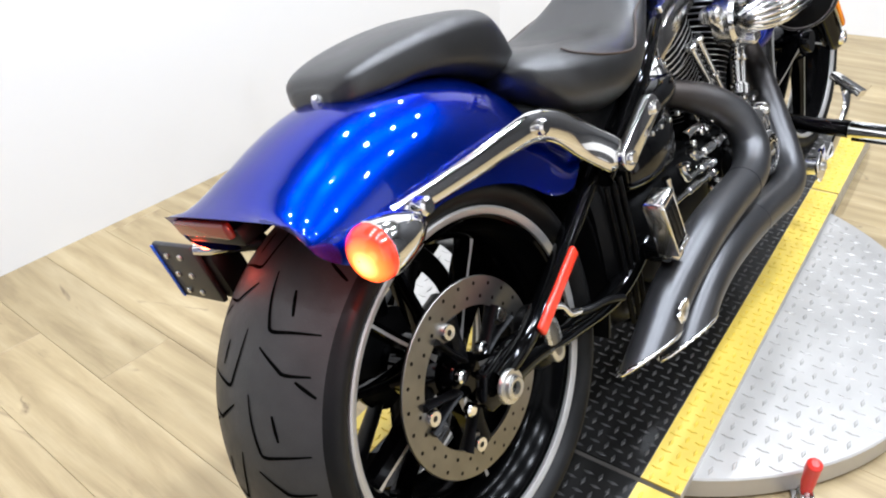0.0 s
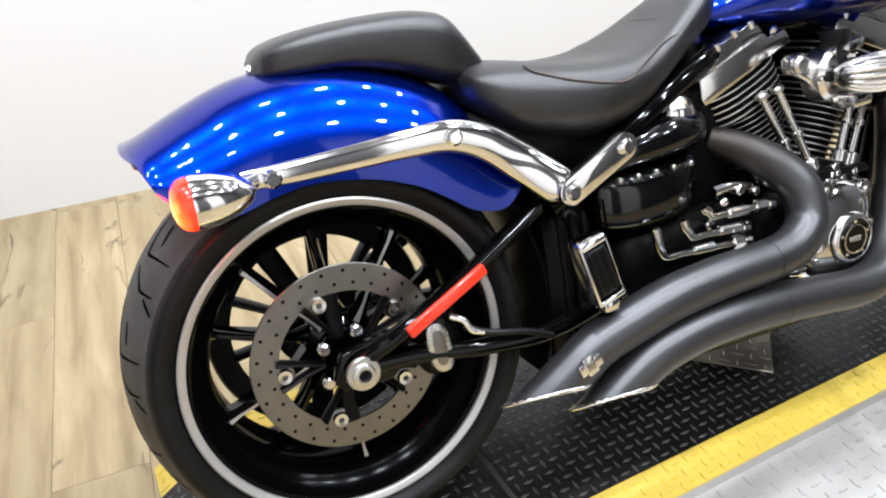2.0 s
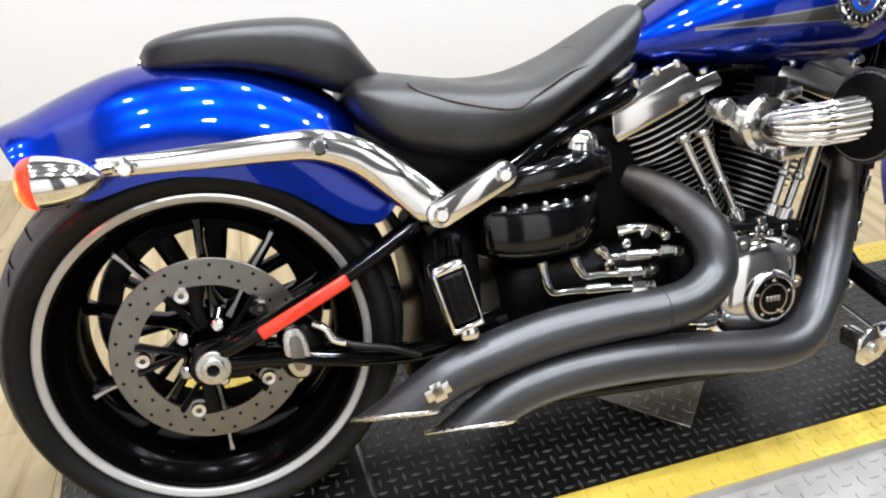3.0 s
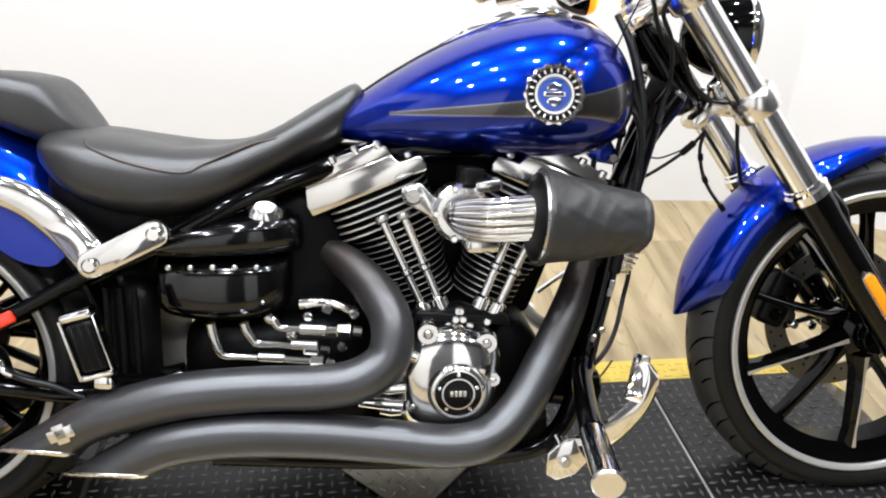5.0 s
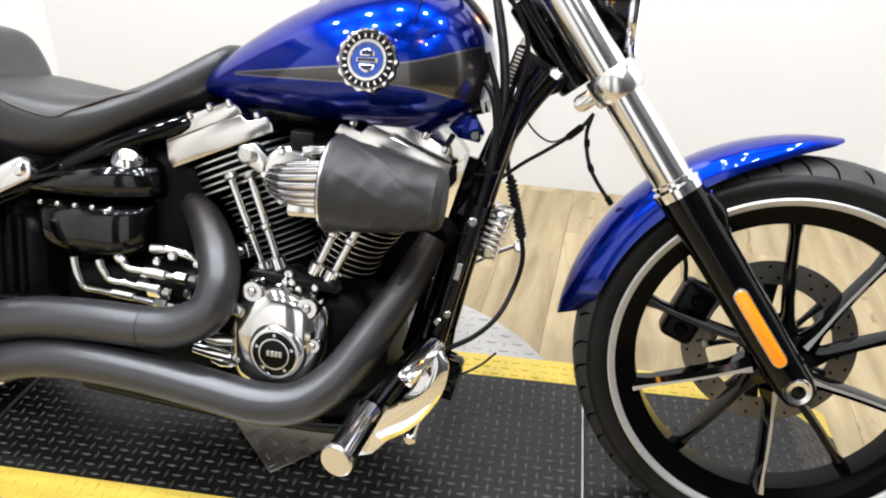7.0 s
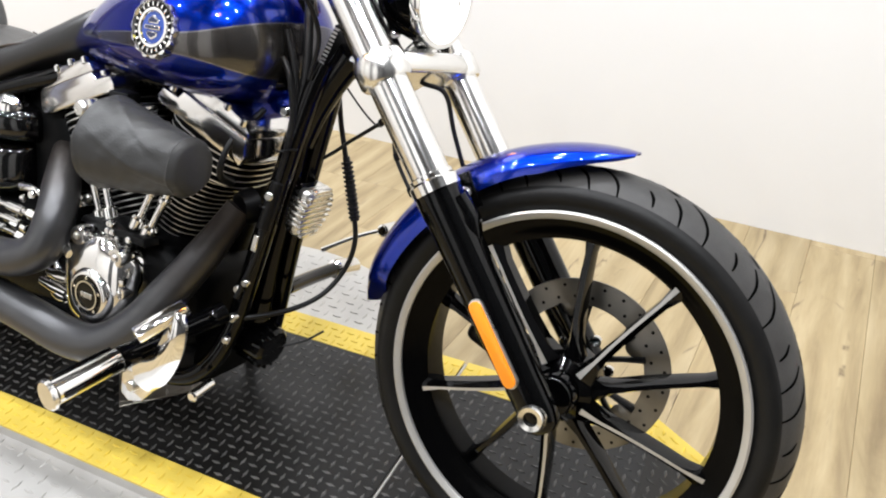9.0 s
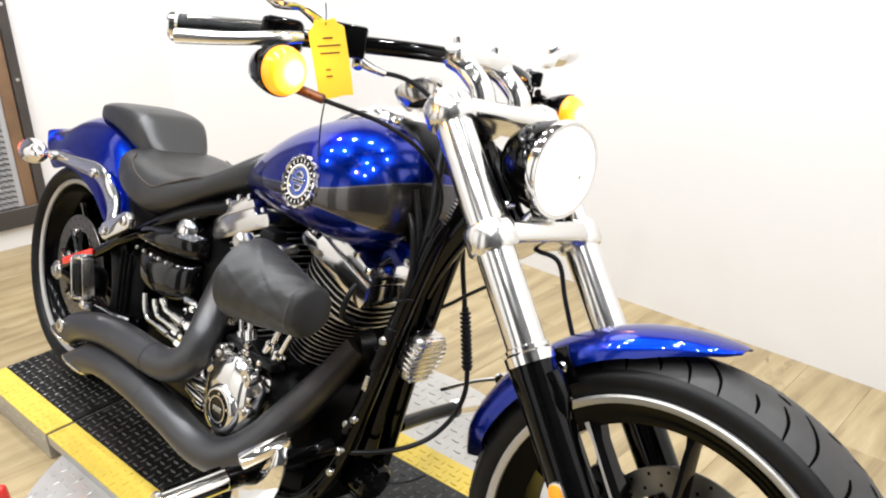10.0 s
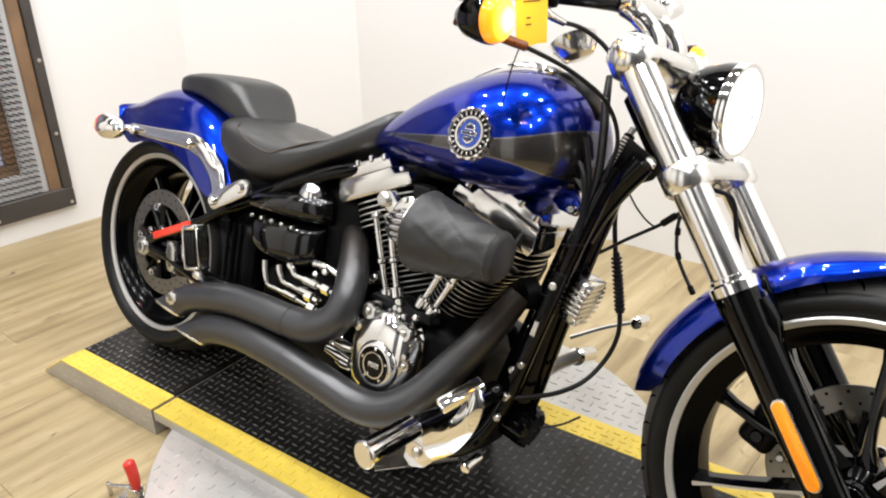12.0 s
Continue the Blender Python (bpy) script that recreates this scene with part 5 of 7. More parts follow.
for x, z, r in ((0.862, 0.385, 0.019), (0.958, 0.368, 0.019), (0.970, 0.305, 0.013), (0.838, 0.262, 0.013)):
    part("cover_lobe", lathe([(r, 0.0), (r, 0.028), (r * 0.86, 0.034), (r * 0.45, 0.034), (r * 0.40, 0.030), (0.0, 0.030)], (x, -0.128, z), (0, -1, 0), 24), chrome, gc)
    part("cover_bolt", rod((x, -0.157, z), (x, -0.166, z), r * 0.36, 10, 0.3), satin_metal, gc)
part("cover_shelf", slab([(0.845, 0.215), (0.966, 0.222), (0.958, 0.200), (0.90, 0.190), (0.855, 0.196)], -0.172, -0.110, 0.005), chrome, gc)
part("cover_gap", slab([(0.835, 0.402), (0.845, 0.415), (0.995, 0.405), (1.00, 0.390)], -0.135, -0.10, 0.003), satin_black, gc)
for k, (x, z) in enumerate(((0.742, 0.408), (0.765, 0.420), (0.788, 0.402), (0.640, 0.372), (0.668, 0.405), (0.700, 0.420), (0.722, 0.352))):
    part("case_bolt", rod((x, -0.112, z), (x, -0.128 - 0.004 * (k % 3), z), 0.0085 + 0.001 * (k % 2), 10, 0.3), chrome, moto)
part("mount_block", rbox((0.052, 0.030, 0.030), pose(0.796, -0.078, 0.428, 0, -17, 0), 0.005, 2), chrome, moto, "chrome cylinder mount block")
part("mount_screw", rod((0.806, -0.090, 0.432), (0.806, -0.100, 0.432), 0.008, 10, 0.3), satin_metal, moto)
for hose in (((0.728, -0.120, 0.292), (0.736, -0.125, 0.273), (0.753, -0.127, 0.262), (0.774, -0.127, 0.255), (0.818, -0.127, 0.258)), ((0.750, -0.120, 0.300), (0.762, -0.125, 0.290), (0.778, -0.126, 0.285), (0.796, -0.126, 0.284), (0.822, -0.126, 0.286))):
    part("oil_line", sweep(hose, 0.0058, 10, 6), worn_chrome, moto, "bent chrome oil line")
part("case_union", sweep([(0.655, -0.118, 0.425), (0.690, -0.122, 0.428), (0.725, -0.120, 0.420), (0.742, -0.110, 0.408)], [0.010, 0.008, 0.008, 0.010], 10, 4), chrome, moto)
# spark plug leads
for sx, ex in ((1.118, 1.135),):
    part("plug_lead", sweep([(sx, -0.060, 0.525), ((sx + ex) / 2, -0.098, 0.548), (ex, -0.085, 0.600), (ex + 0.02, -0.03, 0.655)], [0.0085, 0.0060, 0.0050, 0.0050], 10, 6), cable_black, moto, "black spark plug lead")

# ---- intake ----
bell = [Vector(p) for p in ((0.895, -0.150, 0.578), (0.905, -0.164, 0.577), (0.930, -0.180, 0.577), (0.965, -0.203, 0.580), (1.022, -0.222, 0.587))]
# bell in the darker chrome so the rib gaps look shaded
ik = part("intake_cover", sweep(bell, [0.010, 0.021, 0.0275, 0.030, 0.032], 28, 5), dark_chrome, moto, "rounded chrome intake bell, coloured darker between its raised ribs")
for k in range(9):
    a = radians(-92 + 23 * k)
    ring = []
    for p, r in zip(bell, (0.009, 0.020, 0.0275, 0.030, 0.031)):
        ring.append(p + r * Vector((-0.42 * math.cos(a), -0.91 * math.cos(a), math.sin(a))))
    part("intake_rib", sweep(ring, [0.0030, 0.0042, 0.0050, 0.0050, 0.0048], 10, 5), chrome, ik)
for k in range(5):
    a = radians(36 + 72 * k)
    part("plate_bolt", rod((0.915 + 0.042 * math.cos(a), -0.136, 0.578 + 0.042 * math.sin(a)), (0.916 + 0.042 * math.cos(a), -0.147, 0.578 + 0.042 * math.sin(a)), 0.0065, 10, 0.3), chrome, ik)
part("intake_plate", lathe([(0.0, 0.014), (0.041, 0.012), (0.048, 0.004), (0.048, -0.030)], (0.915, -0.130, 0.578), (0.1, -1, 0.0), 36), polished, ik, "round polished backing plate")
part("throttle_body", rbox((0.046, 0.05, 0.020), pose(0.955, -0.115, 0.622, 0, -6, 8), 0.006, 2), polished, ik)
part("intake_sensor", rbox((0.036, 0.040, 0.028), pose(0.929, -0.120, 0.637, 0, 4, 14), 0.004, 2), plastic_black, ik, "black plastic intake sensor block")
part("intake_lower_lug", rbox((0.055, 0.05, 0.024), pose(0.945, -0.140, 0.530, 0, 0, 8), 0.008, 2), polished, ik)
part("intake_bracket", rod((0.837, -0.10, 0.606), (0.837, -0.139, 0.606), 0.016, 20, 0.3), satin_metal, moto)
part("intake_arm", slab([(0.818, 0.618), (0.850, 0.626), (0.880, 0.596), (0.893, 0.560), (0.880, 0.545), (0.862, 0.572), (0.822, 0.594)], -0.128, -0.108, 0.005), polished, moto)
FA, FB = Vector((1.020, -0.226, 0.588)), Vector((1.186, -0.216, 0.577))
fil_dir = (FB - FA).normalized()


def filter_sock():
    """Tapered cloth-covered filter with slack folds."""
    bm = bmesh.new()
    u = fil_dir.cross(Vector((0, 0, 1))).normalized()
    v = fil_dir.cross(u)
    rings = []
    ts = [0, 0.006, 0.03, 0.055] + [0.08 + 0.0225 * q for q in range(40)] + [0.985, 1.0]
    last = len(ts) - 1
    for i, t in enumerate(ts):
        r = 0.073 + (0.043 - 0.073) * t
        r *= 0.90 if i == 0 else (0.86 if i == last else (0.96 if i == last - 1 else 1))
        if t == 0.03:
            r += 0.0015
        ring = []
        for j in range(96):
            a = 2 * math.pi * j / 96
            p = FA + fil_dir * ((FB - FA).length * t) + r * (math.cos(a) * u + math.sin(a) * v)
            w = noise.noise(Vector((t * 2.2, math.cos(a) * 1.6 + t * 1.5, math.sin(a) * 1.6))) * 0.0028 + noise.noise(Vector((t * 8, math.cos(a + 3 * t) * 3.5, math.sin(a + 3 * t) * 3.5))) * 0.0014
            # slack creases running obliquely from the clamp
            for c0, tw, amp in ((0.6, 1.5, 0.0030), (1.9, 1.1, 0.0026), (2.6, 1.9, 0.0022), (3.5, 1.3, 0.0028), (4.6, 1.7, 0.0024), (5.7, 1.2, 0.0026)):
                dq = (a - c0 - tw * t + math.pi) % (2 * math.pi) - math.pi
                w += 0.45 * amp * math.exp(-(dq / 0.075) ** 2) * math.sin(math.pi * min(1, t * 1.25)) - 0.22 * amp * math.exp(-((dq - 0.13) / 0.09) ** 2)
            if abs(t - 0.93) < 0.012:
                w += 0.0022
            ring.append(p + (p - (FA + fil_dir * (p - FA).dot(fil_dir))).normalized() * (w if 0 < i < last else 0))
        rings.append(ring)
    add_rings(bm, rings)
    bmesh.ops.recalc_face_normals(bm, faces=bm.faces[:])
    return bm


fs = part("air_filter", filter_sock(), sock, moto, "grey black cloth sock over a tapered air filter")
part("filter_clamp", sweep([FA + fil_dir * -0.004, FA + fil_dir * 0.004], 0.068, 36, 1), satin_metal, fs)
part("filter_base", lathe([(0.030, 0.010), (0.052, 0.008), (0.066, 0.004), (0.0675, -0.006)], FA - fil_dir * 0.002, -fil_dir, 36), satin_black, fs, "black rubber filter base")

# ---- frame ----
for sd in (-1, 1):
    part("down_tube", sweep([(1.262, sd * 0.02, 0.745), (1.245, sd * 0.030, 0.69), (1.211, sd * 0.038, 0.56), (1.174, sd * 0.048, 0.40), (1.142, sd * 0.062, 0.26), (1.10, sd * 0.085, 0.175), (1.02, sd * 0.095, 0.140), (0.80, sd * 0.10, 0.135), (0.50, sd * 0.10, 0.150)], 0.0175, 14, 6), gloss_black, moto, "gloss black frame tube")
    part("seat_rail", sweep([(1.20, sd * 0.03, 0.715), (1.0, sd * 0.032, 0.675), (0.80, sd * 0.035, 0.668), (0.68, sd * 0.075, 0.635), (0.56, sd * 0.105, 0.590), (0.45, sd * 0.118, 0.533), (0.33, sd * 0.132, 0.475)], [0.022, 0.020, 0.019, 0.018, 0.018, 0.018, 0.016], 14, 6), gloss_black, moto, "gloss black frame rail")
    sw = part("swingarm", sweep([(0.005, sd * 0.122 + YC, 0.310), (0.09, sd * 0.125 + YC, 0.303), (0.20, sd * 0.130 + YC, 0.283), (0.32, sd * 0.135 + YC, 0.275), (0.46, sd * 0.12 + YC, 0.300)], [0.030, 0.024, 0.021, 0.022, 0.026], 16, 6, flat=0.75), gloss_black, moto, "gloss black swingarm")
    part("swingarm_brace", sweep([(0.005, sd * 0.130 + YC, 0.318), (0.075, sd * 0.145 + YC, 0.352), (0.20, sd * 0.135 + YC, 0.409), (0.30, sd * 0.128 + YC, 0.464), (0.345, sd * 0.125 + YC, 0.492)], [0.020, 0.017, 0.017, 0.018, 0.020], 14, 6, flat=0.8), gloss_black, sw)
    part("axle_plate", slab([(-0.035, 0.300), (-0.025, 0.278), (0.05, 0.275), (0.085, 0.30), (0.085, 0.345), (0.03, 0.345), (-0.02, 0.335)], sd * 0.112 + YC, sd * 0.132 + YC, 0.004), gloss_black, sw)
    part("axle_nut", lathe([(0.0, 0.004), (0.0085, 0.004), (0.0095, 0.013), (0.0150, 0.0135), (0.0172, 0.012), (0.0176, 0.006), (0.0245, 0.0055), (0.0258, 0.004), (0.0260, 0.0)], (0.004, sd * 0.147 + YC, 0.307), (0, sd, 0), 28), satin_metal, sw, "bright axle nut with washer")
    part("axle_bore", lathe([(0.0, 0.0055), (0.0088, 0.006)], (0.004, sd * 0.147 + YC, 0.307), (0, sd, 0), 16), satin_black, sw)
ra, rb_ = Vector((0.083, -0.147, 0.356)), Vector((0.205, -0.136, 0.411))
rl = rb_ - ra
rm = Matrix.Translation((ra + rb_) / 2) @ Matrix.Rotation(-math.atan2(rl.z, rl.x), 4, "Y") @ Matrix.Rotation(math.atan2(rl.y, rl.length), 4, "Z")
part("side_reflector", rbox((0.150, 0.010, 0.020), rm, 0.005, 3), red_reflector, moto, "long red side reflector")
part("caliper", body_loft(smooth_stations([(0.098, 0.012, 0.275, 0.320, -0.085), (0.112, 0.026, 0.255, 0.345, -0.085), (0.136, 0.030, 0.250, 0.352, -0.085), (0.158, 0.026, 0.262, 0.340, -0.085), (0.172, 0.010, 0.285, 0.315, -0.085)], 3), 3.0, 24), satin_black, moto, "black rear brake caliper")
oval = [(0.126 + 0.019 * math.copysign(abs(math.cos(radians(q))) ** 0.7, math.cos(radians(q))) - 0.004 * math.sin(radians(q)), 0.308 + 0.041 * math.copysign(abs(math.sin(radians(q))) ** 0.8, math.sin(radians(q)))) for q in range(0, 360, 15)]
part("caliper_insert", slab(oval, -0.130, -0.112, 0.004), satin_metal, moto, "grey oval caliper insert")
part("insert_groove", slab([(0.126 + (x - 0.126) * 0.55, 0.308 + (z - 0.308) * 0.72) for x, z in oval], -0.1306, -0.126, 0.001), disc_steel, moto)
part("brake_hose", sweep([(0.172, -0.118, 0.325), (0.20, -0.130, 0.312), (0.225, -0.138, 0.306), (0.265, -0.140, 0.296), (0.31, -0.14, 0.275)], 0.0055, 10, 6), cable_black, moto)
part("hose_banjo", sweep([(0.155, -0.112, 0.345), (0.172, -0.120, 0.336), (0.182, -0.124, 0.318), (0.20, -0.130, 0.312)], [0.007, 0.006, 0.0065, 0.0055], 10, 4), chrome, moto)
# headstock
part("neck_gusset", sweep([(1.300, 0, 0.765), (1.265, 0, 0.715), (1.235, 0, 0.66), (1.215, 0, 0.61)], [0.026, 0.024, 0.022, 0.022], 16, 4), gloss_black, moto)
part("neck_loom", sweep([(1.190, -0.052, 0.760), (1.222, -0.056, 0.72), (1.230, -0.050, 0.64), (1.212, -0.052, 0.55)], [0.004, 0.006, 0.006, 0.006], 10, 5), cable_black, moto)
part("neck_plate", slab([(1.238, 0.742), (1.262, 0.800), (1.335, 0.760), (1.318, 0.735), (1.290, 0.722)], 0.008, 0.014, 0.002), satin_black, moto, "dark neck side plate")
part("neck_bolt", rod((1.311, 0.014, 0.7635), (1.311, -0.004, 0.7635), 0.012, 14, 0.3), chrome, moto)
# oil tank under the seat, side panel and battery box
part("oil_tank", body_loft(smooth_stations([(0.425, 0.100, 0.415, 0.505, 0), (0.437, 0.124, 0.398, 0.505, 0), (0.50, 0.137, 0.388, 0.505, 0), (0.58, 0.133, 0.390, 0.505, 0), (0.625, 0.112, 0.405, 0.505, 0), (0.638, 0.09, 0.425, 0.505, 0)], 4), 4.0, 40), bowl_black, moto, "gloss black wrap-around oil tank")
part("oil_tank_lid", body_loft(smooth_stations([(0.410, 0.100, 0.498, 0.530, 0), (0.420, 0.132, 0.494, 0.545, 0), (0.50, 0.146, 0.494, 0.566, 0), (0.59, 0.142, 0.496, 0.580, 0), (0.645, 0.118, 0.500, 0.575, 0), (0.658, 0.09, 0.508, 0.555, 0)], 4), 3.0, 40), bowl_black, moto, "gloss black domed upper half of the oil tank")
for k in range(5):
    x = 0.455 + 0.034 * k
    part("tank_seam_screw", rod((x, -0.138, 0.492), (x, -0.146, 0.492), 0.0045, 8, 0.3), satin_metal, moto)
part("oil_cap", lathe([(0.0, 0.032), (0.017, 0.030), (0.029, 0.019), (0.033, 0.004), (0.030, -0.006), (0.018, -0.012)], (0.600, -0.094, 0.566), (0.05, -1, 0.35), 28), chrome, moto, "domed chrome oil cap")
part("rear_mudguard", body_loft(smooth_stations([(0.335, 0.10, 0.20, 0.46, 0), (0.36, 0.118, 0.18, 0.48, 0), (0.40, 0.12, 0.17, 0.47, 0), (0.425, 0.10, 0.18, 0.45, 0)], 3), 5, 28), satin_black, moto, "black inner mudguard")
for k in range(3):
    part("mudguard_rib", sweep([(0.35 + 0.022 * k, -0.124, 0.20), (0.352 + 0.022 * k, -0.126, 0.33), (0.35 + 0.022 * k, -0.122, 0.455)], 0.005, 8, 4), satin_black, moto)
part("lower_frame_cover", body_loft(smooth_stations([(0.45, 0.09, 0.13, 0.22, 0), (0.6, 0.11, 0.12, 0.22, 0), (0.9, 0.11, 0.12, 0.20, 0), (1.08, 0.09, 0.13, 0.22, 0)], 3), 4, 24), engine_black, moto)

# brake linkage rods in front of the gearbox
for i, (x0, z0, x1, z1) in enumerate(((0.519, 0.400, 0.690, 0.333), (0.572, 0.402, 0.682, 0.357), (0.610, 0.415, 0.735, 0.388))):
    y = -0.140 - 0.004 * i
    zb = z1 + (0.012, 0.010, 0.006)[i]
    part("oil_line", sweep([(x0 - 0.004, y, z0), (x0, y, (z0 + zb) / 2 + 0.004), (x0 + 0.006, y, zb + 0.012), (x0 + 0.016, y, zb), (x0 + 0.05, y, zb - 0.002), (x1, y, z1)], [0.0085, 0.0085, 0.0080, 0.0062, 0.0055, 0.006], 12, 5), chrome, moto, "bent chrome oil line")
    xm = x0 + 0.068 if i < 2 else x0 + 0.045
    part("line_ferrule", rod((xm, y, zb - 0.002), (xm + 0.045, y, zb - 0.005), 0.0088, 12, 0.3), polished, moto)
    part("line_nut", rod((x1 - 0.020, y, z1 + 0.002), (x1 + 0.004, y, z1), 0.0115, 6, 0.2), chrome, moto)
    part("line_nut", rod((x1 + 0.006, y, z1), (x1 + 0.022, y, z1 - 0.002), 0.0090, 8, 0.2), chrome, moto)
# passenger foot peg, folded up
pgm = pose(0.355, -0.213, 0.393, 0, -15, 0)
pg = part("passenger_peg", rbox((0.042, 0.034, 0.082), pgm, 0.010, 4), satin_black, moto, "folded passenger peg, black rubber pad in a chrome frame")
part("peg_cap", rbox((0.048, 0.036, 0.014), pgm @ pose(-0.001, 0, 0.048), 0.006, 3), chrome, pg)
part("peg_rail", rbox((0.005, 0.036, 0.096), pgm @ pose(-0.0235, -0.002, 0), 0.002, 2), polished, pg)
part("peg_rail", rbox((0.003, 0.028, 0.088), pgm @ pose(0.0225, 0, 0), 0.001, 1), worn_chrome, pg)
part("peg_foot", rbox((0.048, 0.036, 0.009), pgm @ pose(0, 0, -0.0465), 0.004, 3), chrome, pg)
for u in (-0.012, 0.0, 0.012):
    part("peg_groove", rbox((0.0025, 0.002, 0.070), pgm @ pose(u, -0.0172, 0), 0.0006, 1), plastic_black, pg)
part("peg_hinge", rbox((0.028, 0.034, 0.022), pose(0.371, -0.205, 0.333, 0, 5, 0), 0.006, 2), chrome, pg)
part("peg_mount", sweep([(0.375, -0.195, 0.325), (0.40, -0.16, 0.31), (0.43, -0.13, 0.30)], [0.013, 0.014, 0.016], 12, 4), gloss_black, moto)

# rider's right peg and brake pedal
rp = part("rider_peg", rod((1.106, -0.275, 0.266), (1.098, -0.392, 0.246), 0.0195, 20, 0.3), chrome, moto, "chrome rider foot peg")
part("peg_end", rod((1.099, -0.388, 0.2465), (1.0975, -0.398, 0.2455), 0.024, 24, 0.4), polished, rp)
for a in (0, 120, 240):
    q = math.radians(a)
    part("peg_rib", rod((1.104 + 0.018 * math.cos(q), -0.285, 0.264 + 0.018 * math.sin(q)), (1.0985 + 0.018 * math.cos(q), -0.382, 0.248 + 0.018 * math.sin(q)), 0.006, 8), gloss_black, rp)
part("peg_bracket", sweep([(1.107, -0.278, 0.266), (1.115, -0.21, 0.275), (1.13, -0.12, 0.29), (1.14, -0.085, 0.30)], [0.020, 0.018, 0.018, 0.02], 14, 5), gloss_black, moto)


def pedal_blade():
    """A broad curved plate between its lower and upper edge, rising from the pivot to the pad."""
    low = curve_points([(1.1154, -0.2203, 0.1886), (1.165, -0.232, 0.230), (1.203, -0.244, 0.288), (1.215, -0.2485, 0.335), (1.205, -0.243, 0.360)], 6)
    top = curve_points([(1.098, -0.2436, 0.2397), (1.138, -0.252, 0.272), (1.166, -0.256, 0.302), (1.178, -0.250, 0.333), (1.1886, -0.2375, 0.3647)], 6)
    rings = []
    for k, (a, b) in enumerate(zip(low, top)):
        tan = (low[min(k + 1, len(low) - 1)] - low[max(k - 1, 0)]).normalized()
        nrm = tan.cross((b - a).normalized()).normalized()
        nrm = nrm if nrm.y < 0 else -nrm
        face = [a.lerp(b, q) + nrm * (0.010 * math.sin(math.pi * q)) for q in np.linspace(0, 1, 9)]
        rings.append([p + nrm * 0.0025 for p in face] + [p - nrm * 0.0025 for p in reversed(face)])
    bm = bmesh.new()
    add_rings(bm, rings)
    bmesh.ops.recalc_face_normals(bm, faces=bm.faces[:])
    return bm


pd = part("brake_pedal", pedal_blade(), chrome, moto, "broad curved chrome brake pedal plate")
pa, pb = Vector((1.160, -0.296, 0.327)), Vector((1.194, -0.228, 0.367))
pu = (pb - pa).normalized()
pn = pu.cross(Vector((0.55, -0.50, -0.35))).normalized()
pad_m = Matrix.Translation((pa + pb) / 2) @ Matrix((pu, pn.cross(pu), pn)).transposed().to_4x4()
part("pedal_pad", rbox(((pb - pa).length, 0.026, 0.018), pad_m, 0.005, 2), chrome, pd, "ribbed chrome pedal pad")
for u in (-0.022, -0.002, 0.018):
    part("pad_rib", rbox((0.006, 0.024, 0.004), pad_m @ pose(u, 0, 0.009), 0.001, 1), satin_black, pd)
part("pivot_plate", slab([(1.050, 0.168), (1.068, 0.156), (1.098, 0.166), (1.120, 0.190), (1.108, 0.232), (1.078, 0.226), (1.052, 0.204)], -0.226, -0.218, 0.003), chrome, pd)
part("pedal_pivot", rod((1.078, -0.170, 0.192), (1.080, -0.219, 0.190), 0.020, 24, 0.25), polished, pd)
part("pedal_bolt", rod((1.080, -0.224, 0.190), (1.0805, -0.234, 0.190), 0.010, 14, 0.3), satin_metal, pd)
part("stand_bolt", rod((1.135, -0.10, 0.165), (1.140, -0.155, 0.160), 0.010, 14, 0.3), chrome, moto)
# left controls, seen past the front
part("foot_peg", rod((1.112, 0.29, 0.284), (1.104, 0.385, 0.270), 0.021, 20, 0.3), chrome, moto, "chrome foot peg on the stand side")
part("peg_bracket", sweep([(1.112, 0.295, 0.284), (1.118, 0.20, 0.288), (1.14, 0.09, 0.30)], 0.015, 12, 5), gloss_black, moto)
part("shift_lever", sweep([(1.12, 0.23, 0.345), (1.19, 0.245, 0.388), (1.253, 0.255, 0.418)], [0.009, 0.008, 0.008], 12, 4, flat=0.6), chrome, moto, "chrome shift lever")
part("shift_toe", rod((1.256, 0.232, 0.419), (1.253, 0.295, 0.415), 0.013, 14, 0.3), chrome, moto)
part("loose_wire", sweep([(1.13, -0.03, 0.205), (1.17, 0.01, 0.208), (1.215, 0.05, 0.222), (1.245, 0.075, 0.245)], 0.0022, 6, 5), cable_black, moto)
part("side_stand", sweep([(1.00, 0.10, 0.17), (0.98, 0.17, 0.10), (0.95, 0.235, 0.04)], [0.016, 0.014, 0.014], 12, 4), gloss_black, moto, "black side stand folded out")

# made-up filler that blacks out the gaps between the down tubes
part("front_infill", sweep([(1.205, 0.0, 0.615), (1.178, 0.0, 0.50), (1.150, 0.0, 0.38), (1.125, 0.0, 0.25)], [0.026, 0.030, 0.036, 0.046], 18, 4, flat=0.45), gloss_black, moto, "black filler added between the frame tubes to darken the gaps")
# regulator in front of the down tubes, horn cover and cylinder of the oil filter
RG = pose(1.234, 0.012, 0.492, 0, 16, 0)
rg = part("regulator", rbox((0.030, 0.072, 0.092), RG, 0.018, 4), satin_metal, moto, "rounded finned bright regulator")
for k in range(9):
    u = (k - 4) / 4
    wd = 0.084 * (1 - 0.40 * abs(u) ** 2.4)
    part("cooling_fin", rbox((0.0365, wd, 0.0068), RG @ pose(-0.0017, 0, 0.0106 * (k - 4)), 0.0025, 2), polished, rg)
part("oil_filter_can", rod((1.10, 0.0, 0.235), (1.19, 0.0, 0.215), 0.040, 28, 0.15), gloss_black, moto, "black canister oil filter")
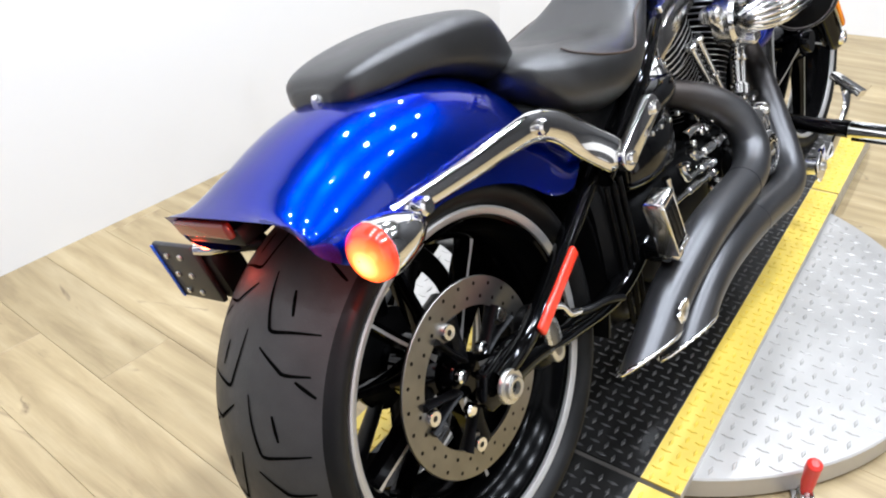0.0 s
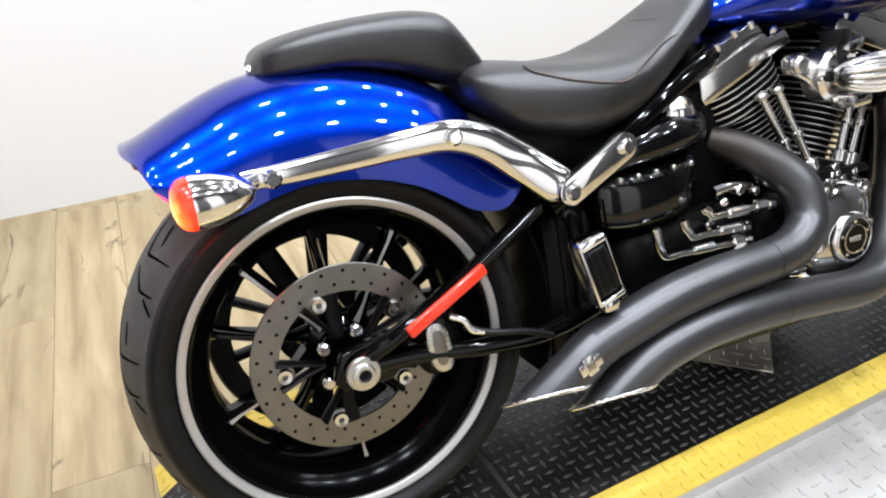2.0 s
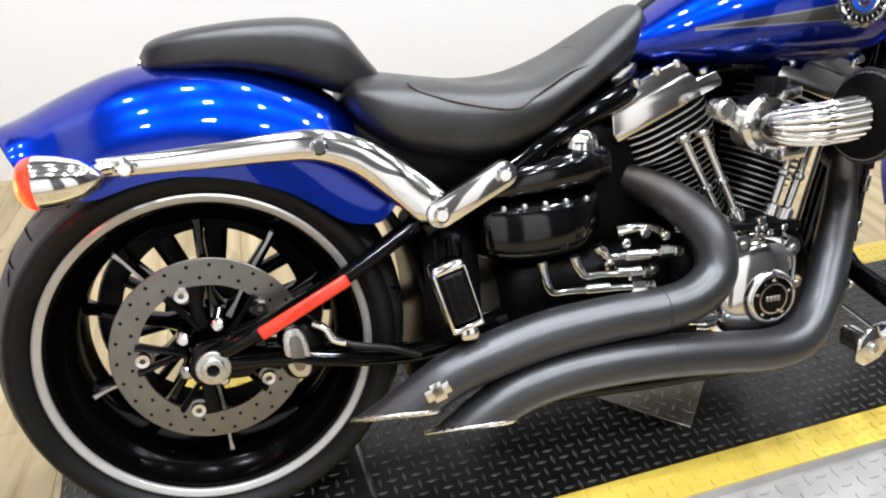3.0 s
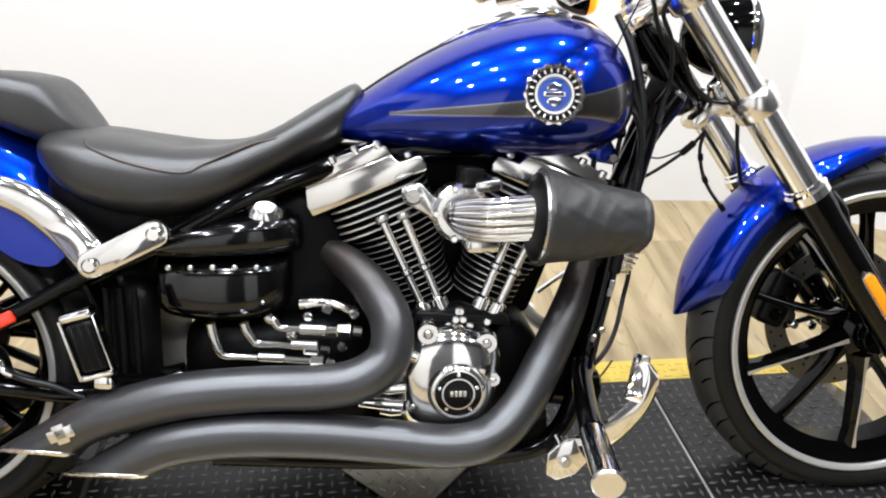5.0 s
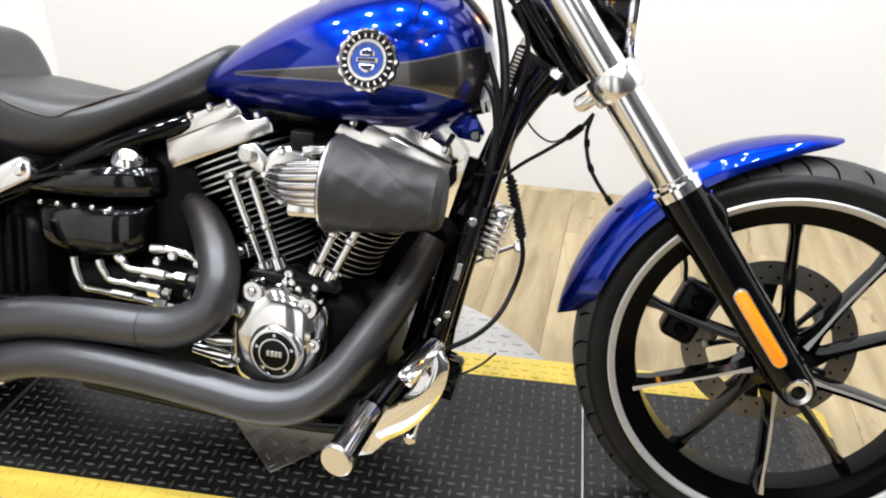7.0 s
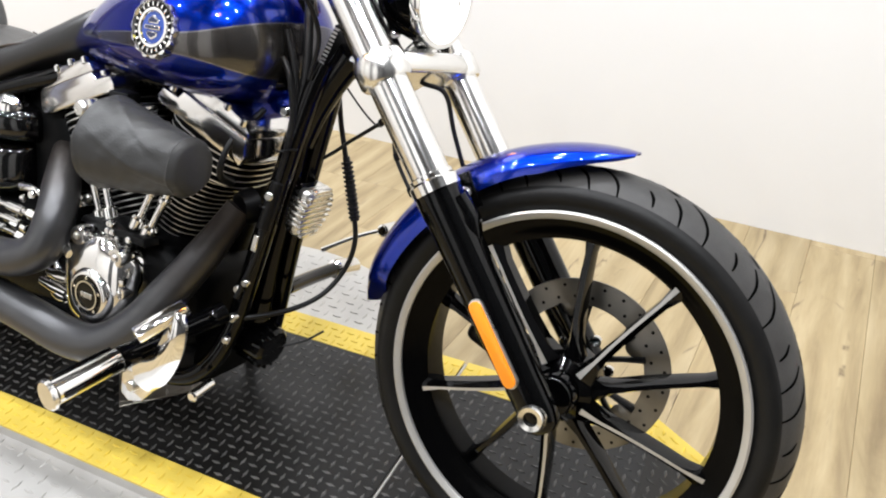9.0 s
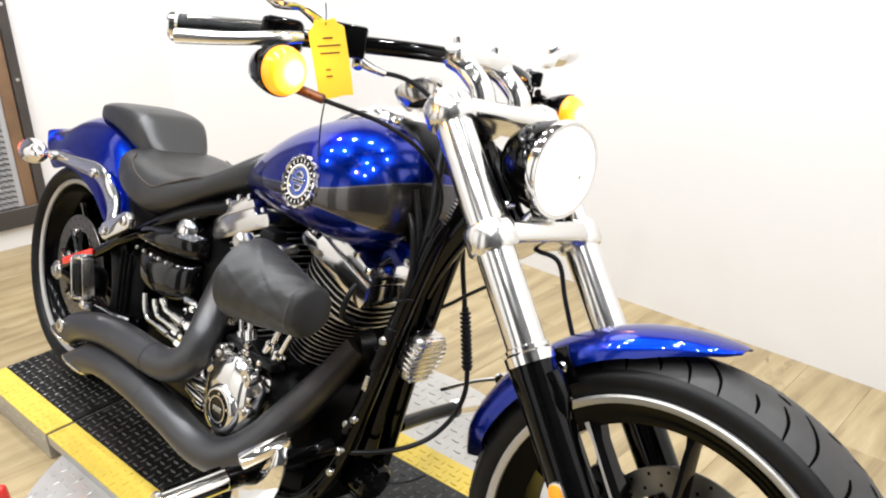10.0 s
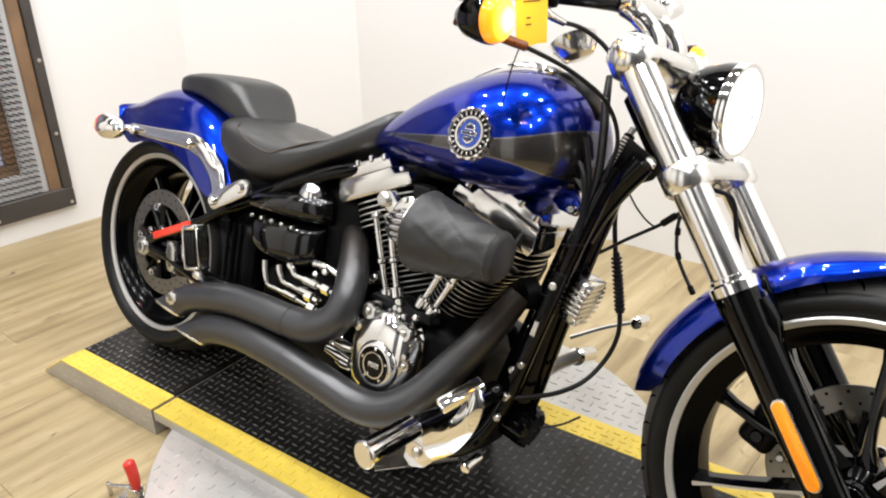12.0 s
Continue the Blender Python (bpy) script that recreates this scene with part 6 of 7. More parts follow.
for k in range(14):
    a = 2 * math.pi * k / 14
    part("can_rib", rod((1.125, 0.041 * math.cos(a), 0.229 + 0.041 * math.sin(a)), (1.180, 0.041 * math.cos(a), 0.217 + 0.041 * math.sin(a)), 0.0035, 6), gloss_black, moto)
for x, y, z in ((1.156, -0.070, 0.292), (1.160, -0.064, 0.345)):
    part("frame_bolt", rod((x, y, z), (x, y - 0.016, z), 0.008, 14, 0.3), satin_metal, moto)

for x, y, z, r in ((1.202, -0.056, 0.520, 0.008), (1.150, -0.082, 0.250, 0.007), (1.172, -0.066, 0.360, 0.007)):
    part("frame_screw", rod((x, y, z), (x + 0.003, y - 0.012, z), r, 10, 0.3), satin_metal, moto)
for z, x in ((0.60, 1.212), (0.50, 1.186), (0.345, 1.151)):
    part("cable_tie", sweep([(x + 0.026, -0.042, z + 0.004), (x + 0.010, -0.068, z), (x - 0.012, -0.048, z - 0.004)], 0.0022, 6, 4), plastic_black, moto)

# ---- front end ----
fork_chrome = mat("satin_chrome", (0.84, 0.83, 0.81), 0.15, 1.0, rough_vary=0.05, vscale=8)
AX = Vector((-0.434, 0, 0.588)).normalized()      # along the fork, upwards
FWD = Vector((AX.z, 0, -AX.x))


def on_fork(s, y=0.0, f=0.0):
    return Vector((1.727, FC.y + y, 0.322)) + AX * s + FWD * f + Vector((0, 0, 0))


fm = Matrix((FWD, Vector((0, 1, 0)), AX)).transposed().to_4x4()
LEG = {-1: -0.129, 1: 0.112}
for sd in (-1, 1):
    y = LEG[sd]
    leg = part("fork_slider", lathe([(0.0, -0.030), (0.018, -0.030), (0.026, -0.022), (0.030, 0.0), (0.030, 0.05), (0.033, 0.12), (0.034, 0.30), (0.0355, 0.325), (0.0355, 0.348), (0.030, 0.350)], on_fork(0, y), AX, 32), gloss_black, moto, "gloss black fork slider")
    part("fork_bulge", sweep([on_fork(0.325, y, 0.022), on_fork(0.29, y, 0.026), on_fork(0.24, y, 0.018)], [0.020, 0.020, 0.008], 14, 4), gloss_black, leg)
    part("fork_collar", lathe([(0.031, 0.345), (0.0375, 0.347), (0.0375, 0.362), (0.033, 0.366), (0.033, 0.372), (0.028, 0.375)], on_fork(0, y), AX, 32), chrome, leg, "chrome dust collar")
    part("fork_tube", lathe([(0.0300, 0.35), (0.0300, 0.78), (0.0, 0.78)], on_fork(0, y), AX, 32), fork_chrome, moto, "satin polished chrome fork tube")
    part("fork_cap", lathe([(0.026, 0.772), (0.024, 0.785), (0.014, 0.790), (0.0, 0.791)], on_fork(0, y), AX, 24), polished, moto)
    rmx = Matrix.Translation(on_fork(0.118, LEG[sd] + sd * 0.036, 0.0)) @ fm
    for nm, hl, hr, y0, y1, material, text in (("fork_reflector", 0.056, 0.0098, 0.003, 0.0085, amber_reflector, "long amber fork reflector with rounded ends"), ("reflector_tray", 0.057, 0.0115, -0.003, 0.004, satin_metal, "")):
        cap = [(hr * math.cos(radians(q)), hl + hr * math.sin(radians(q))) for q in range(0, 181, 20)] + [(hr * math.cos(radians(q)), -hl + hr * math.sin(radians(q))) for q in range(180, 361, 20)]
        bm = slab(cap, sd * y0, sd * y1, 0.0012)
        bmesh.ops.transform(bm, matrix=rmx, verts=bm.verts[:])
        part(nm, bm, material, leg, text)
    part("axle_end", lathe([(0.009, 0.024), (0.011, 0.032), (0.018, 0.034), (0.021, 0.028), (0.021, 0.0)], on_fork(0, y), (0, sd, 0), 24), polished, moto, "bright hollow axle end")
    part("axle_bore", lathe([(0.0, 0.024), (0.0105, 0.0245)], on_fork(0, y), (0, sd, 0), 16), satin_black, moto)


def clamp(s, size, label):
    m = Matrix.Translation(on_fork(s)) @ fm
    c = part("triple_clamp", rbox((size[0], 0.215, size[1]), m @ pose(0.004, -0.008, 0), 0.010, 3), polished, moto, label)
    for sd in (-1, 1):
        part("clamp_ring", lathe([(0.028, -size[1] / 2 - 0.004), (0.036, -size[1] / 2 - 0.004), (0.040, -size[1] / 2 + 0.002), (0.040, size[1] / 2 - 0.002), (0.036, size[1] / 2 + 0.004), (0.028, size[1] / 2 + 0.004)], on_fork(s, LEG[sd]), AX, 32, closed_profile=True), polished, c)
    part("clamp_stem", rbox((0.07, 0.07, size[1] * 0.8), m @ pose(-0.040, 0, 0), 0.012, 2), polished, c)
    return c


clamp(0.540, (0.062, 0.036), "satin polished lower triple clamp")
clamp(0.752, (0.060, 0.034), "satin polished upper triple clamp")
part("head_tube", rod(on_fork(0.565, 0, -0.058), on_fork(0.735, 0, -0.058), 0.028, 24), gloss_black, moto, "gloss black steering head")
for k, y in enumerate((-0.02, 0.015, 0.05)):
    part("loom_cable", sweep([on_fork(0.55, y, -0.02), on_fork(0.60, y * 0.6 - 0.01, -0.035), on_fork(0.68, y - 0.02, -0.03), on_fork(0.745, y * 0.5, -0.055)], 0.006, 8, 6), cable_black, moto)

# headlamp
LC = Vector((1.417, 0.036, 0.871))
hl = part("headlamp", lathe([(0.0, -0.098), (0.028, -0.092), (0.051, -0.076), (0.067, -0.048), (0.0745, -0.018), (0.0765, 0.003), (0.073, 0.006)], LC, (1, -0.09, -0.03), 48), gloss_black, moto, "gloss black headlamp bucket, lamp on")
part("trim_ring", lathe([(0.0755, 0.002), (0.0790, 0.005), (0.0792, 0.014), (0.0765, 0.020), (0.069, 0.019), (0.069, 0.002)], LC, (1, -0.09, -0.03), 48, closed_profile=True), chrome, hl, "chrome headlamp trim ring")
part("lens", lathe([(0.0, 0.024), (0.034, 0.022), (0.055, 0.018), (0.0695, 0.013)], LC, (1, -0.09, -0.03), 48), lamp_glow, hl, "lit headlamp glass")
part("bulb_shield", lathe([(0.0, 0.0262), (0.005, 0.0258), (0.0058, 0.022)], LC + Vector((0.001, 0.030, -0.006)), (1, -0.09, -0.03), 16), satin_metal, hl, "small dark bulb shield")
part("lamp_bracket", sweep([on_fork(0.555, 0, 0.03), LC + Vector((-0.03, 0, -0.095)), LC + Vector((-0.02, 0, -0.080))], [0.018, 0.015, 0.014], 14, 4), polished, moto)
part("lamp_screw", rod((1.395, -0.030, 0.808), (1.395, -0.048, 0.806), 0.006, 10, 0.3), chrome, hl)

# front fender
st = []
for i in range(37):
    t = i / 36
    a = math.radians(84 + (175.5 - 84) * t)
    r = 0.3745 + 0.003 * t
    drop = 0.034 * min(1, t / 0.22) ** 0.7 + 0.006 + 0.016 * min(1, max(0, t - 0.25) / 0.3)
    w = 0.020 + 0.056 * min(1, t / 0.30) ** 0.55 if t < 0.30 else 0.076
    w -= 0.058 * max(0, (t - 0.80) / 0.20) ** 2
    lift = 0.002 * max(0, 1 - t / 0.2)
    top = (FC.x + (r + lift) * math.cos(a), FC.z + (r + lift) * math.sin(a))
    ae = a - radians(4.5) * max(0.0, (t - 0.80) / 0.20) ** 1.3
    eg = (FC.x + (r - drop + lift) * math.cos(ae), FC.z + (r - drop + lift) * math.sin(ae))
    st.append((top, eg, w, FC.y))
ff = part("front_fender", shell(st, 2.4, 21), blue_paint, moto, "metallic blue front fender")
for sd in (-1, 1):
    part("fender_bracket", slab([(1.545, 0.565), (1.575, 0.585), (1.545, 0.632), (1.515, 0.615)], FC.y + sd * 0.078, FC.y + sd * 0.086, 0.002), gloss_black, ff)
    part("fender_bolt", rod((1.548, FC.y + sd * 0.084, 0.600), (1.548, FC.y + sd * 0.094, 0.600), 0.009, 12, 0.3), chrome, ff)
# front caliper on the left leg
fcal = part("front_caliper", rbox((0.062, 0.058, 0.112), pose(1.580, 0.098, 0.368, 0, 22, 0), 0.014, 3), satin_black, moto, "black front brake caliper")
for u in (-0.030, 0.0, 0.030):
    part("piston_cap", rod((1.580 + u * 0.37, 0.072, 0.368 + u * 0.93), (1.580 + u * 0.37, 0.062, 0.368 + u * 0.93), 0.012, 14, 0.3), gloss_black, fcal)
part("caliper_bolt", rod((1.612, 0.085, 0.318), (1.612, 0.064, 0.318), 0.008, 10, 0.3), satin_metal, fcal)
part("front_brake_hose", sweep([(1.57, 0.10, 0.42), (1.56, 0.11, 0.47), (1.50, 0.10, 0.56), (1.462, 0.075, 0.66), (1.445, 0.055, 0.725), (1.418, 0.030, 0.738), (1.400, 0.030, 0.745)], 0.0040, 10, 8), cable_black, moto)

# ---- handlebar ----
bar_pts = [(1.018, -0.372, 0.982), (1.075, -0.305, 0.992), (1.140, -0.215, 1.002), (1.205, -0.110, 1.012), (1.232, -0.03, 1.016), (1.234, 0.06, 1.016), (1.215, 0.15, 1.010), (1.150, 0.255, 1.000), (1.085, 0.345, 0.990), (1.030, 0.410, 0.982)]
hb = part("handlebar", sweep(bar_pts, 0.0135, 14, 8), gloss_black, moto, "gloss black drag handlebar")
for sd in (-1, 1):
    e0 = Vector(bar_pts[0] if sd < 0 else bar_pts[-1])
    e1 = Vector(bar_pts[1] if sd < 0 else bar_pts[-2])
    e2 = Vector(bar_pts[2] if sd < 0 else bar_pts[-3])
    gd = (e0 - e1).normalized()
    g0, g1 = e0 + gd * 0.03, e1.lerp(e2, 0.12)
    grip = part("grip", rod(g0, g1, 0.0185, 20, 0.2), satin_black, moto, "black grip with chrome end and bands")
    part("grip_end", rod(g0 - gd * 0.004, g0 + gd * 0.012, 0.0215, 22, 0.3), chrome, grip, "chrome grip end")
    for k, q in enumerate((0.0, math.pi)):
        off = Vector((math.cos(q) * 0.011, 0, math.sin(q) * 0.011 + (0.011 if k == 0 else -0.011)))
        part("grip_band", rod(g0.lerp(g1, 0.06) + off, g0.lerp(g1, 0.92) + off, 0.007, 10), chrome, grip)
    hs = e1.lerp(e2, 0.30)
    part("switch_housing", rbox((0.052, 0.062, 0.050), Matrix.Translation(hs) @ Matrix.Rotation(math.atan2(gd.y, gd.x) - math.pi / 2, 4, "Z"), 0.010, 3), gloss_black, moto, "black switch housing")
    mc = e1.lerp(e2, 1.02 if sd < 0 else 0.60)
    part("fluid_reservoir" if sd < 0 else "clutch_clamp", rbox((0.046, 0.054, 0.048) if sd < 0 else (0.03, 0.04, 0.03), Matrix.Translation(mc + (Vector((0.024, 0.004, 0.002)) if sd < 0 else Vector((0.030, 0, 0.022)))) @ Matrix.Rotation(math.atan2(gd.y, gd.x) - math.pi / 2, 4, "Z"), 0.005, 2), gloss_black, moto, "square black brake fluid reservoir" if sd < 0 else "")
    lv = hs + Vector((0.045, 0, 0.0))
    part("hand_lever", sweep([lv, lv + gd * 0.05 + Vector((0.030, 0, -0.002)), lv + gd * 0.12 + Vector((0.034, 0, -0.008)), lv + gd * 0.185 + Vector((0.020, 0, -0.010))], [0.009, 0.010, 0.0095, 0.011], 12, 5, flat=1.0), polished, moto, "polished hand lever")
    # mirror on a stalk
    oy = 0.0 if sd < 0 else 0.030
    mb = Vector((1.150, sd * 0.235 + oy, 1.015))
    rise = 0.0 if sd < 0 else 0.030
    mr = part("mirror_stalk", sweep([mb, mb + Vector((-0.004, sd * 0.018, 0.012)), mb + Vector((-0.010, sd * 0.050, 0.024 + rise * 0.4)), mb + Vector((-0.016, sd * 0.085, 0.026 + rise * 0.6)), mb + Vector((-0.022, sd * 0.120, 0.038 + rise * 0.8)), mb + Vector((-0.030, sd * 0.150, 0.040 + rise))], [0.011, 0.016, 0.010, 0.018, 0.010, 0.016], 14, 6, flat=0.8), fork_chrome, moto, "chrome mirror stalk")
    mp = mb + Vector((-0.042, sd * 0.192, 0.046 + rise))
    mm = Matrix.Translation(mp) @ Matrix.Rotation(radians(-14 * sd), 4, "Z") @ Matrix.Rotation(radians(sd * 4), 4, "X")
    shell_b = lathe([(0.0, 0.018), (0.030, 0.015), (0.050, 0.008), (0.056, 0.0), (0.052, -0.003), (0.0, -0.003)], (0, 0, 0), (1, 0, 0), 32)
    for v in shell_b.verts:
        u = v.co.y * sd / 0.056
        v.co.z *= 0.62 - 0.25 * u
    bmesh.ops.transform(shell_b, matrix=mm @ Matrix.Translation((0, -sd * 0.012, 0)) @ Matrix.Diagonal((1, 1.25, 0.9, 1) if sd < 0 else (1, 0.8, 0.8, 1)), verts=shell_b.verts[:])
    part("mirror", shell_b, chrome, mr, "teardrop chrome mirror head")
    # front turn signal under the housing
    sc = Vector((1.154, -0.318, 0.943)) if sd < 0 else Vector((1.214, 0.336, 0.964))
    sg = part("front_signal", merge(lathe([(0.002, -0.060), (0.016, -0.052), (0.029, -0.034), (0.035, -0.012), (0.0375, 0.0), (0.0375, 0.008), (0.035, 0.009)], sc, (1, -0.02, 0), 28), sweep([hs + Vector((0, 0, -0.02)), hs.lerp(sc, 0.5) + Vector((-0.01, 0, 0)), sc + Vector((-0.025, -sd * 0.03, 0.012))], [0.010, 0.008, 0.010], 10, 4)), gloss_black, moto, "gloss black bullet front turn signal")
    part("lens", lathe([(0.0355, 0.006), (0.0355, 0.014), (0.032, 0.023), (0.026, 0.028), (0.020, 0.031), (0.014, 0.0325), (0.010, 0.0335), (0.001, 0.034)], sc, (1, -0.02, 0), 32), lit_glass("lit_amber_glass", sc + Vector((0.030, 0.004, 0)), (0.85, 0.28, 0.01), [(0.20, (1.0, 0.85, 0.42)), (0.45, (0.9, 0.44, 0.05)), (0.72, (0.42, 0.13, 0.003)), (1.0, (0.22, 0.06, 0.001))], 0.046), sg, "lit amber lens")
    bulb = bpy.data.lights.new("signal_bulb", "POINT")
    bulb.energy, bulb.color, bulb.shadow_soft_size = 0.3, (1.0, 0.36, 0.03), 0.015
    lit = new("signal_bulb", bulb)
    lit.parent = moto
    lit.location = sc + Vector((0.055, 0, 0))
# risers and bar clamp
for sd in (-1, 1):
    base = on_fork(0.765, sd * 0.050 - 0.005, 0.012)
    top = Vector((1.235, base.y - 0.030, 1.016))
    part("riser", sweep([base, base.lerp(top, 0.35) + Vector((0.014, 0, 0.004)), base.lerp(top, 0.7) + Vector((0.004, 0, 0.006)), top], [0.021, 0.017, 0.017, 0.022], 16, 5, flat=1.3), chrome, moto, "chrome handlebar riser")
    part("riser_bolt", rod(top + Vector((0, 0, 0.010)), top + Vector((-0.004, 0, 0.030)), 0.009, 12, 0.3), chrome, moto)
part("bar_clamp", rbox((0.046, 0.150, 0.034), pose(1.236, 0.012, 1.018, 0, -8, 0), 0.012, 3), polished, moto, "polished bar top clamp")
part("speedometer", lathe([(0.0, -0.034), (0.030, -0.030), (0.042, -0.012), (0.044, 0.004), (0.038, 0.008), (0.0, 0.005)], (1.120, 0.004, 0.954), (-0.5, 0, 0.85), 36), worn_chrome, moto, "chrome instrument cup on the bar clamp")

# cables
part("throttle_cable", sweep([(1.150, -0.290, 0.923), (1.190, -0.256, 0.912), (1.215, -0.150, 0.890), (1.255, -0.090, 0.850), (1.270, -0.055, 0.79), (1.255, -0.05, 0.72)], 0.0038, 10, 8), cable_black, moto, "black throttle cable")
part("throttle_ferrule", rod((1.100, -0.330, 0.936), (1.190, -0.258, 0.913), 0.0075, 12, 0.3), lamp_tinted_sleeve, moto, "cable end sleeve, coloured brown for the amber lamp's light")
part("brake_line", sweep([(1.168, -0.140, 0.968), (1.180, -0.112, 0.968), (1.195, -0.090, 0.962), (1.218, -0.066, 0.944), (1.238, -0.040, 0.915), (1.262, -0.012, 0.870), (1.300, 0.0, 0.82)], 0.0040, 10, 8), cable_black, moto)
banjo = part("brake_line_banjo", sweep([(1.150, -0.180, 0.988), (1.160, -0.165, 0.976), (1.172, -0.132, 0.968)], [0.0085, 0.0080, 0.0062], 12, 4), chrome, moto, "chrome brake line fitting")
part("banjo_bolt", rod((1.150, -0.172, 0.984), (1.158, -0.176, 0.968), 0.010, 12, 0.3), chrome, banjo)
part("clutch_cable", sweep([(1.235, 0.06, 0.720), (1.230, 0.085, 0.650), (1.236, 0.100, 0.590), (1.255, 0.102, 0.52), (1.271, 0.103, 0.464), (1.276, 0.102, 0.42), (1.265, 0.094, 0.370), (1.245, 0.060, 0.325), (1.215, 0.010, 0.300), (1.177, -0.045, 0.290), (1.140, -0.080, 0.285)], 0.0048, 10, 8), cable_black, moto, "black clutch cable")
ba, bb = Vector((1.240, 0.100, 0.580)), Vector((1.271, 0.103, 0.466))
boot = part("cable_boot", sweep([ba, ba.lerp(bb, 0.5) + Vector((0.001, 0, 0)), bb], [0.0065, 0.0085, 0.0085], 12, 5), cable_black, moto, "ribbed rubber cable boot")
for k in range(13):
    c = ba.lerp(bb, 0.10 + 0.07 * k)
    d = (bb - ba).normalized() * 0.0024
    part("boot_rib", rod(c - d, c + d, 0.0108, 12, 0.3), cable_black, boot)
nka, nkb = Vector((1.252, 0.032, 0.806)), Vector((1.233, 0.021, 0.744))
sleeve = part("neck_sleeve", rod(nka, nkb, 0.0105, 14, 0.3), satin_black, moto, "black sleeve with a row of pale marks")
nd = (nkb - nka).normalized()
nside = nd.cross(Vector((0, -1, 0))).normalized()
nm = Matrix((nside, nd, nside.cross(nd))).transposed().to_4x4()
for k in range(9):
    part("sleeve_mark", rbox((0.011, 0.0036, 0.003), Matrix.Translation(nka.lerp(nkb, 0.10 + 0.10 * k) + Vector((0, -0.0098, 0))) @ nm, 0.0006, 1), stripe_silver, sleeve)
part("wire_connector", rod((1.255, 0.034, 0.818), (1.250, 0.030, 0.802), 0.0065, 10, 0.3), stripe_silver, moto)
part("thin_wire", sweep([(1.255, 0.060, 0.705), (1.268, 0.085, 0.675), (1.290, 0.092, 0.654), (1.312, 0.085, 0.648), (1.338, 0.060, 0.662), (1.352, 0.044, 0.674)], 0.0018, 6, 8), cable_black, moto)
part("sensor_wire", sweep([(1.205, 0.030, 0.560), (1.244, 0.052, 0.592), (1.272, 0.050, 0.614), (1.300, 0.044, 0.633), (1.335, 0.041, 0.658), (1.362, 0.040, 0.682), (1.378, 0.034, 0.704)], 0.0034, 10, 8), cable_black, moto)
part("wire_clip", rod((1.338, 0.042, 0.660), (1.362, 0.040, 0.682), 0.0065, 10, 0.3), satin_black, moto)
part("fender_wire", sweep([(1.376, 0.034, 0.700), (1.370, 0.034, 0.672), (1.374, 0.032, 0.640), (1.382, 0.030, 0.615), (1.397, 0.030, 0.590), (1.424, 0.028, 0.556)], 0.0034, 10, 8), cable_black, moto)
for a, b in (((1.3715, 0.034, 0.662), (1.373, 0.033, 0.648)), ((1.380, 0.031, 0.620), (1.386, 0.030, 0.608)), ((1.414, 0.028, 0.569), (1.424, 0.028, 0.556))):
    part("wire_sleeve", rod(a, b, 0.0052, 10, 0.3), satin_black, moto)
part("wiring_loom", sweep([(1.196, 0.020, 0.900), (1.214, -0.010, 0.850), (1.230, -0.026, 0.780), (1.236, -0.036, 0.710), (1.226, -0.052, 0.620)], [0.006, 0.008, 0.008, 0.008, 0.006], 10, 6), cable_black, moto)
part("frame_cable", sweep([(1.205, -0.050, 0.790), (1.230, -0.048, 0.70), (1.214, -0.050, 0.56), (1.186, -0.062, 0.42), (1.160, -0.078, 0.33)], 0.0055, 10, 6), cable_black, moto)
part("cable_sleeve", rod((1.211, -0.052, 0.545), (1.193, -0.061, 0.460), 0.011, 12, 0.2), plastic_black, moto)
part("cable_label", rbox((0.010, 0.003, 0.030), pose(1.187, -0.071, 0.435, 0, 12, 0), 0.001, 1), satin_metal, moto)

# sales tag hanging from the bar
tg = thing("sales_tag", "yellow card tag hanging by a string from the handlebar", "tag", MOTO @ pose(1.168, -0.243, 0.985, 15.6, 0, 62) @ pose(0, -0.018, -0.009) @ pose(0, 0, 0, 0, -20, 0))
bmt = slab([(-0.026, -0.057), (-0.006, -0.059), (0.010, -0.057), (0.026, -0.059), (0.0265, -0.010), (0.026, 0.044), (0.017, 0.051), (0.014, 0.059), (-0.004, 0.056), (-0.015, 0.060), (-0.018, 0.052), (-0.0265, 0.043), (-0.026, -0.010)], -0.0006, 0.0006, 0)
for v in bmt.verts:
    v.co.y += 0.006 * (v.co.z * 10) ** 2 * (1 if v.co.z < 0 else 0.3)
card = part("card", bmt, tag_yellow, tg)
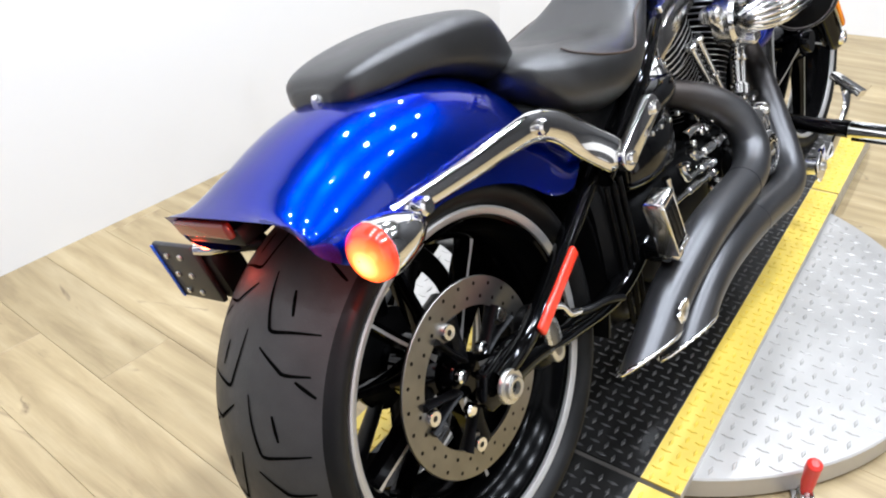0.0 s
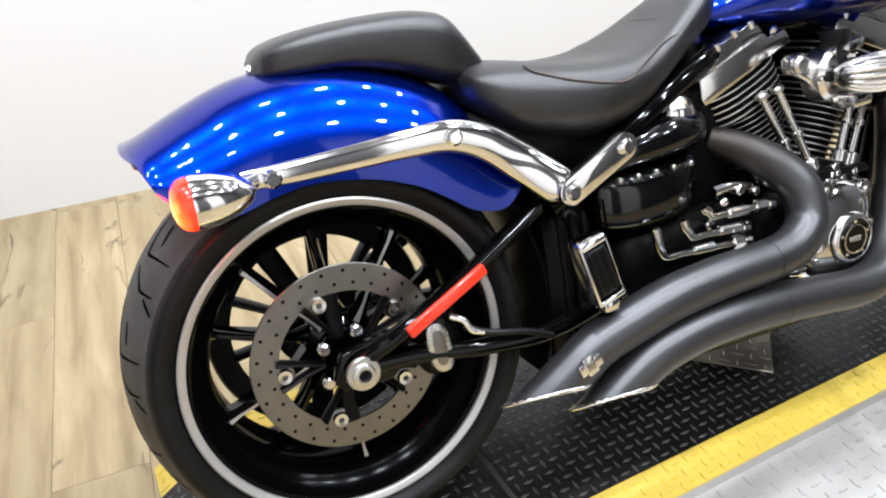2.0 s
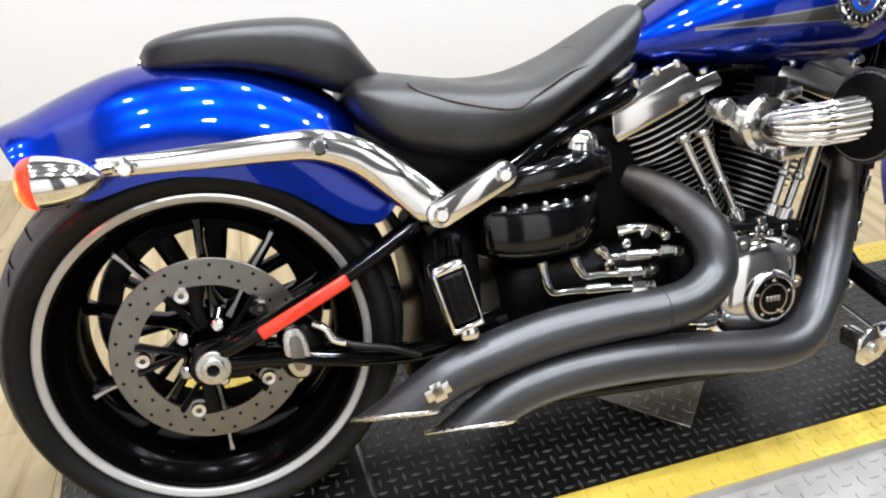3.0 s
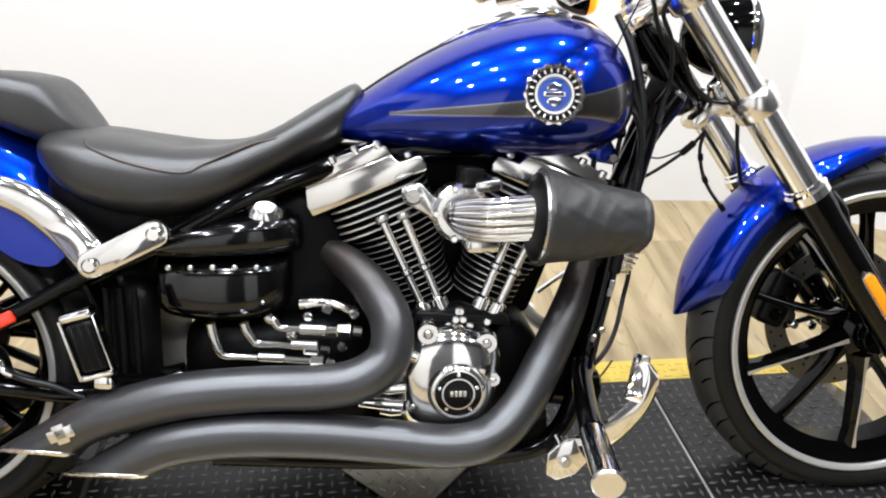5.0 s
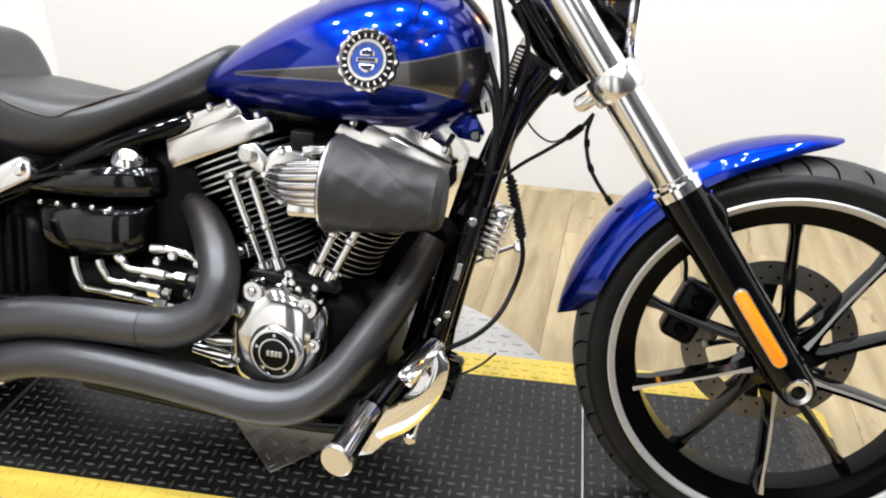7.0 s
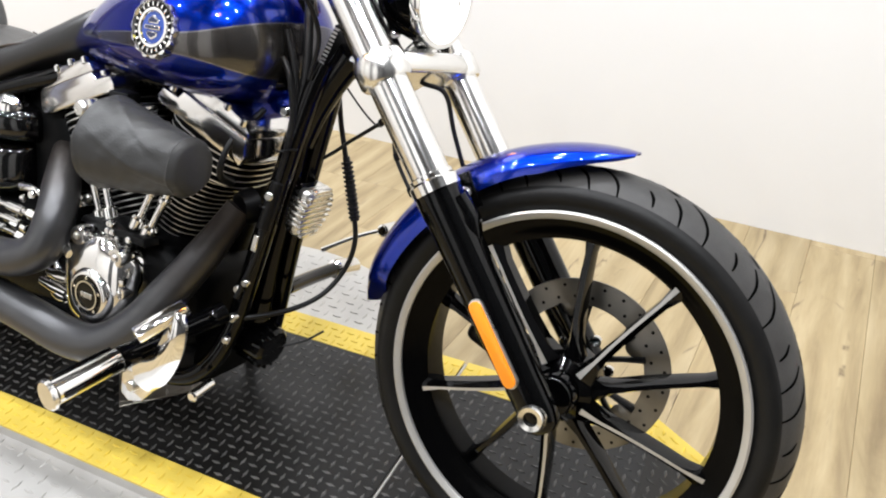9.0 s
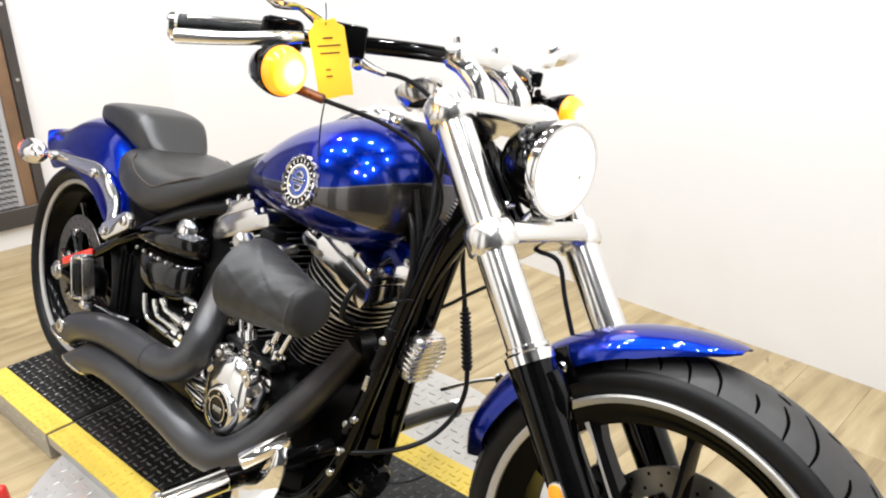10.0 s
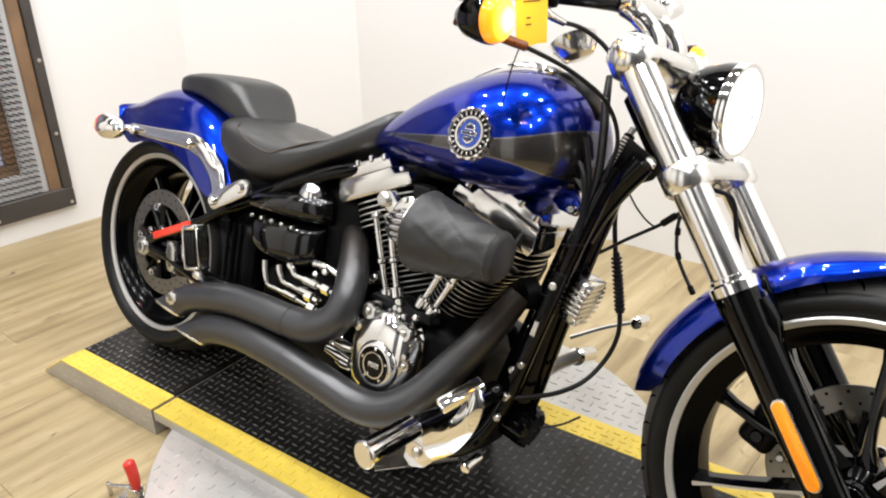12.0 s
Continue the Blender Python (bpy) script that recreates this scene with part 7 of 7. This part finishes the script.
for k, (w, z) in enumerate(((0.014, 0.032), (0.034, 0.021), (0.028, 0.010), (0.007, -0.014), (0.009, -0.024))):
    part("print_line", rbox((w, 0.0008, 0.0022), pose(-0.006 if k > 2 else 0, -0.0008, z, 0, 5, 0), 0, 1), ink, tg, "", 0)
part("string", sweep([(0, 0, 0.050), (0.004, 0.004, 0.068), (0.006, 0.012, 0.078)], 0.001, 6, 3), satin_black, tg)
part("wire_tail", sweep([(-0.012, 0.01, -0.05), (-0.028, 0.02, -0.10), (-0.040, 0.03, -0.16)], 0.0012, 6, 4), satin_black, tg)

# the mid plane of the rear body
for ob in moto.children:
    if ob.name.split(".")[0] in ("rear_fender", "fender_strut", "strut_link", "rear_signal", "tail_lamp", "lamp_housing", "pillion_seat", "rider_seat", "tank_console", "console_nose", "tank_strap", "filler_cap", "handlebar"):
        ob.location.y = YC


# ---- the wooden floor, board by board ----
floor = structure("floor", rbox((5.9, 5.6, 0.06), pose(0.85, -0.7, FLOOR - 0.034), 0), mat("dark_subfloor", (0.16, 0.11, 0.07), 0.8, vary=0.2), "floor of light oak-look boards", "floor")
PW, PL = 0.182, 1.22
board_meshes = {}


def board(length):
    key = round(length, 2)
    if key not in board_meshes:
        b = rbox((PW - 0.0006, length - 0.0006, 0.006), None, 0.0007, 1)
        me = bpy.data.meshes.new("plank")
        b.to_mesh(me)
        b.free()
        me.materials.append(oak)
        board_meshes[key] = me
    return board_meshes[key]


rnd = random.Random(11)
TURN = Matrix.Rotation(radians(-4.3), 4, "Z")
for i in range(-13, 17):
    off = rnd.choice((0.0, 0.31, 0.62, 0.93))
    for j in range(-3, 3):
        y0, y1 = -0.6 + (j - 0.5) * PL + off, -0.6 + (j + 0.5) * PL + off
        y0, y1 = max(y0, -2.51), min(y1, 1.69)
        xy = TURN @ Vector((0.85 + i * PW, (y0 + y1) / 2, 0))
        if y1 - y0 < 0.05 or not -1.72 < xy.x < 3.45:
            continue
        share("plank", board(round(y1 - y0, 2)), floor, Matrix.Translation((xy.x, xy.y, FLOOR - 0.003)) @ TURN)
